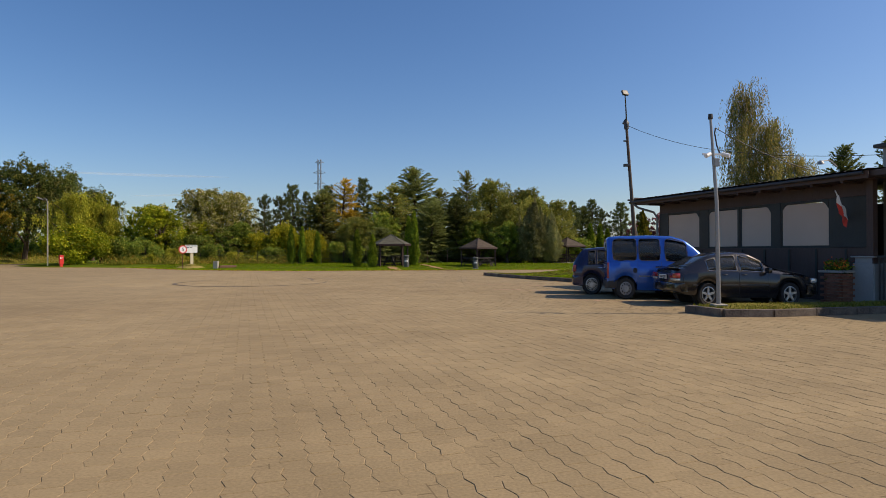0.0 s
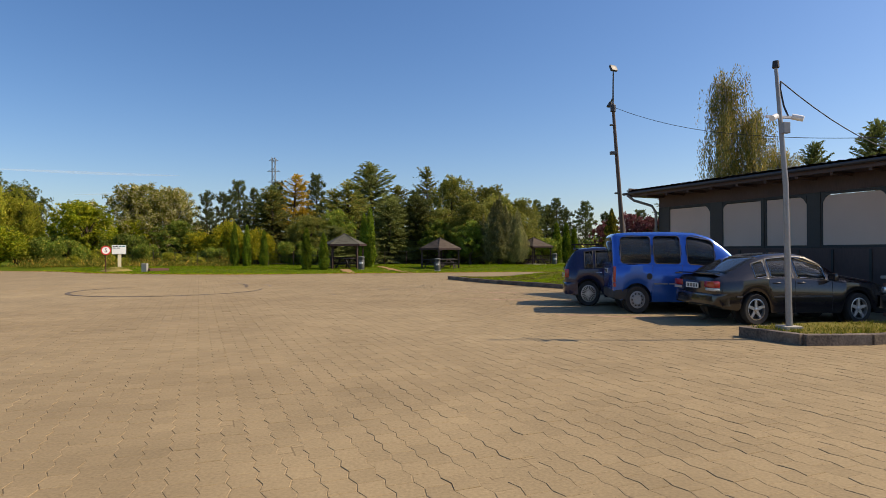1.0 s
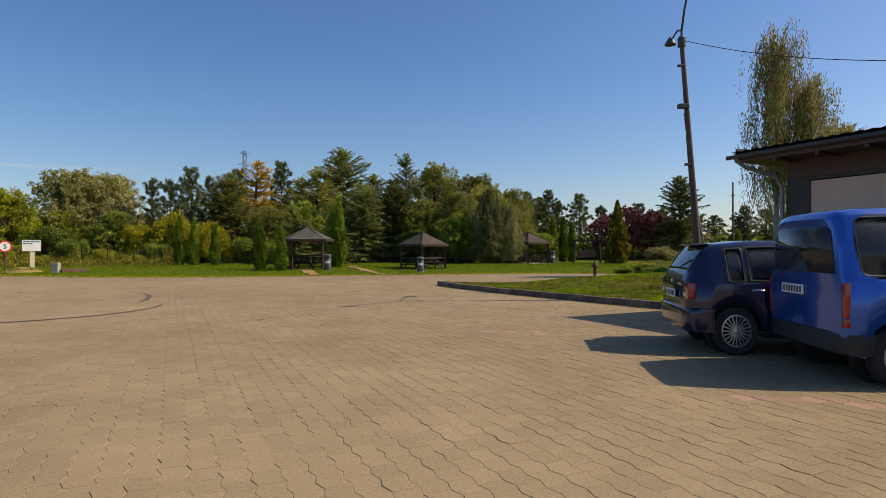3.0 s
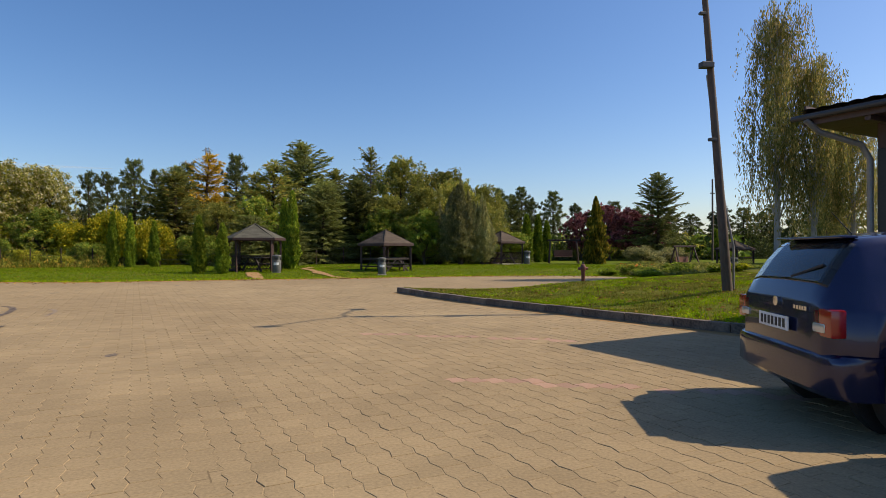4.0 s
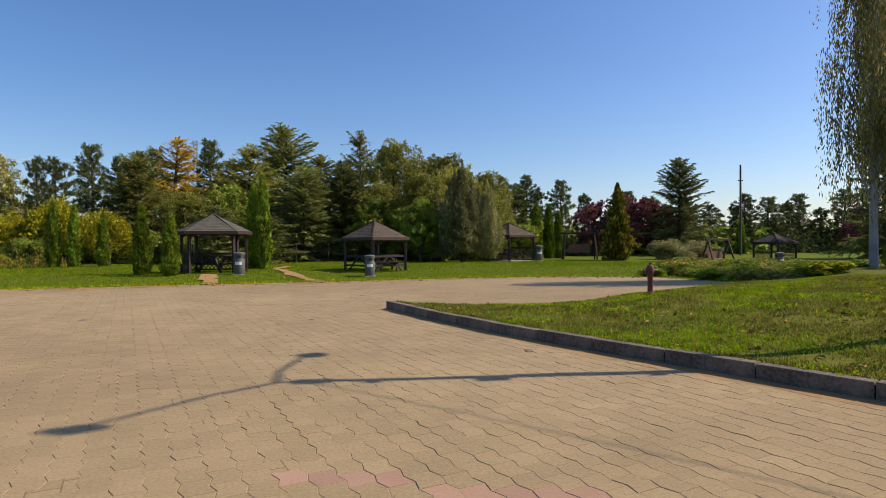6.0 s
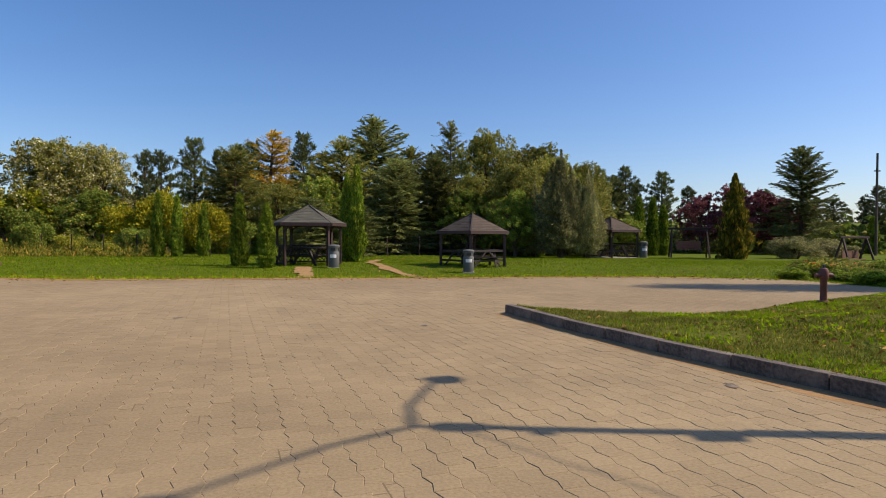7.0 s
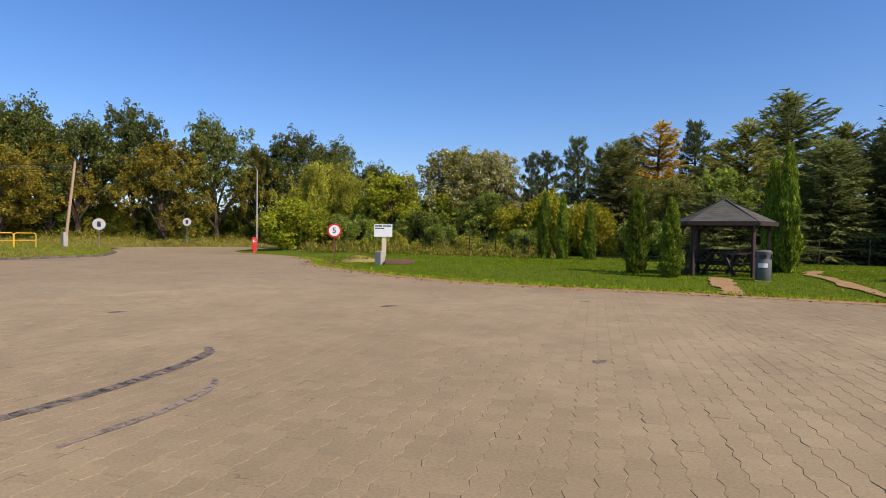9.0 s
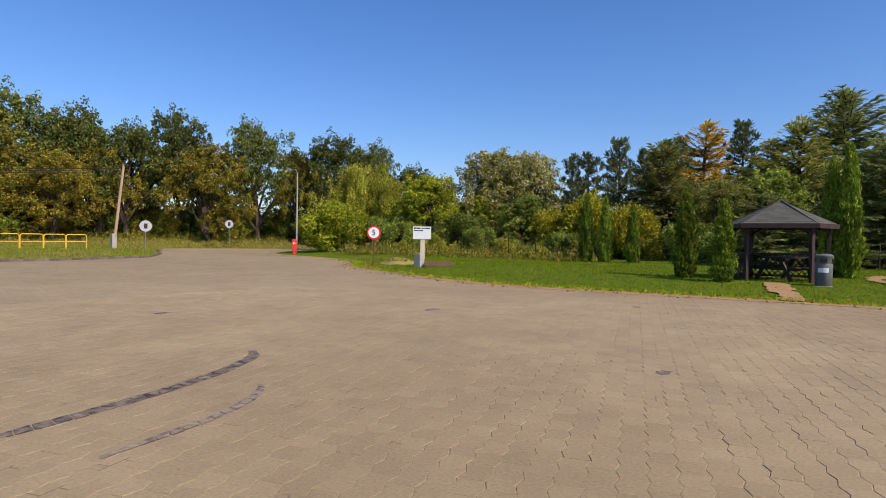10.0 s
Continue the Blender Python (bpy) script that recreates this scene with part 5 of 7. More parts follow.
part("tower", w, "pylonsteel", py)
for z, L in ((34, 2.6), (39, 3.0), (44, 2.2)):
    w = Build()
    for sx in (-1, 1):
        w.beam((0, -0.7, z), (sx * L, 0, z + 0.2), 0.16, 0.16)
        w.beam((0, 0.7, z), (sx * L, 0, z + 0.2), 0.16, 0.16)
        w.beam((0, 0, z + 1.4), (sx * L, 0, z + 0.2), 0.14, 0.14)
    part("crossarm", w, "pylonsteel", py)


# ---- picnic pavilions ----
def gazebo(name, label, corners, eave, apex, m, inset=0.8, closed=(), roof_mat="shingle", group="picnic pavilions"):
    """A timber pavilion with a tented shingle roof over the given eave corners; closed: sides with lattice panels."""
    ob = thing(name, label, "pavilion", m, group)
    n = len(corners)
    top = Vector((0, 0, apex))
    courses = 11
    for k in range(n):
        a, c = Vector((*corners[k], eave)), Vector((*corners[(k + 1) % n], eave))
        nrm = (c - a).cross(top - a).normalized()
        if nrm.z < 0:
            nrm = -nrm
        w = Build()
        w.add([a - nrm * 0.012, c - nrm * 0.012, top - nrm * 0.012], [(0, 1, 2)])
        w.add([a - nrm * 0.04, c - nrm * 0.04, top - nrm * 0.04], [(0, 2, 1)])
        slope = part("roof_slope", w, "darkwood", ob, "grey bitumen shingle slope")
        w = Build()
        for r in range(courses):
            t0, t1 = r / courses, min(1.0, (r + 1.12) / courses)
            p0, p1_, p2_, p3 = a.lerp(top, t0), c.lerp(top, t0), c.lerp(top, t1), a.lerp(top, t1)
            up = nrm * 0.007
            m_ = max(1, int((p1_ - p0).length / 0.33))
            for s in range(m_):
                q0, q1, q2, q3 = p0.lerp(p1_, s / m_), p0.lerp(p1_, (s + 1) / m_), p3.lerp(p2_, (s + 1) / m_), p3.lerp(p2_, s / m_)
                w.add([q0 + up, q1 + up, q2, q3, q0 - nrm * 0.004, q1 - nrm * 0.004], [(0, 1, 2, 3), (4, 5, 1, 0)])
                part("shingle", w, roof_mat, slope)
                w = Build()
        w = Build()
        w.beam(a + Vector((0, 0, -0.03)), top + nrm * 0.02, 0.06, 0.06)
        part("hip_rafter", w, roof_mat, ob)
        w = Build()
        w.beam(a + Vector((0, 0, -0.06)), c + Vector((0, 0, -0.06)), 0.03, 0.15)
        part("fascia", w, "brownwood", ob, "", 0.004)
    posts = [Vector((x * inset, y * inset, 0)) for x, y in corners]
    for k in range(n):
        a, c = posts[k], posts[(k + 1) % n]
        w = Build()
        w.box((a.x, a.y, eave / 2 + 0.05), (0.12, 0.12, eave + 0.1), Matrix.Rotation(math.atan2(a.y, a.x), 4, "Z"))
        part("post", w, "brownwood", ob, "", 0.008)
        w = Build()
        w.beam(a + Vector((0, 0, eave - 0.02)), c + Vector((0, 0, eave - 0.02)), 0.08, 0.14)
        part("tie_beam", w, "brownwood", ob, "", 0.006)
        d = (c - a).normalized()
        for p_, s in ((a, 1), (c, -1)):
            w = Build()
            w.tube([p_ + Vector((0, 0, eave - 0.48)), p_ + d * s * 0.1 + Vector((0, 0, eave - 0.24)), p_ + d * s * 0.38 + Vector((0, 0, eave - 0.1))], 0.035, 6)
            part("brace", w, "brownwood", ob, smooth=True)
        if k in closed:
            for z in (0.16, 0.92):
                w = Build()
                w.beam(a + Vector((0, 0, z)), c + Vector((0, 0, z)), 0.06, 0.07)
                part("rail", w, "brownwood", ob, "", 0.005)
            L = (c - a).length - 0.12
            for s in (1, -1):
                for t in np.arange(-0.76, L, 0.2):
                    x0, x1 = max(0, t), min(L, t + 0.76)
                    if x1 - x0 < 0.08:
                        continue
                    z0, z1 = 0.16 + (x0 - t), 0.16 + (x1 - t)
                    if s < 0:
                        z0, z1 = 1.08 - z0, 1.08 - z1
                    w = Build()
                    w.beam(a + d * (0.06 + x0) + Vector((0, 0, z0)), a + d * (0.06 + x1) + Vector((0, 0, z1)), 0.012, 0.03)
                    part("lattice_slat", w, "brownwood", ob)
    return ob


def picnic_table(m):
    ob = thing("picnic_table", "dark wooden picnic table with two benches under a pavilion", "table", m, "picnic tables")
    for k in range(5):
        w = Build()
        w.box((0, -0.3 + 0.15 * k, 0.74), (1.6, 0.135, 0.045))
        part("table_board", w, "darkwood", ob, "", 0.006)
    for s in (-1, 1):
        for k in range(2):
            w = Build()
            w.box((0, s * (0.68 + 0.15 * k), 0.45), (1.6, 0.135, 0.045))
            part("bench_board", w, "darkwood", ob, "", 0.006)
        w = Build()
        w.box((s * 0.55, 0, 0.40), (0.07, 1.7, 0.09))
        part("bench_bearer", w, "darkwood", ob)
        for q in (-1, 1):
            w = Build()
            w.beam((s * 0.6, q * 0.62, 0.0), (s * 0.6, q * 0.2, 0.72), 0.07, 0.1)
            part("leg", w, "darkwood", ob)
    return ob


def slab(x, y, z, sx, sy, turn, label):
    w = Build()
    w.box((0, 0, 0), (sx, sy, 0.12))
    solid("concrete_slab", w, "concrete", label, "slab", Matrix.Translation((x, y, z)) @ Matrix.Rotation(radians(turn), 4, "Z"), "pavilion slabs", "structure", 0.02)


HEX = [(-1.85, 0.0), (-1.22, -1.35), (1.22, -1.35), (1.85, 0.0), (1.22, 1.35), (-1.22, 1.35)]
SQ = [(-1.42, -1.42), (1.42, -1.42), (1.42, 1.42), (-1.42, 1.42)]
G1 = Matrix.Translation((-4.42, 46.9, 0.10)) @ Matrix.Rotation(radians(6), 4, "Z") @ Matrix.Diagonal((0.84, 0.88, 0.94, 1))
gazebo("pavilion", "hexagonal brown timber pavilion with grey shingle roof", HEX, 1.92, 2.72, G1, 0.84, (0, 2, 3, 4, 5))
slab(-4.42, 46.9, 0.08, 2.75, 2.5, 6, "concrete floor slab under a pavilion")
picnic_table(Matrix.Translation((-4.2, 46.9, 0.14)) @ Matrix.Rotation(radians(60), 4, "Z"))
G2 = Matrix.Translation((2.45, 46.4, 0.04)) @ Matrix.Rotation(radians(38), 4, "Z") @ Matrix.Diagonal((0.9, 0.9, 0.88, 1))
gazebo("pavilion", "square timber picnic pavilion with brownish shingle roof", [(-1.18, -1.18), (1.18, -1.18), (1.18, 1.18), (-1.18, 1.18)], 1.78, 2.62, G2, 0.88, (), "brownshingle")
slab(2.45, 46.4, 0.04, 2.25, 2.25, 38, "concrete floor slab under a picnic shelter")
picnic_table(Matrix.Translation((2.7, 46.3, 0.10)) @ Matrix.Rotation(radians(8), 4, "Z"))
for a, c in (((-1.0, -1.0), (1.0, -1.0)), ((1.0, -1.0), (1.0, 1.0)), ((-1.0, 1.0), (-1.0, -1.0))):
    o = thing("low_rail", "dark timber rail panel with diagonal braces", "rail", G2, "pavilion rails")
    a, c = Vector((*a, 0)), Vector((*c, 0))
    for z in (0.42, 0.86):
        w = Build()
        w.beam(a + Vector((0, 0, z)), c + Vector((0, 0, z)), 0.05, 0.09)
        part("rail", w, "darkwood", o, "", 0.006)
    for t0, t1 in ((0.05, 0.45), (0.95, 0.55)):
        w = Build()
        w.beam(a.lerp(c, t0) + Vector((0, 0, 0.06)), a.lerp(c, t1) + Vector((0, 0, 0.84)), 0.05, 0.07)
        part("diagonal_brace", w, "darkwood", o)
G3 = Matrix.Translation((11.7, 57.6, 0.10)) @ Matrix.Rotation(radians(30), 4, "Z")
gazebo("pavilion", "square timber pavilion half hidden by cypresses", [(-1.25, -1.25), (1.25, -1.25), (1.25, 1.25), (-1.25, 1.25)], 1.75, 2.55, G3, 0.88, (1, 2), "brownshingle")
slab(11.9, 57.6, 0.16, 2.5, 2.5, 30, "concrete floor slab of a far pavilion")
picnic_table(Matrix.Translation((11.9, 57.6, 0.2)) @ Matrix.Rotation(radians(100), 4, "Z"))
G4 = Matrix.Translation((29.4, 55.5, -0.3)) @ Matrix.Rotation(radians(15), 4, "Z")
gazebo("pavilion", "far pavilion with reddish brown shingle roof", [(-1.0, -1.0), (1.0, -1.0), (1.0, 1.0), (-1.0, 1.0)], 1.6, 2.2, G4, 0.88, (0, 2), "brownshingle")


def litter_bin(x, y, z, label, size=1.0):
    ob = thing("litter_bin", label, "waste bin", Matrix.Translation((x, y, z)) @ Matrix.Diagonal((size, size, size, 1)), "litter bins")
    w = Build()
    w.lathe([(0.2, 0.0), (0.225, 0.03), (0.235, 0.66), (0.22, 0.68)], 22)
    part("drum", w, "bin", ob, smooth=True)
    w = Build()
    w.lathe([(0.215, 0.68), (0.215, 0.70), (0.24, 0.86), (0.25, 0.88), (0.25, 0.93), (0.2, 0.97), (0.0, 0.99)], 22)
    part("hood", w, "bin", ob, "grey-green hood with throw-in openings", smooth=True)
    # the hood is closed; black boxes stand for the dark inside its openings
    for k in range(4):
        a = radians(-90 + 90 * k)
        w = Build()
        w.box((0.228 * math.cos(a), 0.228 * math.sin(a), 0.78), (0.03, 0.2, 0.11), Matrix.Rotation(a, 4, "Z"))
        part("opening", w, "black", ob)
    w = Build()
    w.add([(0.242 * math.cos(radians(t)), 0.242 * math.sin(radians(t)), zz) for zz in (0.42, 0.56) for t in range(-125, -54, 10)], [(k, k + 1, k + 9, k + 8) for k in range(7)])
    part("sticker", w, "white", ob, "white paper sticker", smooth=True)
    w = Build()
    w.box((0, 0, -0.03), (0.5, 0.5, 0.07))
    part("foot_slab", w, "concrete", ob, "", 0.01)
    return ob


M["bin"] = surface("grey_green_bin", (0.07, 0.076, 0.07), (0.135, 0.14, 0.13), 3, 60, 0.7, 0.2)
litter_bin(-3.1, 45.2, 0.14, "grey-green round litter bin before the hexagonal pavilion", 0.92)
litter_bin(2.1, 43.6, 0.08, "grey-green round litter bin before a square pavilion", 0.84)
litter_bin(13.5, 57.0, 0.2, "grey-green round litter bin beside the far pavilion")
litter_bin(26.6, 51.6, -0.3, "pale round litter bin on far lawn")

# hydrant
hy = thing("hydrant", "dark red pillar hydrant with two side outlets", "hydrant", Matrix.Translation((8.1, 32.9, 0.14)))
M["hydrantred"] = surface("old_red_paint", (0.1, 0.03, 0.025), (0.2, 0.06, 0.045), 5, 40, 0.6, 0.2)
w = Build()
w.lathe([(0.10, 0.0), (0.10, 0.03), (0.062, 0.04), (0.06, 0.42), (0.08, 0.45), (0.085, 0.58), (0.06, 0.64), (0.02, 0.66)], 16)
part("pillar", w, "hydrantred", hy, smooth=True)
for s in (-1, 1):
    w = Build()
    w.tube([(s * 0.05, 0, 0.52), (s * 0.16, 0, 0.51)], [0.04, 0.045], 10)
    part("outlet_cap", w, "hydrantred", hy, smooth=True)
w = Build()
w.lathe([(0.03, 0.65), (0.03, 0.71), (0.0, 0.72)], 6)
part("spindle", w, "darkmetal", hy)


# ---- signs on the left ----
def disc(w, r, y, n=32, c=(0, 0)):
    return w.lathe([(r, -y), (r, -y + 0.006)], n, "y", (c[0], 0, c[1]))


def face_to(x, y, z, tx, ty):
    return Matrix.Translation((x, y, z)) @ Matrix.Rotation(math.atan2(ty - y, tx - x) + math.pi / 2, 4, "Z")


def letters(text, size, material, parent, x, y, z, name="lettering"):
    cu = bpy.data.curves.new(name, "FONT")
    cu.body, cu.size, cu.align_x, cu.align_y, cu.extrude = text, size, "CENTER", "CENTER", 0.002
    cu.materials.append(M[material])
    ob = new(name, cu)
    ob.matrix_basis = Matrix.Translation((x, y, z)) @ Matrix.Rotation(radians(90), 4, "X")
    dg = bpy.context.evaluated_depsgraph_get()
    me = bpy.data.meshes.new_from_object(ob.evaluated_get(dg))
    bpy.data.objects.remove(ob)
    o2 = new(name, me)
    o2.matrix_basis = Matrix.Translation((x, y, z)) @ Matrix.Rotation(radians(90), 4, "X")
    o2.parent = parent
    return o2


s5 = thing("speed_sign", "round white speed limit sign with red border", "road sign", face_to(-20.0, 44.7, -0.06, -2, 24))
w = Build()
w.tube([(0, 0.03, 0), (0, 0.03, 1.9)], 0.028, 10)
part("post", w, "hydrantred", s5, "rusty red steel post", smooth=True)
part("border", disc(Build(), 0.31, 0.0), "red", s5).location.z = 1.56
part("plate", disc(Build(), 0.238, 0.008), "white", s5).location.z = 1.56
letters("5", 0.36, "black", s5, 0, -0.02, 1.56)

bd = thing("notice_board", "white notice board with printed lines on a pale post", "sign", face_to(-21.8, 50.3, -0.1, -2, 25) @ Matrix.Diagonal((0.87, 0.87, 0.92, 1)))
w = Build()
w.box((0, 0, 1.83), (1.12, 0.03, 0.74))
part("panel", w, "white", bd, "", 0.004)
w = Build()
w.box((0.05, 0.05, 0.78), (0.28, 0.05, 1.6))
M["plank"] = surface("reddish_plank", (0.12, 0.055, 0.035), (0.24, 0.12, 0.08), 4, 40, 0.8, 0.3, stretch=(0.2, 1, 1))
M["palewood"] = surface("pale_wood", (0.55, 0.47, 0.3), (0.68, 0.6, 0.42), 3, 30, 0.8, 0.2)
part("post", w, "palewood", bd, "", 0.008)
M["teal"] = surface("teal_print", (0.02, 0.1, 0.12), (0.04, 0.15, 0.18), 5, 40, 0.6, 0)
for k, (x0, z0, bw, bh, mt) in enumerate(((-0.42, 2.1, 0.16, 0.08, "black"), (-0.2, 2.1, 0.2, 0.08, "black"), (0.06, 2.1, 0.18, 0.08, "teal"), (0.34, 2.1, 0.3, 0.08, "teal"), (-0.36, 1.96, 0.3, 0.07, "teal"), (-0.06, 1.96, 0.22, 0.07, "black"))):
    w = Build()
    w.box((x0, -0.019, z0), (bw, 0.006, bh))
    part("print_bar", w, mt, bd)

rb = thing("red_box", "bright red box on a post with white arrow mark", "hydrant cabinet", face_to(-33.5, 51.1, 0.12, -2, 26))
w = Build()
w.box((0, 0, 0.55), (0.32, 0.26, 0.8))
part("cabinet", w, "red", rb, "", 0.03)
w = Build()
w.box((0, 0, 0.1), (0.2, 0.2, 0.3))
part("foot", w, "red", rb)
w = Build()
w.beam((-0.12, -0.136, 0.7), (0.12, -0.136, 0.7), 0.008, 0.04)
w.beam((-0.12, -0.136, 0.7), (-0.03, -0.136, 0.79), 0.008, 0.04)
w.beam((-0.12, -0.136, 0.7), (-0.03, -0.136, 0.61), 0.008, 0.04)
part("arrow_mark", w, "white", rb)


def back_sign(x, y, z, h, r, label, front):
    ob = thing("round_sign", label, "road sign", face_to(x, y, z, -2, 26))
    w = Build()
    w.tube([(0, 0.03 if front else -0.03, 0), (0, 0.03 if front else -0.03, h + r)], 0.03, 8)
    part("post", w, "galv", ob, smooth=True)
    pl = part("plate", disc(Build(), r, 0.0), "shaded_white" if front else "galv", ob)
    pl.location.z = h
    if front:
        w = Build()
        w.box((0.0, -0.008, h), (0.22, 0.012, 0.34))
        part("mark", w, "black", ob)
        w = Build()
        w.box((0.12, -0.008, h + 0.06), (0.08, 0.012, 0.1))
        part("mark_patch", w, "yellow", ob)


back_sign(-41.8, 45.2, 0.2, 1.6, 0.38, "round white sign with a dark mark on grey post", True)
back_sign(-50.3, 57.0, 0.3, 2.0, 0.36, "round pale sign with a dark mark beside the road", True)


def yellow_rail(m):
    ob = thing("yellow_barrier", "yellow tubular pedestrian barrier with rounded corners", "barrier", m, "yellow barriers")
    w = Build()
    w.tube([(-0.66, 0, -0.1), (-0.66, 0, 0.82), (-0.62, 0, 0.9), (-0.54, 0, 0.94), (0.54, 0, 0.94), (0.62, 0, 0.9), (0.66, 0, 0.82), (0.66, 0, -0.1)], 0.035, 8)
    part("hoop", w, "yellow", ob, smooth=True)
    w = Build()
    w.tube([(-0.66, 0, 0.48), (0.66, 0, 0.48)], 0.028, 8)
    part("mid_bar", w, "yellow", ob, smooth=True)
    return ob


rail0 = yellow_rail(Matrix.Identity(4))
for k in range(6):
    x, y = -44.3 + 0.28 * k, 41.9 - 1.36 * k
    m = Matrix.Translation((x, y, 0.2)) @ Matrix.Rotation(radians(100), 4, "Z")
    if k:
        copy_thing(rail0, m)
    else:
        rail0.matrix_basis = m

w = Build()
w.box((0, 0, 0.26), (0.34, 0.3, 0.72))
solid("marker_stone", w, "concrete", "short pale concrete marker post on the lawn", "marker post", Matrix.Translation((-17.6, 45.0, 0.0)), bevel=0.02)
box = thing("sandbox", "low brown plank frame lying on the lawn", "frame", face_to(-17.0, 45.6, 0.12, -2, 25))
for (cx, cy, sx, sy) in ((0, -0.4, 1.2, 0.05), (0, 0.4, 1.2, 0.05), (-0.575, 0, 0.05, 0.75), (0.575, 0, 0.05, 0.75)):
    w = Build()
    w.box((cx, cy, 0.07), (sx, sy, 0.16))
    part("plank", w, "plank", box, "", 0.006)
M["strawsoil"] = surface("strawy_soil", (0.2, 0.17, 0.04), (0.42, 0.33, 0.11), 2, 30, 0.95, 0.6, dist=0.03)
mound = Build()
mv = [(0, 0, 0.2)] + [(r * math.cos(a) * (1 + 0.12 * math.sin(3 * a)), r * math.sin(a) * 0.7, h + 0.02 * math.sin(5 * a)) for r, h in ((0.5, 0.16), (1.0, 0.07), (1.5, -0.05)) for a in ang[::4]]
mound.add(mv, [(0, 1 + k, 1 + (k + 1) % 12) for k in range(12)] + [(1 + 12 * i + k, 13 + 12 * i + k, 13 + 12 * i + (k + 1) % 12, 1 + 12 * i + (k + 1) % 12) for i in range(2) for k in range(12)])
solid("sand_mound", mound, "strawsoil", "small heap of sandy soil with dry yellow weeds", "sand heap", Matrix.Translation((-20.4, 46.8, 0.1)) @ Matrix.Diagonal((0.75, 0.75, 1.3, 1)), smooth=True)

# garden swings and wire fence
def swing(m, label):
    ob = thing("garden_swing", label, "swing", m, "garden swings")
    for s in (-1, 1):
        for q in (-1, 1):
            w = Build()
            w.beam((s * 1.1, q * 0.55, 0), (s * 1.0, 0, 1.75), 0.09, 0.09)
            part("leg", w, "brownwood", ob)
    w = Build()
    w.beam((-1.25, 0, 1.78), (1.25, 0, 1.78), 0.1, 0.12)
    part("top_beam", w, "brownwood", ob, "", 0.01)
    w = Build()
    w.box((0, 0, 0.5), (1.4, 0.45, 0.05))
    part("seat", w, "plank", ob, "reddish brown seat boards", 0.01)
    w = Build()
    w.box((0, 0.24, 0.78), (1.4, 0.05, 0.45))
    part("backrest", w, "plank", ob, "reddish brown backrest", 0.01)
    for s in (-1, 1):
        w = Build()
        w.tube([(s * 0.66, 0, 0.52), (s * 0.66, 0, 1.74)], 0.012, 5)
        part("chain", w, "darkmetal", ob)


swing(Matrix.Translation((16.7, 58.0, 0.2)) @ Matrix.Rotation(radians(-15), 4, "Z"), "brown wooden garden swing among thujas")
swing(Matrix.Translation((25.2, 55.4, -0.3)) @ Matrix.Rotation(radians(20), 4, "Z"), "brown wooden garden swing on the far lawn")
fence = thing("wire_fence", "old wire mesh fence with brown posts behind the lawn", "fence")
fx = np.linspace(-26, 12, 20)
for k, x in enumerate(fx):
    y = 59.6 + 2.2 * math.sin(0.12 * x) - 1.7 * float(smoothstep(8, 14, -x))
    w = Build()
    w.tube([(x, y, 0.1), (x, y, 1.45)], 0.035, 6)
    part("post", w, "brownwood", fence)
for z in (0.35, 0.65, 0.95, 1.35):
    w = Build()
    w.tube([(x, 59.6 + 2.2 * math.sin(0.12 * x) - 1.7 * float(smoothstep(8, 14, -x)), z + 0.02) for x in fx], 0.008, 4)
    part("wire", w, "darkmetal", fence)


# ---- parked cars ----
def paint(name, a, b, metal=0.3):
    m, n, l, p = node_mat(name)
    noi = n.new("ShaderNodeTexNoise")
    noi.inputs["Scale"].default_value = 6.0
    noi.inputs["Detail"].default_value = 5
    tc = n.new("ShaderNodeTexCoord")
    l.new(tc.outputs["Object"], noi.inputs["Vector"])
    r = ramp(n, [(0.3, a), (0.75, b)])
    l.new(noi.outputs["Fac"], r.inputs[0])
    l.new(r.outputs[0], p.inputs["Base Color"])
    rr = n.new("ShaderNodeMapRange")
    rr.inputs[3].default_value, rr.inputs[4].default_value = 0.2, 0.25
    l.new(noi.outputs["Fac"], rr.inputs[0])
    l.new(rr.outputs[0], p.inputs["Roughness"])
    p.inputs["Metallic"].default_value = metal
    p.inputs["Coat Weight"].default_value, p.inputs["Coat Roughness"].default_value = 0.7, 0.05
    return m


M["blue_paint"] = paint("bright_blue_paint", (0.018, 0.11, 0.46), (0.022, 0.125, 0.5), 0.5)
M["navy_paint"] = paint("dark_blue_paint", (0.014, 0.016, 0.055), (0.017, 0.02, 0.065), 0.4)
M["black_paint"] = paint("black_paint", (0.009, 0.008, 0.011), (0.012, 0.011, 0.014), 0.0)
M["tyre"] = surface("tyre_rubber", (0.016, 0.016, 0.016), (0.035, 0.033, 0.03), 6, 50, 0.85, 0.2)
M["alloy"] = surface("alloy_rim", (0.45, 0.45, 0.45), (0.6, 0.6, 0.6), 5, 50, 0.35, 0.05, metal=0.8)
M["steel_rim"] = surface("grey_steel_rim", (0.26, 0.27, 0.28), (0.38, 0.39, 0.4), 5, 50, 0.45, 0.05, metal=0.5)
M["chrome"] = surface("chrome_trim", (0.6, 0.6, 0.6), (0.7, 0.7, 0.7), 5, 50, 0.15, 0, metal=1.0)
M["seat"] = surface("grey_seat_cloth", (0.05, 0.05, 0.055), (0.1, 0.1, 0.105), 8, 90, 0.9, 0.2)
M["tail_red"], _n, _l, _p = node_mat("red_tail_lens")
_p.inputs["Base Color"].default_value, _p.inputs["Roughness"].default_value, _p.inputs["Coat Weight"].default_value = (0.35, 0.012, 0.012, 1), 0.2, 1.0
M["clear_lens"], _n, _l, _p = node_mat("clear_lamp_lens")
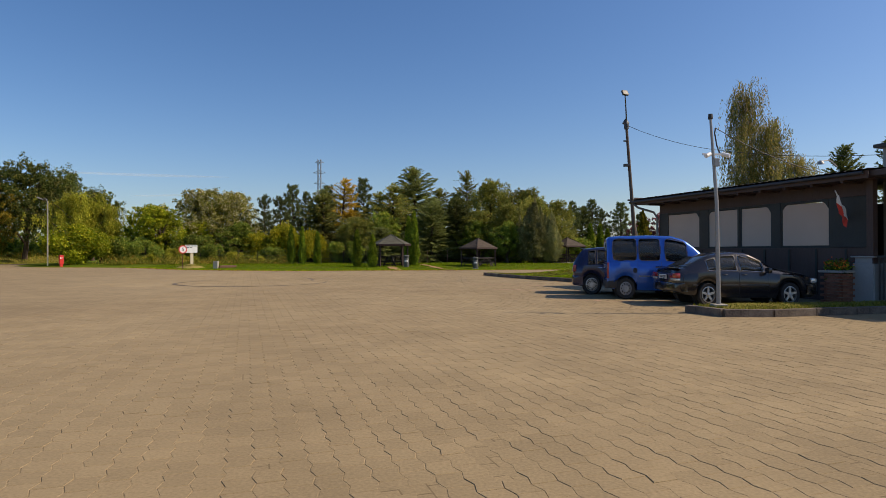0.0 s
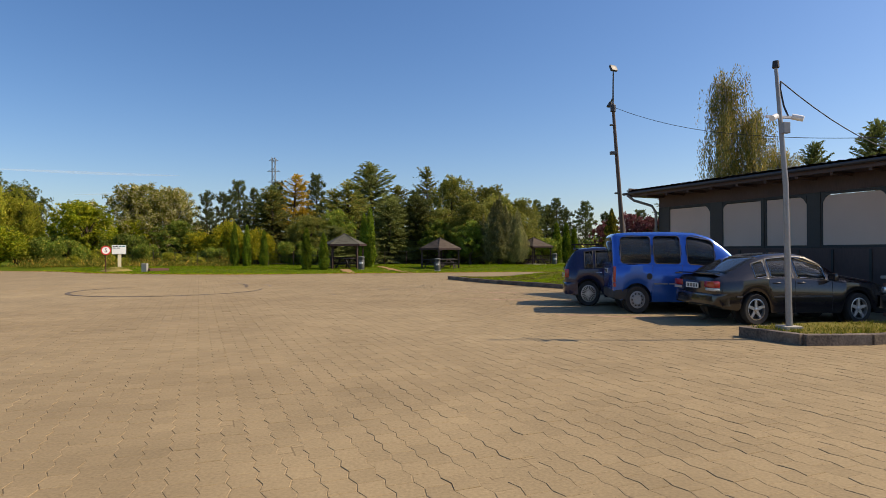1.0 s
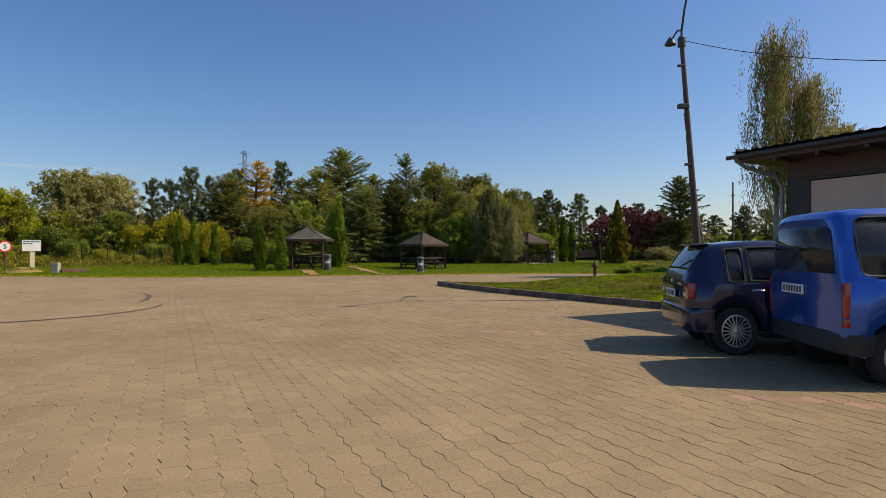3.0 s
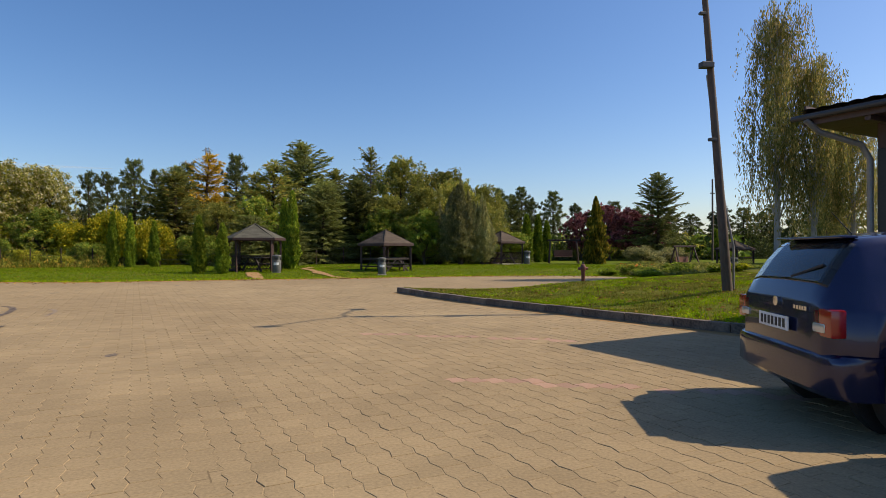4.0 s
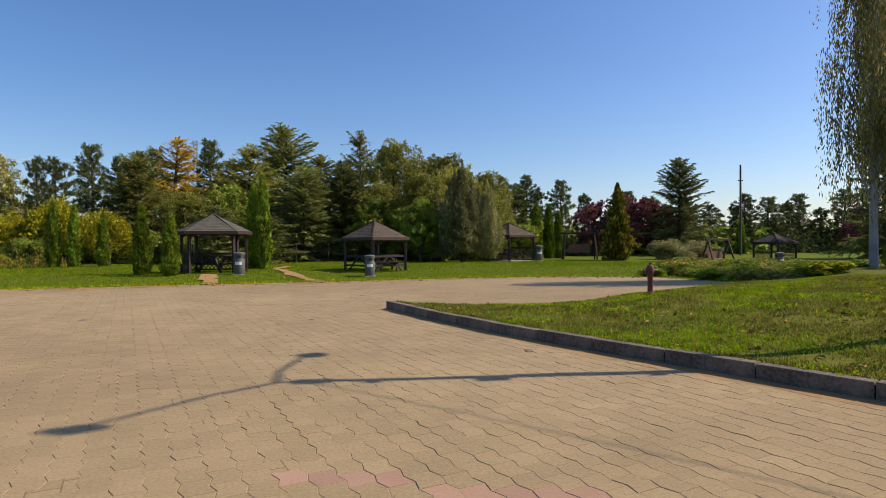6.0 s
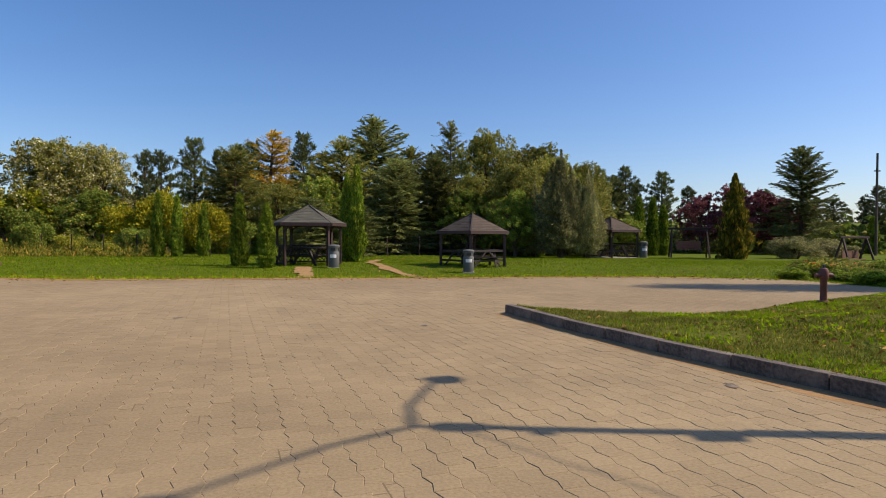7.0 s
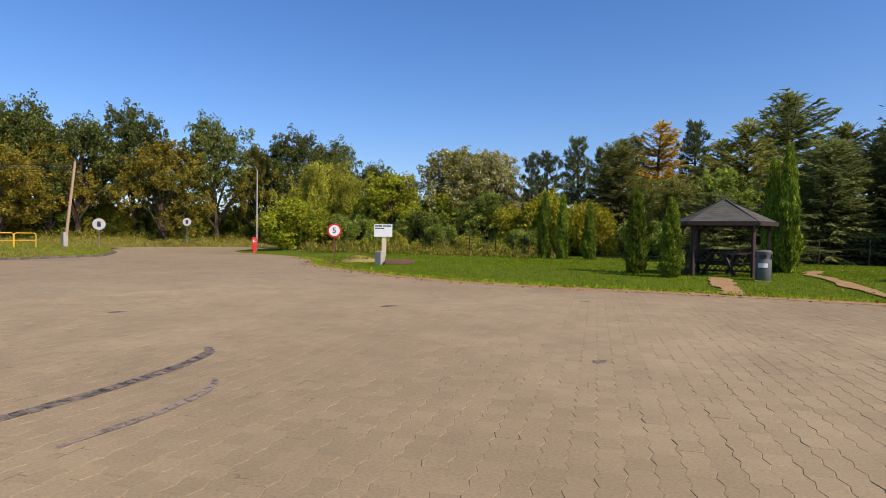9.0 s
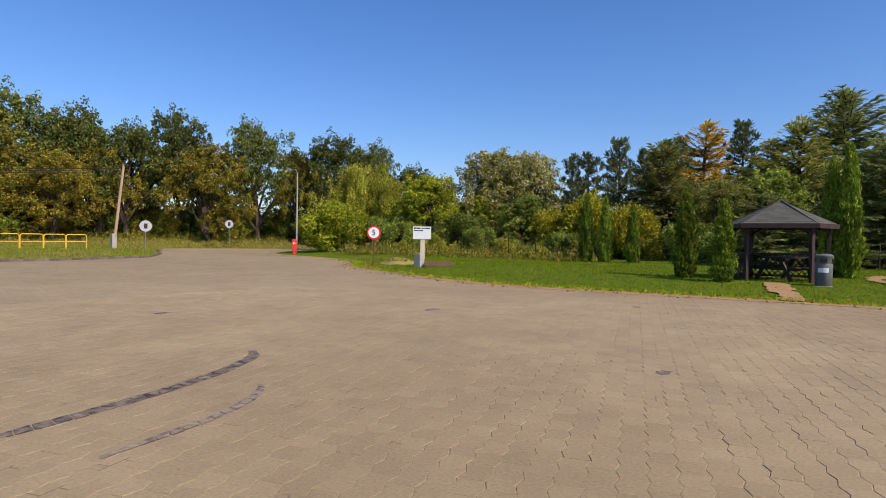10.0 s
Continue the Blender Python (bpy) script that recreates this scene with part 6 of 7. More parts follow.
_p.inputs["Base Color"].default_value, _p.inputs["Roughness"].default_value, _p.inputs["Metallic"].default_value = (0.6, 0.62, 0.62, 1), 0.15, 0.5
M["car_glass"], _n, _l, _p = node_mat("tinted_car_glass")
_p.inputs["Base Color"].default_value = (0.16, 0.175, 0.18, 1)
_p.inputs["Transmission Weight"].default_value, _p.inputs["Roughness"].default_value, _p.inputs["IOR"].default_value = 0.85, 0.02, 1.45


def wheel(parent, x, y, r, width, style, side):
    wh = new("wheel")
    wh.parent = parent
    wh.matrix_basis = Matrix.Translation((x, y, r))
    rim_r = r * (0.68 if style != "steel" else 0.62)
    w = Build()
    h = width / 2
    w.lathe([(rim_r, -h * 0.85), (r * 0.93, -h), (r * 0.99, -h * 0.75), (r, -h * 0.3), (r, h * 0.3), (r * 0.99, h * 0.75), (r * 0.93, h), (rim_r, h * 0.85)], 36, "y", cap=False)
    part("tyre", w, "tyre", wh, smooth=True)
    s = -side
    w = Build()
    o = -s * h * 0.5
    mat = "alloy" if style != "steel" else "steel_rim"
    w.lathe([(rim_r * 1.01, -s * h * 0.86), (rim_r * 0.93, -s * h * 0.9), (rim_r * 0.9, -s * h * 0.55), (rim_r * 0.88, 0)], 32, "y", cap=False)
    if style == "five":
        for k in range(5):
            a = 2 * math.pi * k / 5 + 0.3
            d, t = Vector((math.cos(a), 0, math.sin(a))), Vector((-math.sin(a), 0, math.cos(a)))
            q = [d * rim_r * 0.12 + t * rim_r * 0.17, d * rim_r * 0.92 + t * rim_r * 0.12, d * rim_r * 0.92 - t * rim_r * 0.12, d * rim_r * 0.12 - t * rim_r * 0.17]
            yy = -s * h * 0.72
            w.add([p + Vector((0, yy, 0)) for p in q] + [p + Vector((0, yy + s * 0.035, 0)) for p in q], [(0, 1, 2, 3), (7, 6, 5, 4), (0, 4, 5, 1), (1, 5, 6, 2), (2, 6, 7, 3), (3, 7, 4, 0)])
    elif style == "multi":
        for k in range(20):
            a = 2 * math.pi * k / 20
            d = Vector((math.cos(a), 0, math.sin(a)))
            w.beam(d * rim_r * 0.2 + Vector((0, -s * h * 0.78, 0)), d * rim_r * 0.93 + Vector((0, -s * h * 0.74, 0)), 0.016, 0.016)
    else:
        w.lathe([(rim_r * 0.9, -s * h * 0.5), (rim_r * 0.62, -s * h * 0.62), (rim_r * 0.5, -s * h * 0.8), (rim_r * 0.3, -s * h * 0.72), (rim_r * 0.0, -s * h * 0.74)], 28, "y", cap=False)
        for k in range(8):
            a = 2 * math.pi * k / 8
            w.box((rim_r * 0.74 * math.cos(a), -s * h * 0.6, rim_r * 0.74 * math.sin(a)), (0.03, 0.012, 0.03))
    part("rim", w, mat, wh, smooth=style == "steel")
    # no slots are cut: black boxes paint in the shade inside them
    if style == "steel":
        for k in range(10):
            a = 2 * math.pi * k / 10
            w = Build()
            w.box((rim_r * 0.7 * math.cos(a), -s * h * 0.64, rim_r * 0.7 * math.sin(a)), (rim_r * 0.16, 0.02, rim_r * 0.2), Matrix.Rotation(-a, 4, "Y"))
            part("rim_slot", w, "black", wh)
    w = Build()
    w.lathe([(rim_r * 0.2, -s * h * 0.6), (rim_r * 0.2, -s * h * 0.84), (rim_r * 0.12, -s * h * 0.9), (0, -s * h * 0.9)], 16, "y")
    part("hub_cap", w, mat if style != "steel" else "steel_rim", wh, smooth=True)
    w = Build()
    w.lathe([(rim_r * 0.88, -s * h * 0.2), (0.0, -s * h * 0.2)], 24, "y")
    part("brake_disc", w, "black", wh)


def pane_part(name, build, parent, label):
    """A window pane with a real thickness."""
    ob = part(name, build, "car_glass", parent, label, smooth=True)
    bm = bmesh.new()
    bm.from_mesh(ob.data)
    bmesh.ops.remove_doubles(bm, verts=bm.verts, dist=0.0005)
    bmesh.ops.recalc_face_normals(bm, faces=bm.faces)
    bmesh.ops.solidify(bm, geom=bm.faces[:], thickness=0.004)
    bmesh.ops.recalc_face_normals(bm, faces=bm.faces)
    bm.to_mesh(ob.data)
    bm.free()
    return ob


def car(name, label, m, spec, paint_name):
    """A lofted body: roof, belt and plan lines give each cross-section; the glass is cut from the same sheet."""
    ob = thing(name, label, "car", m, "parked cars")
    x0, x1, wb, R, W = spec["rear"], spec["front"], spec["base"], spec["wheel"], spec["width"] / 2
    cuts = [x0, x1] + [v for g in spec["glass"] for v in g] + [v for v in (*spec["screen"], *spec["rear_screen"]) if v > x0]
    arch = [c + k * R * 1.18 * s for c in (0, wb) for k in (0.02, 0.4, 0.7, 0.9, 0.999) for s in (-1, 1)]
    xs = sorted(set(round(v, 3) for v in list(np.linspace(x0, x1, 40)) + [x0 + e_ for e_ in (0.012, 0.03, 0.06, 0.1, 0.16)] + [x1 - e_ for e_ in (0.012, 0.03, 0.06)] + cuts + arch))
    xs = [v for i, v in enumerate(xs) if i == 0 or v - xs[i - 1] > 0.006 or v in cuts]
    line = lambda key, x: float(np.interp(x, [p[0] for p in spec[key]], [p[1] for p in spec[key]]))
    rings = []
    for x in xs:
        zr, zs, wm = line("roof", x), line("belt", x), W * line("plan", x)
        zs = min(zs, zr - 0.015)
        zb = line("sill", x)
        for c in (0, wb):
            d = abs(x - c)
            if d < R * 1.18:
                zb = max(zb, R * 0.98 + math.sqrt((R * 1.18) ** 2 - d * d))
        gh = zr - zs
        wr = wm * 0.965 - spec["lean"] * gh
        zb = min(zb, zs - 0.12)
        h = zs - zb
        edge = min(0.075, gh * 0.45)
        ring = [(0, zb), (wm * 0.80, zb), (wm * 0.955, zb + 0.03 * min(1, h)), (wm * 0.995, zb + 0.3 * h), (wm, zb + 0.58 * h), (wm * 0.99, zs - 0.05 * min(1, h)), (wm * 0.965, zs),
                (wm * 0.965 * 0.5 + wr * 0.5 + 0.012 * min(1, gh * 3), (zs + zr - edge) / 2), (wr, zr - edge), (wr * 0.93, zr - edge * 0.38), (wr * 0.7, zr - edge * 0.08), (0, zr)]
        rings.append([(x, y, z) for y, z in ring])
    n = len(rings[0])
    body, panes = Build(), {}
    verts = []
    for r in rings:
        verts += [(x, -y, z) for x, y, z in r] + [(x, y, z) for x, y, z in r[::-1][1:-1]]
    per = 2 * n - 2
    for target in (body,):
        target.v, target.count = [tuple(v) for v in verts], len(verts)
    for i in range(len(xs) - 1):
        xm = (xs[i] + xs[i + 1]) / 2
        in_side = any(a < xm < b for a, b in spec["glass"])
        in_scr = spec["screen"][0] < xm < spec["screen"][1] or spec["rear_screen"][0] < xm < spec["rear_screen"][1]
        for k in range(per):
            f_ = (i * per + k, i * per + (k + 1) % per, (i + 1) * per + (k + 1) % per, (i + 1) * per + k)
            kk = k if k < n - 1 else per - 1 - k
            if in_side and kk in (6, 7):
                key = ("side_window", [a < xm < b for a, b in spec["glass"]].index(True), k < n - 1)
                panes.setdefault(key, Build()).add([verts[q] for q in f_], [(0, 1, 2, 3)])
            elif in_scr and kk in (9, 10):
                panes.setdefault(("windscreen" if xm > 1.2 else "rear_window", 0, 0), Build()).add([verts[q] for q in f_], [(0, 1, 2, 3)])
            else:
                body.f.append(f_)
    body.f.append(tuple(range(per - 1, -1, -1)))
    body.f.append(tuple(range((len(xs) - 1) * per, len(xs) * per)))
    part("body", body, paint_name, ob, smooth=True)
    for (pane_name, _i, _s), pane in panes.items():
        pane_part(pane_name, pane, ob, "dark tinted glass")
    def on_side(u, v, s, out):
        """A point of the glasshouse side: u along the car, v from the belt to the roof edge."""
        k = max(0, min(len(xs) - 2, int(np.searchsorted(xs, u)) - 1))
        t = (u - xs[k]) / (xs[k + 1] - xs[k])
        q = [Vector(rings[k][m_]).lerp(Vector(rings[k + 1][m_]), t) for m_ in (6, 7, 8)]
        p = q[0].lerp(q[1], v * 2) if v < 0.5 else q[1].lerp(q[2], v * 2 - 1)
        return (p.x, s * (p.y + out), p.z)

    for a, b in spec["glass"]:
        tall = line("roof", (a + b) / 2) - line("belt", (a + b) / 2)
        mu, mv = spec["inset"], spec["inset"] / tall
        ru = min(spec["corner"], (b - a) * 0.3)
        rv = min(0.4, ru / tall)
        outline = []
        for cx, cz, a0 in ((b - mu - ru, 1 - mv - rv, 0), (a + mu + ru, 1 - mv - rv, 90), (a + mu + ru, mv + rv, 180), (b - mu - ru, mv + rv, 270)):
            outline += [(cx + ru * math.cos(radians(a0 + 15 * k)), cz + rv * math.sin(radians(a0 + 15 * k))) for k in range(7)]
        cu_, cv_ = (a + b) / 2, 0.5
        rim = []
        for u, v in outline:                             # push each point out to the rectangle
            k = min((b + 0.015 - cu_) / max(1e-6, abs(u - cu_)), 0.53 / max(1e-6, abs(v - cv_)))
            rim.append((cu_ + (u - cu_) * k, cv_ + (v - cv_) * k))
        m_ = len(outline)
        for s in (-1, 1):
            w = Build()
            w.add([on_side(u, max(0, min(1, v)), s, 0.004) for u, v in rim] + [on_side(u, v, s, 0.005) for u, v in outline] + [on_side(u, v, s, -0.02) for u, v in outline],
                  [(k, (k + 1) % m_, m_ + (k + 1) % m_, m_ + k) for k in range(m_)] + [(m_ + k, m_ + (k + 1) % m_, 2 * m_ + (k + 1) % m_, 2 * m_ + k) for k in range(m_)])
            fr = part("window_frame", w, spec["frame"] or paint_name, ob, smooth=True)
            w = Build()
            ring_ = [on_side(u, v, s, 0.006) for u, v in outline]
            w.tube(ring_ + ring_[:1], 0.007, 5, cap=False)
            part("window_seal", w, spec["trim"], fr, smooth=True)
    for x in spec["seams"]:
        r = rings[min(range(len(xs)), key=lambda q: abs(xs[q] - x))]
        for s in (-1, 1):
            w = Build()
            w.tube([(p[0], s * (p[1] + 0.001), p[2]) for p in r[2:7]], 0.004, 4)
            part("door_seam", w, "black", ob)
    for s in (-1, 1):
        for a, b in spec["moulding"]:
            w = Build()
            w.beam((a, s * (W * 0.998 + 0.004), spec["mould_z"]), (b, s * (W * 0.998 + 0.004), spec["mould_z"]), 0.018, 0.03)
            part("side_moulding", w, spec["mould_mat"], ob, "", 0.004)
        for x, z in spec["handles"]:
            w = Build()
            w.tube([(x - 0.08, s * (W * 0.99 + 0.012), z), (x, s * (W * 0.99 + 0.035), z + 0.005), (x + 0.08, s * (W * 0.99 + 0.012), z)], 0.014, 6)
            part("door_handle", w, spec["handle_mat"], ob, smooth=True)
        mx, mz = spec["mirror"]
        mir = Build()
        mir.box((mx, s * (W + 0.11), mz), (0.12, 0.2, 0.15))
        part("wing_mirror", mir, spec["mirror_mat"], ob, "", 0.035, True)
        wheel(ob, 0.0, s * (W - 0.10), R, 0.19, spec["rim"], s)
        wheel(ob, wb, s * (W - 0.10), R, 0.19, spec["rim"], s)
        for c in (0, wb):
            w = Build()
            w.lathe([(R * 1.14, -0.06), (R * 1.14, 0.06)], 24, "y", (c, s * (W - 0.34), R))
            part("wheel_well", w, "black", ob)
    fy = W * line("plan", x1) * 0.62
    for s in (-1, 1):
        w = Build()
        w.box((spec["lamp"][0], s * spec["lamp"][1], spec["lamp"][2]), spec["lamp"][3:6])
        part("headlight", w, "clear_lens", ob, "", 0.03, True)
        for (cx, cy, cz, sx, sy, sz, mt) in spec["tail"]:
            w = Build()
            w.box((cx, s * cy, cz), (sx, sy, sz))
            part("tail_light", w, mt, ob, "", 0.018, True)
    for end, (xx, zz, sz, dx) in (("rear_bumper", spec["bumper_r"]), ("front_bumper", spec["bumper_f"])):
        w = Build()
        out = 1 if end == "front_bumper" else -1
        cols = [(xx - out * 0.32, W * 0.97), (xx - out * 0.12, W * 0.985), (xx - out * 0.02, W * 0.955), (xx + out * dx * 0.3, W * 0.86), (xx + out * dx * 0.5, W * 0.62), (xx + out * dx * 0.56, 0)]
        cols += [(u, -v) for u, v in cols[-2::-1]]
        hs = ((-0.5, -0.035), (-0.38, 0), (0.3, 0), (0.44, -0.012), (0.5, -0.05))
        w.add([(u + out * o_, v, zz + sz * h_) for u, v in cols for h_, o_ in hs], [(5 * k + q, 5 * k + 5 + q, 5 * k + 6 + q, 5 * k + 1 + q) for k in range(len(cols) - 1) for q in range(4)])
        part(end, w, spec["bumper_mat"], ob, "", 0, True)
    px_, pz = spec["plate"]
    pl = new("number_plate")
    pl.parent = ob
    w = Build()
    w.box((px_, spec["plate_y"], pz), (0.012, 0.50, 0.11))
    part("plate", w, "white", pl, "", 0.003)
    w = Build()
    for k in range(7):
        w.box((px_ - 0.008, spec["plate_y"] + 0.19 - 0.063 * k, pz), (0.004, 0.034, 0.07))
    part("plate_bars", w, "black", pl)
    for sx, sy in ((spec["seat"][0], 0.36), (spec["seat"][0], -0.36), (spec["seat"][1], 0.36), (spec["seat"][1], -0.36)):
        st_ = new("seat")
        st_.parent = ob
        w = Build()
        w.box((sx, sy, 0.5), (0.5, 0.5, 0.2))
        part("cushion", w, "seat", st_, "", 0.05)
        w = Build()
        w.box((sx - 0.26, sy, 0.84), (0.14, 0.48, 0.6))
        part("backrest", w, "seat", st_, "", 0.05)
        w = Build()
        w.box((sx - 0.3, sy, 1.22), (0.1, 0.26, 0.18))
        part("headrest", w, "seat", st_, "", 0.04)
    return ob


def rear_glass(ob, pts, name="rear_window"):
    pane_part(name, Build().add(pts, [tuple(range(len(pts)))]), ob, "dark rear window")




def park(x, y, heading, half, size, length):
    """Stands a car by the ground point under its near rear wheel."""
    return Matrix.Translation((x, y, -0.002)) @ Matrix.Rotation(radians(heading), 4, "Z") @ Matrix.Diagonal((size * length, size, size, 1)) @ Matrix.Translation((0, half, 0))


VAN = dict(rear=-0.60, front=3.50, base=2.69, wheel=0.305, width=1.72, lean=0.24, inset=0.032, corner=0.09, frame="", trim="black", rim="steel",
           roof=[(-0.6, 1.70), (-0.52, 1.775), (-0.3, 1.80), (0.8, 1.815), (1.5, 1.79), (1.85, 1.70), (2.2, 1.45), (2.55, 1.16), (2.8, 1.08), (3.2, 0.98), (3.42, 0.82), (3.5, 0.66)],
           belt=[(-0.6, 1.08), (1.2, 1.06), (2.4, 0.98), (3.0, 0.92), (3.4, 0.76), (3.5, 0.6)],
           plan=[(-0.6, 0.89), (-0.585, 0.925), (-0.55, 0.958), (-0.48, 0.98), (-0.2, 1.0), (2.6, 1.0), (3.1, 0.96), (3.38, 0.86), (3.5, 0.72)],
           sill=[(-0.6, 0.36), (-0.4, 0.27), (0, 0.24), (3.0, 0.22), (3.5, 0.26)],
           glass=[(-0.44, 0.385), (0.395, 1.12), (1.22, 1.95)], screen=(1.88, 2.56), rear_screen=(-9, -9), seams=(0.39, 1.14, 2.26),
           moulding=[(0.42, 0.75), (0.78, 1.1), (1.14, 1.5)], mould_z=0.66, mould_mat="galv", handles=[(1.02, 0.9), (1.3, 0.9)], handle_mat="black", mirror=(1.98, 1.05), mirror_mat="black",
           lamp=(3.30, 0.62, 0.74, 0.2, 0.26, 0.2), tail=[(-0.56, 0.79, 0.86, 0.08, 0.07, 0.36, "tail_red"), (-0.56, 0.79, 0.63, 0.08, 0.07, 0.09, "tail_red")],
           bumper_r=(-0.57, 0.42, 0.22, 0.14), bumper_f=(3.44, 0.40, 0.28, 0.16), bumper_mat="black", plate=(-0.615, 0.92), plate_y=0.2, seat=(1.65, 0.75))
van = car("van", "bright blue compact passenger van with grey steel wheels", park(4.86, 16.24, -11.5, 0.76, 0.95, 0.85), VAN, "blue_paint")
rear_glass(van, [(-0.606, -0.66, 1.12), (-0.606, 0.66, 1.12), (-0.606, 0.585, 1.56), (-0.606, 0.5, 1.61), (-0.606, -0.5, 1.61), (-0.606, -0.585, 1.56)])
w = Build()
w.lathe([(0.07, -0.868), (0.07, -0.862), (0.0, -0.862)], 16, "y", (0.30, 0, 0.82))
part("fuel_cap", w, "black", van)

HATCH = dict(rear=-0.66, front=3.30, base=2.46, wheel=0.305, width=1.70, lean=0.40, inset=0.02, corner=0.035, frame="black", trim="black", rim="multi",
             roof=[(-0.66, 0.92), (-0.60, 1.05), (-0.42, 1.30), (-0.30, 1.41), (0.2, 1.455), (0.9, 1.47), (1.35, 1.43), (1.75, 1.24), (2.12, 1.0), (2.5, 0.93), (3.0, 0.84), (3.22, 0.72), (3.3, 0.58)],
             belt=[(-0.66, 0.90), (0.5, 0.93), (2.0, 0.88), (2.8, 0.80), (3.2, 0.66), (3.3, 0.52)],
             plan=[(-0.66, 0.74), (-0.64, 0.80), (-0.58, 0.88), (-0.45, 0.945), (-0.1, 1.0), (2.4, 1.0), (2.9, 0.94), (3.18, 0.82), (3.3, 0.66)],
             sill=[(-0.66, 0.34), (-0.45, 0.25), (0, 0.2), (2.8, 0.2), (3.3, 0.24)],
             glass=[(-0.12, 0.14), (0.18, 0.82), (0.90, 1.66)], screen=(1.42, 2.14), rear_screen=(-0.585, -0.33), seams=(0.16, 0.86, 1.86),
             moulding=[(0.2, 1.8)], mould_z=0.30, mould_mat="black", handles=[(0.28, 0.82), (1.05, 0.82)], handle_mat="chrome", mirror=(1.70, 0.95), mirror_mat="navy_paint",
             lamp=(3.10, 0.58, 0.68, 0.22, 0.3, 0.13), tail=[(-0.60, 0.655, 0.80, 0.12, 0.24, 0.2, "tail_red"), (-0.645, 0.62, 0.76, 0.05, 0.16, 0.07, "clear_lens")],
             bumper_r=(-0.62, 0.43, 0.3, 0.16), bumper_f=(3.22, 0.4, 0.28, 0.16), bumper_mat="navy_paint", plate=(-0.70, 0.74), plate_y=0.0, seat=(1.35, 0.45))
hatch = car("hatchback", "dark blue small hatchback with bright multi-spoke wheels", park(4.4, 18.06, -14, 0.75, 0.97, 0.87), HATCH, "navy_paint")
w = Build()
w.box((-0.34, 0, 1.408), (0.15, 0.98, 0.022))
part("roof_spoiler", w, "navy_paint", hatch, "", 0.012, True)
w = Build()
w.tube([(0.0, 0.0, 1.44), (-0.18, 0.0, 1.62)], [0.006, 0.003], 5)
part("aerial", w, "black", hatch)
w = Build()
w.beam((-0.56, -0.05, 1.1), (-0.50, -0.42, 1.2), 0.02, 0.016)
part("rear_wiper", w, "black", hatch)
w = Build()
for k in range(5):
    w.box((-0.672, -0.3 - 0.04 * k, 0.88), (0.006, 0.028, 0.03))
part("model_lettering", w, "chrome", hatch, "small chrome bars of lettering")
w = Build()
w.lathe([(0.04, 0.0), (0.04, 0.006), (0.0, 0.007)], 18, "y")
bdg = part("badge", w, "chrome", hatch)
bdg.matrix_basis = Matrix.Translation((-0.675, 0, 0.9)) @ Matrix.Rotation(radians(90), 4, "Z")

SEDAN = dict(rear=-1.02, front=3.55, base=2.60, wheel=0.31, width=1.71, lean=0.46, inset=0.022, corner=0.05, frame="black", trim="chrome", rim="five",
             roof=[(-1.02, 0.86), (-0.92, 0.97), (-0.72, 1.0), (-0.45, 1.11), (0.05, 1.31), (0.45, 1.40), (0.95, 1.43), (1.35, 1.405), (1.72, 1.25), (2.12, 1.02), (2.5, 0.95), (3.0, 0.87), (3.4, 0.76), (3.5, 0.68), (3.55, 0.58)],
             belt=[(-1.02, 0.84), (0.2, 0.93), (1.2, 0.91), (2.1, 0.86), (3.0, 0.79), (3.45, 0.66), (3.55, 0.52)],
             plan=[(-1.02, 0.78), (-1.0, 0.84), (-0.94, 0.90), (-0.8, 0.945), (-0.5, 0.98), (0, 1.0), (2.6, 1.0), (3.1, 0.95), (3.42, 0.86), (3.55, 0.72)],
             sill=[(-1.02, 0.40), (-0.7, 0.30), (0, 0.22), (3.0, 0.2), (3.55, 0.24)],
             glass=[(-0.02, 0.30), (0.36, 0.94), (1.02, 1.78)], screen=(1.38, 2.14), rear_screen=(-0.66, 0.22), seams=(0.33, 0.98, 1.94),
             moulding=[(-0.5, -0.36), (0.42, 0.96), (1.0, 1.9)], mould_z=0.56, mould_mat="darkmetal", handles=[(0.5, 0.83), (1.12, 0.83)], handle_mat="black_paint", mirror=(1.82, 0.94), mirror_mat="black_paint",
             lamp=(3.40, 0.60, 0.66, 0.18, 0.36, 0.13), tail=[(-0.95, 0.62, 0.80, 0.16, 0.36, 0.13, "tail_red"), (-0.95, 0.64, 0.70, 0.16, 0.32, 0.06, "clear_lens")],
             bumper_r=(-0.98, 0.50, 0.24, 0.18), bumper_f=(3.47, 0.44, 0.26, 0.18), bumper_mat="black_paint", plate=(-1.05, 0.76), plate_y=0.0, seat=(1.4, 0.5))
sedan = car("sedan", "black older fastback saloon with five-spoke alloy wheels", park(6.12, 14.12, 1.6, 0.755, 0.89, 0.83), SEDAN, "black_paint")
w = Build()
w.box((-0.88, 0, 1.01), (0.2, 1.36, 0.03))
part("boot_spoiler", w, "black_paint", sedan, "", 0.012, True)


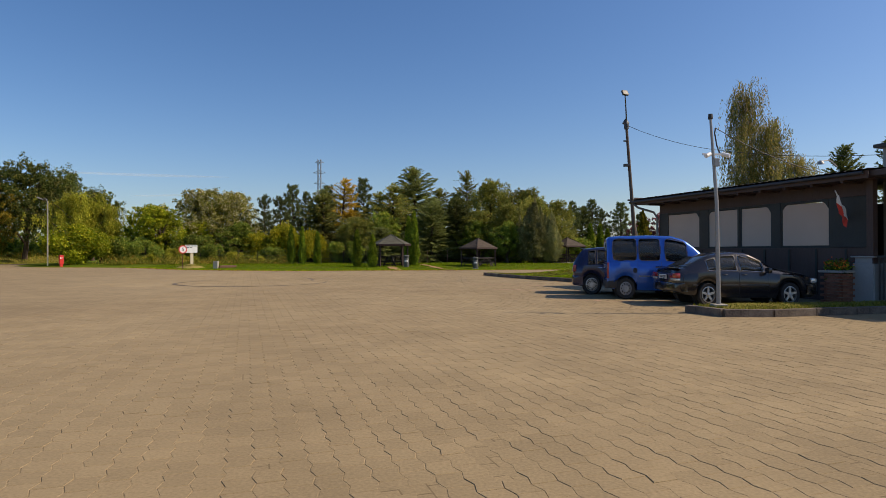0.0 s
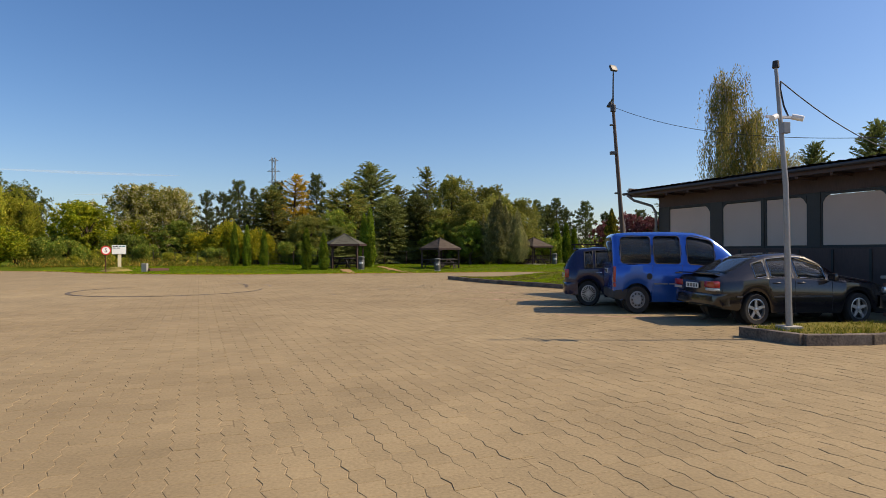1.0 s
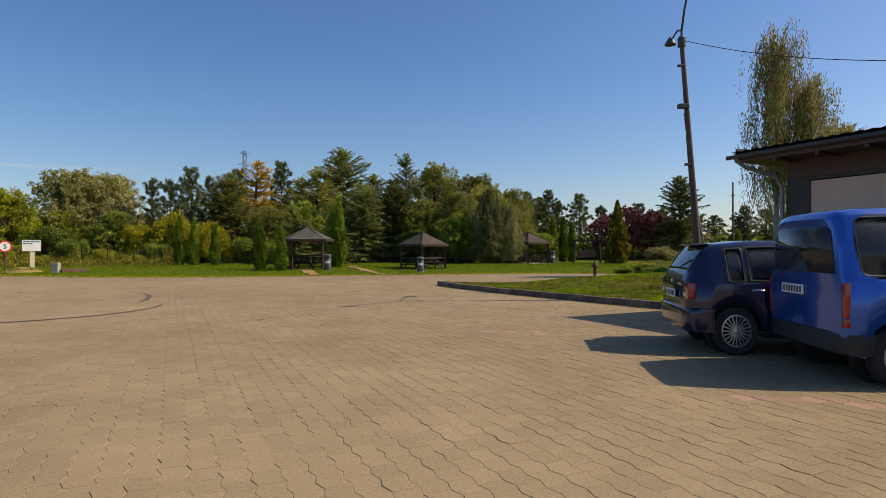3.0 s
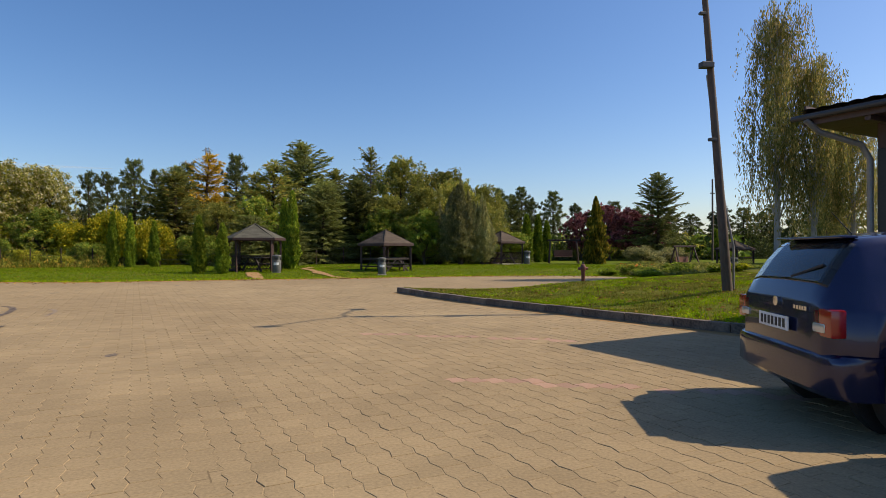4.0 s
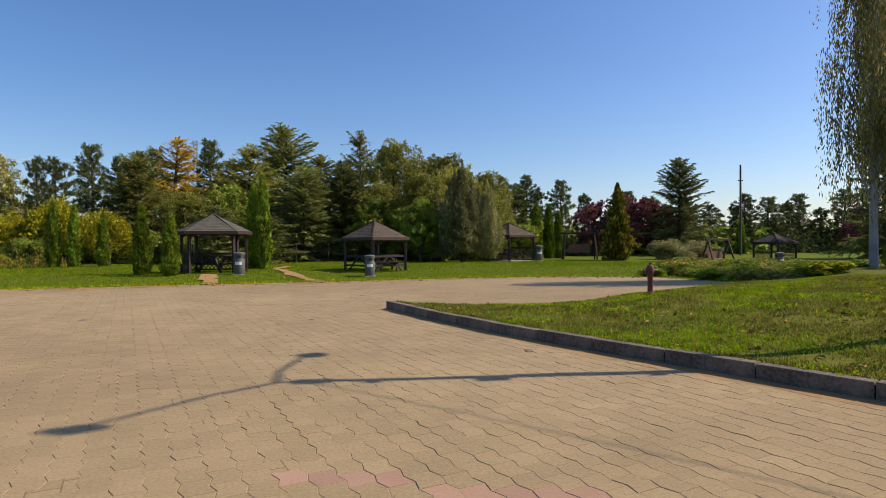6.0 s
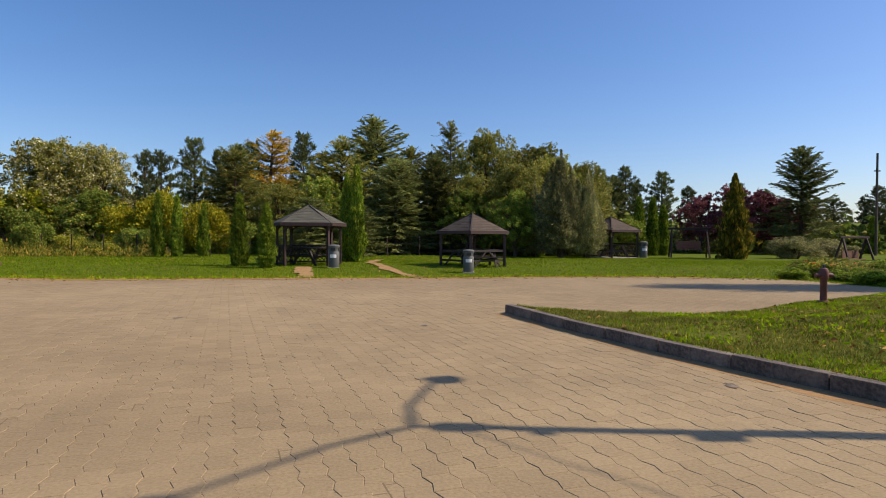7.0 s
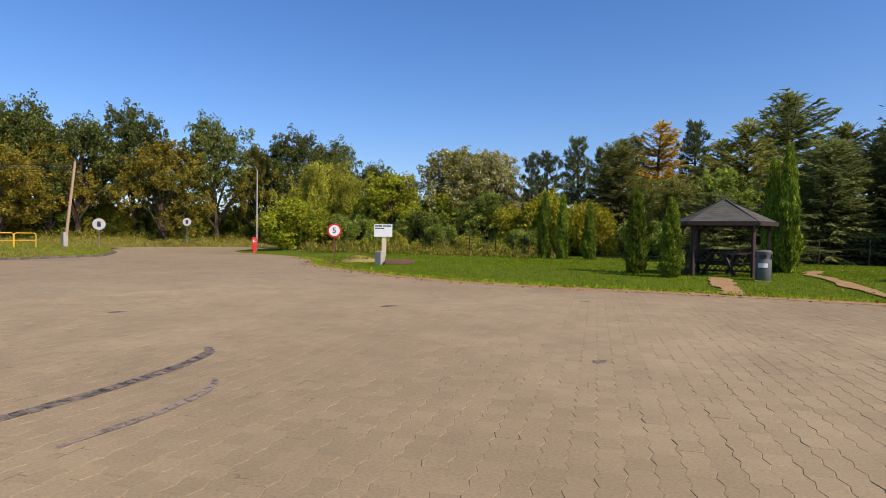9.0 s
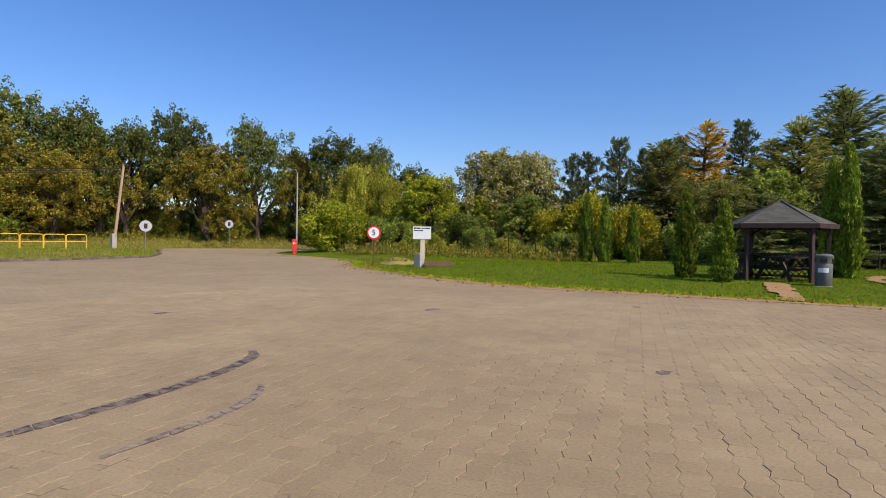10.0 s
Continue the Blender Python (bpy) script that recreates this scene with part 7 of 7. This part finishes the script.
# ---- far woods closing the view ----
rw = np.random.default_rng(77)
pts = []
for _ in range(520):
    a = rw.uniform(0, 1)
    x = -75 + 160 * a
    y = 92 + 6 * math.sin(x * 0.09) + rw.normal(0, 2.5)
    h = rw.uniform(2.0, 5.0)
    m_ = 34
    u = unit(rw, m_) * rw.uniform(0.5, 1.5, (m_, 1)) * [1.3, 1.3, 0.5 * h]
    pts.append(np.abs(u * [0, 0, 1]) + u * [1, 1, 0] + [x, y, 0.2])
for _ in range(420):
    y = rw.uniform(18, 98)
    x = -69 + 0.3 * (y - 40) + rw.normal(0, 1.8)
    h = rw.uniform(4.0, 9.0)
    m_ = 34
    u = unit(rw, m_) * rw.uniform(0.5, 1.5, (m_, 1)) * [1.3, 1.3, 0.5 * h]
    pts.append(np.abs(u * [0, 0, 1]) + u * [1, 1, 0] + [x, y, 0.2])
for _ in range(420):
    x = rw.uniform(-34, 16)
    y = 75 + 2 * math.sin(x * 0.2) + rw.normal(0, 1.2)
    h = rw.uniform(2.0, 5.4)
    u = unit(rw, 34) * rw.uniform(0.5, 1.5, (34, 1)) * [1.1, 1.1, 0.6 * h]
    pts.append(np.abs(u * [0, 0, 1]) + u * [1, 1, 0] + [x, y, 0.2])
for _ in range(240):
    y = rw.uniform(34, 74)
    x = -64.5 + 0.34 * max(0, y - 48) + rw.normal(0, 1.0)
    h = rw.uniform(3.0, 5.0)
    u = unit(rw, 40) * rw.uniform(0.5, 1.5, (40, 1)) * [1.1, 1.1, 0.6 * h]
    pts.append(np.abs(u * [0, 0, 1]) + u * [1, 1, 0] + [x, y, 0.4])
for _ in range(260):
    x = rw.uniform(12, 62)
    y = 75 + 2 * math.sin(x * 0.3) + rw.normal(0, 1.2)
    h = rw.uniform(1.8, 4.2)
    u = unit(rw, 34) * rw.uniform(0.5, 1.5, (34, 1)) * [1.2, 1.2, 0.6 * h]
    pts.append(np.abs(u * [0, 0, 1]) + u * [1, 1, 0] + [x, y, 0.2])
pts = np.concatenate(pts)
tagged(new("far_woods", raw_mesh("far_woods", *cards(pts, unit(rw, len(pts)), 0.8, 0.5, rw), "oak")), "dark mixed woods beyond the lawn", "woods", kind="stuff")

pts = []
for x0, x1, y0, hh, count in ((-12, 16, 65.5, 3.6, 230), (12, 60, 73.5, 3.4, 340), (-22, -10, 66.5, 3.2, 80)):
    for _ in range(count):
        x = rw.uniform(x0, x1)
        y = y0 + 1.4 * math.sin(x * 0.5) + rw.normal(0, 1.0)
        h = hh * rw.uniform(0.55, 1.05)
        u = unit(rw, 46) * rw.uniform(0.4, 1.3, (46, 1)) * [0.9, 0.9, 0.75 * h]
        pts.append(np.abs(u * [0, 0, 1]) + u * [1, 1, 0] + [x, y, 0.15])
pts = np.concatenate(pts)
tagged(new("undergrowth", raw_mesh("undergrowth", *cards(pts, unit(rw, len(pts)) - [0, 0, 0.5], 0.34, 0.12, rw), "pine")), "dark conifer boughs closing the gaps between trunks", "undergrowth", kind="stuff")

# rough weeds along the tree edge and on the verge
pts, ax = [], []
bank = resample([(-48.5, 75), (-52.5, 69.5), (-56.2, 60), (-58.6, 50), (-60, 40), (-60.4, 28)], 900)
for x, y in bank + rw.normal(0, 0.9, (900, 2)):
    hh = rw.uniform(0.3, 1.1)
    pts.append(np.c_[x + rw.normal(0, 0.25, 10), y + rw.normal(0, 0.25, 10), 0.55 + rw.random(10) * hh])
    ax.append(rw.normal(0, 0.45, (10, 3)) + [0, 0, 1])
for _ in range(1500):
    x = rw.uniform(-32, -15)
    y = 56.4 + 0.075 * (x + 23) + 0.7 * math.sin(1.3 * x) + rw.normal(0, 1.3)
    hh = rw.uniform(0.3, 1.3) * rw.uniform(0.3, 1.0) * (0.75 + 0.55 * float(wave(np.float64(x), np.float64(y), 1.6)))
    m_ = 9
    pts.append(np.c_[np.full(m_, x) + rw.normal(0, 0.14, m_), np.full(m_, y) + rw.normal(0, 0.14, m_), 0.25 + rw.random(m_) * hh])
    ax.append(rw.normal(0, 0.45, (m_, 3)) + [0, 0, 1])
pts, ax = np.concatenate(pts), np.concatenate(ax)
tagged(new("weeds", raw_mesh("weeds", *cards(pts, ax, 0.22, 0.06, rw), "weed")), "tall dry weeds in front of the trees", "weeds", kind="stuff")


# ---- grass blades ----
def blades(name, label, xs, ys, zs, material, h, seed):
    rand = np.random.default_rng(seed)
    n = len(xs)
    hh = h * rand.uniform(0.5, 1.4, n)
    a = rand.uniform(0, 2 * math.pi, n)
    wv = np.c_[np.cos(a), np.sin(a), np.zeros(n)] * (0.10 * hh + 0.003)[:, None]
    tip = np.c_[rand.normal(0, 0.45, n) * hh, rand.normal(0, 0.45, n) * hh, hh]
    c = np.c_[xs, ys, zs]
    v = np.stack([c - wv, c + wv, c + tip], 1).reshape(-1, 3)
    tagged(new(name, raw_mesh(name, v, np.arange(3 * n).reshape(-1, 3), material)), label, "grass", kind="stuff")


def inside(x, y, poly):
    p = np.asarray(poly, float)
    r = np.zeros(len(x), bool)
    j = len(p) - 1
    for i in range(len(p)):
        c = ((p[i, 1] > y) != (p[j, 1] > y)) & (x < (p[j, 0] - p[i, 0]) * (y - p[i, 1]) / (p[j, 1] - p[i, 1] + 1e-12) + p[i, 0])
        r ^= c
        j = i
    return r


rg = np.random.default_rng(5)
poly = ISLAND_FRONT[:7] + [(14, 36.3)] + ISLAND_BACK[:8][::-1]
x, y = rg.uniform(2.2, 14, 330000), rg.uniform(20.8, 36.3, 330000)
bare = wave(x + 1.7, y, 2.2) + 0.6 * wave(x, y + 2, 5.3)
keep = inside(x, y, poly) & (rg.random(len(x)) < np.where(bare > 0.75, 0.25, 1.0))
x, y = x[keep], y[keep]
dry = wave(x, y, 1.3) + 0.7 * wave(x + 3, y, 3.1) + rg.normal(0, 0.5, len(x)) > -0.35
for m_, mat_, lab_ in ((~dry, "grass", "short green grass on the raised island"), (dry, "drygrass", "dry yellowed grass patches on the island")):
    blades("grass", lab_, x[m_], y[m_], island_z(x[m_], y[m_]), mat_, 0.034, 1)
x, y = rg.uniform(5.1, 12, 30000), rg.uniform(11.7, 14.6, 30000)
keep = inside(x, y, [(5.2, 12.72), (5.45, 12.05), (5.9, 11.86), (6.95, 12.12), (9.3, 12.72), (12, 13.4), (12, 14.0), (8.2, 13.14), (6.02, 12.86)])
x, y = x[keep], y[keep]
blades("grass", "dry tufted grass round the camera pole", x, y, np.full(len(x), 0.13), "drygrass", 0.06, 2)
lawn_poly = LAWN_EDGE[3:21] + [(-26, 58), (12, 60), (22, 50), (22, 37)]
x = rg.uniform(-26, 22, 330000)
y = 37 + 22 * rg.random(330000) ** 1.4
keep = inside(x, y, lawn_poly)
x, y = x[keep], y[keep]
dry = wave(x, y, 0.6) + 0.7 * wave(x + 5, y, 1.7) + rg.normal(0, 0.4, len(x)) > 1.15
for m_, mat_, lab_ in ((~dry, "grass", "mown green lawn grass round the pavilions"), (dry, "drygrass", "yellowed patches in the mown lawn")):
    blades("grass", lab_, x[m_], y[m_], lawn_z(x[m_], y[m_]), mat_, 0.045, 3)
ex = resample(LAWN_EDGE[5:20], 5200)
nx_, ny_ = rg.normal(0, 0.13, 5200), np.abs(rg.normal(0, 0.16, 5200)) - 0.1
lx, ly = rg.uniform(-56, -31, 60000), rg.uniform(28, 49, 60000)
left_poly = LEFT_ISLAND + [(-48, 50), (-52, 48), (-55, 44), (-56, 38), (-56, 30), (-55, 22)]
on = inside(lx, ly, left_poly)
lx, ly = lx[on], ly[on]
lz = 0.06 + 0.16 * smoothstep(0, 5, edge_distance(lx, ly, LEFT_ISLAND))
tone = wave(lx, ly, 0.7) + 0.5 * wave(lx + 2, ly, 1.9) + rg.normal(0, 0.4, len(lx)) > -0.2
blades("grass", "dry grass on the roadside verge", lx[tone], ly[tone], lz[tone], "drygrass", 0.1, 9)
blades("grass", "green grass on the roadside verge", lx[~tone], ly[~tone], lz[~tone], "grass", 0.08, 10)
u_, v_ = rg.random(26000), rg.random(26000)
lo = resample([(-45.8, 70.4), (-48.8, 67), (-51.8, 59), (-53.4, 50), (-54.2, 40), (-54, 28)], 200)
hi = resample([(-50, 76), (-54, 70), (-57.5, 60), (-60, 50), (-61.5, 40), (-62, 26)], 200)
k_ = (u_ * 199).astype(int)
q_ = lo[k_] * (1 - v_[:, None]) + hi[k_] * v_[:, None] + rg.normal(0, 0.1, (26000, 2))
bz = -0.02 + 0.75 * smoothstep(0, 4.5, edge_distance(q_[:, 0], q_[:, 1], lo[::20]))
blades("grass", "tall dry grass on the road bank", q_[:, 0], q_[:, 1], bz, "drygrass", 0.17, 12)
mx, my = -20.4 + rg.normal(0, 0.4, 900), 46.8 + rg.normal(0, 0.3, 900)
blades("grass", "dry yellow weeds on the sand mound", mx, my, np.full(900, 0.2), "drygrass", 0.13, 8)
blades("grass", "ragged grass tufts along the lawn edge", ex[:, 0] + nx_, ex[:, 1] + ny_, np.full(5200, 0.02), "grass", 0.08, 4)
ke = resample(ISLAND_FRONT[:6], 1500)
blades("grass", "grass tufts hanging over the kerb", ke[:, 0] + 0.1 + rg.normal(0, 0.03, 1500), ke[:, 1] + 0.05 + rg.normal(0, 0.03, 1500), np.full(1500, 0.13), "drygrass", 0.05, 6)

# fallen leaves and sandy clods along the lawn edge and over the lawn
n_ = 1700
q_ = resample(LAWN_EDGE[5:20], n_)
lx = np.r_[q_[:, 0] + rg.normal(0, 0.5, n_), rg.uniform(-22, 12, 500)]
ly = np.r_[q_[:, 1] + rg.normal(0.15, 0.45, n_), 42 + 14 * rg.random(500)]
lz = np.where(inside(lx, ly, lawn_poly), lawn_z(lx, ly) + 0.025, 0.004)
ix, iy = rg.uniform(2.8, 14, 1500), rg.uniform(21, 36, 1500)
on = inside(ix, iy, poly)
lx, ly, lz = np.r_[lx, ix[on]], np.r_[ly, iy[on]], np.r_[lz, island_z(ix[on], iy[on]) + 0.015]
ax_ = unit(rg, len(lx)) * [1, 1, 0.25]
M["litter"] = leaf_mat("fallen_leaf", [(0, (0.09, 0.05, 0.02)), (0.6, (0.24, 0.14, 0.04)), (1, (0.4, 0.27, 0.08))], 0.8, 0.1)
tagged(new("fallen_leaves", raw_mesh("fallen_leaves", *cards(np.c_[lx, ly, lz], ax_, 0.085, 0.06, rg), "litter")), "dry brown fallen leaves along the lawn edge", "leaves", kind="stuff")

# island weeds: broad-leaved clumps in the turf
cx_, cy_ = rg.uniform(3.4, 11.5, 60), rg.uniform(22.5, 33.5, 60)
on = inside(cx_, cy_, poly)
cx_, cy_ = np.repeat(cx_[on], 46), np.repeat(cy_[on], 46)
cx_, cy_ = cx_ + rg.normal(0, 0.16, len(cx_)), cy_ + rg.normal(0, 0.16, len(cy_))
on = inside(cx_, cy_, poly)
cx_, cy_ = cx_[on], cy_[on]
ax_ = rg.normal(0, 0.8, (len(cx_), 3)) + [0, 0, 0.7]
tagged(new("weeds", raw_mesh("weeds", *cards(np.c_[cx_, cy_, island_z(cx_, cy_) + 0.03], ax_, 0.07, 0.026, rg), "grass")), "bright weed clumps in the island turf", "weeds", kind="stuff")

# creeping juniper bed, leafy clump and clipped ball beside the far end of the yard
bed = [(13.9, 41.4), (14.3, 38.2), (17, 37.2), (21, 37.2), (22, 42), (20, 45.8), (15.6, 45.8)]
bx, by = rg.uniform(13, 23, 1500), rg.uniform(37, 46, 1500)
on = inside(bx, by, bed)
bx, by = bx[on], by[on]
hb = 0.12 + 0.3 * (0.5 + 0.5 * wave(bx, by, 1.9)) * rg.uniform(0.5, 1.1, len(bx))
bp = np.repeat(np.c_[bx, by, np.zeros(len(bx))], 34, 0) + np.c_[rg.normal(0, 0.22, (len(bx) * 34, 2)), np.repeat(hb, 34) * rg.random(len(bx) * 34)]
bp[:, 2] += lawn_z(bp[:, 0], bp[:, 1])
tagged(new("ground_cover", raw_mesh("ground_cover", *cards(bp, rg.normal(0, 1, (len(bp), 3)) * [1, 1, 0.5] + [0, 0, 0.3], 0.2, 0.05, rg), "olive")), "creeping juniper covering a low bed", "ground cover", kind="stuff")
plant((ball_bush("ball_bush", "clipped round bush beside the lamp post", "thuja", 84), 1.0), [(17.7, 35.3, 1.3, 1.35, 0)], "clipped bush", 0.3)
plant((shrub("hosta_clump", "bright broad-leaved clump at the island edge", "bright", 85, 1000, 0.22), 1.2), [(15.2, 35.8, 0.5, 1.5, 0)], "leafy clump", 0.3)
# low hedge bed beside the far end of the yard
plant((shrub("low_hedge_plant", "low green bedding shrub at the lawn edge", "thuja", 83, 5200, 0.07), 1.2),
      [(13.8, 39.0, 0.5, 1.5, 0), (14.3, 40.4, 0.5, 1.5, 80), (14.2, 41.8, 0.55, 1.5, 160), (14.8, 43.2, 0.5, 1.6, 230), (15.6, 44.6, 0.5, 1.6, 300), (16.8, 45.6, 0.5, 1.7, 20), (15.4, 39.6, 0.6, 1.7, 50), (16.6, 41.4, 0.6, 1.8, 110), (17.5, 43.4, 0.5, 1.8, 190),
       (13.0, 41.6, 0.45, 1.5, 15), (17.0, 38.4, 0.6, 1.8, 75), (18.6, 37.9, 0.65, 1.9, 135), (20.2, 37.6, 0.6, 1.9, 195), (22.0, 37.4, 0.65, 2.0, 255), (18.4, 40.4, 0.55, 1.9, 315), (20.2, 39.8, 0.6, 2.0, 35), (24.0, 37.3, 0.6, 2.0, 95)], "bed shrubs")

# ---- pavers ----
# zigzag-edged concrete pavers, laid in staggered columns turned with the parking bays
COL, LEN, GAP = 0.162, 0.20, 0.004
TURN = radians(19)
cu, cv = Vector((math.cos(TURN), math.sin(TURN))), Vector((-math.sin(TURN), math.cos(TURN)))


def zig(t):
    """Sideways wave of a joint line, along its length in metres."""
    k = (t / LEN) % 1.0
    return 0.013 * (4 * k - 1 if k < 0.5 else 3 - 4 * k) if 0 <= k < 1 else 0


def paver_shape(sign):
    ts = (0.0, 0.25, 0.5, 0.75, 1.0)
    right = [(COL / 2 - GAP / 2 + sign * zig(t * LEN * 0.999), -LEN / 2 + GAP / 2 + t * (LEN - GAP)) for t in ts]
    left = [(-COL / 2 + GAP / 2 + sign * zig(t * LEN * 0.999), -LEN / 2 + GAP / 2 + t * (LEN - GAP)) for t in ts[::-1]]
    outline = np.array(right + left)
    k = len(outline)
    return np.concatenate([np.c_[outline * 0.965, np.zeros(k)], np.c_[outline, np.full(k, -0.003)], np.c_[outline, np.full(k, -0.03)]])


npt = 10
SHAPES = paver_shape(1), paver_shape(-1)
tri_top = [(0, 1, 8), (0, 8, 9), (1, 2, 7), (1, 7, 8), (2, 3, 6), (2, 6, 7), (3, 4, 5), (3, 5, 6)]
sides = []
for r in (0, 1):
    for k in range(npt):
        a, b_, c, d = r * npt + k, r * npt + (k + 1) % npt, (r + 1) * npt + (k + 1) % npt, (r + 1) * npt + k
        sides += [(a, d, c), (a, c, b_)]
pf = np.array(tri_top + sides)
iu, iv = np.meshgrid(np.arange(-120, 120), np.arange(-60, 260), indexing="ij")
uu, vv = iu.ravel() * COL, iv.ravel() * LEN + (iu.ravel() % 2) * LEN / 2
px_, py_ = 0.5 + uu * cu.x + vv * cv.x, 2.0 + uu * cu.y + vv * cv.y
near = (px_ > np.where(py_ > 22, -14.0, -8.5)) & (px_ < 9.0) & (py_ > -1.5) & (py_ < 40.0)
near &= ~inside(px_, py_, [(2.5, 32.7), (3.2, 31.0), (4.2, 28.9), (5.3, 26.5), (6.6, 24.0), (8.1, 20.9), (14, 23), (14, 36.5), (9.3, 34.6), (6.9, 32.5), (5.4, 32.2), (4, 32.5)])
near &= ~inside(px_, py_, [(5.0, 12.8), (5.0, 12.3), (5.3, 11.85), (5.8, 11.64), (16, 14.2), (16, 15.4), (8.2, 13.32), (6, 13.02)])
near &= px_ < 8.0 - 0.383 * (py_ - 21.4)
rz = np.random.default_rng(3)
px_, py_, odd = px_[near], py_[near], (iu.ravel() % 2)[near]
single = (np.abs(px_ + 1.2) < 1.6) & (py_ > 27.3) & (py_ < 30.4)
idx = np.where(single)[0][:290]
single[:] = False
single[idx] = True
bay = np.zeros(len(px_), bool)                           # red pavers that mark the parking bays
for ox, oy in ((4.4, 15.6), (2.9, 19.95), (2.0, 23.3)):
    dx, dy = px_ - ox, py_ - oy
    along, across = dx * 0.925 - dy * 0.38, dx * 0.38 + dy * 0.925
    bay |= (np.abs(across) < 0.085) & (along > -1.3) & (along < 1.9)


def paver_field(mask, name, material, label):
    k = int(mask.sum())
    c, s = math.cos(TURN), math.sin(TURN)
    both = np.stack([np.c_[q_[:, 0] * c - q_[:, 1] * s, q_[:, 0] * s + q_[:, 1] * c, q_[:, 2]] for q_ in SHAPES])
    base = both[odd[mask]]
    tilt = rz.normal(0, 0.0025, (k, 2))
    z = rz.normal(0, 0.0012, k)
    v = base + np.stack([px_[mask], py_[mask], z], 1)[:, None]
    v[..., 2] += base[..., 0] * tilt[:, :1] + base[..., 1] * tilt[:, 1:]
    f_ = pf[None] + (np.arange(k) * 3 * npt)[:, None, None]
    o = new(name, raw_mesh(name, v.reshape(-1, 3), f_.reshape(-1, 3), material))
    o.parent = pavement
    return tagged(o, label, kind="stuff")


paver_field(~single & ~bay, "paver_field", "paver", "zigzag concrete pavers with sandy joints")
paver_field(bay & ~single, "red_paver_rows", "red_paver", "worn red pavers marking the parking bays")
one = [raw_mesh("paver", q_, pf, "paver_one") for q_ in SHAPES]
for k in np.where(single)[0]:
    o = new("paver", one[odd[k]])
    o.matrix_basis = Matrix.Translation((px_[k], py_[k], rz.normal(0, 0.0012))) @ Matrix.Rotation(TURN, 4, "Z")
    o.parent = pavement
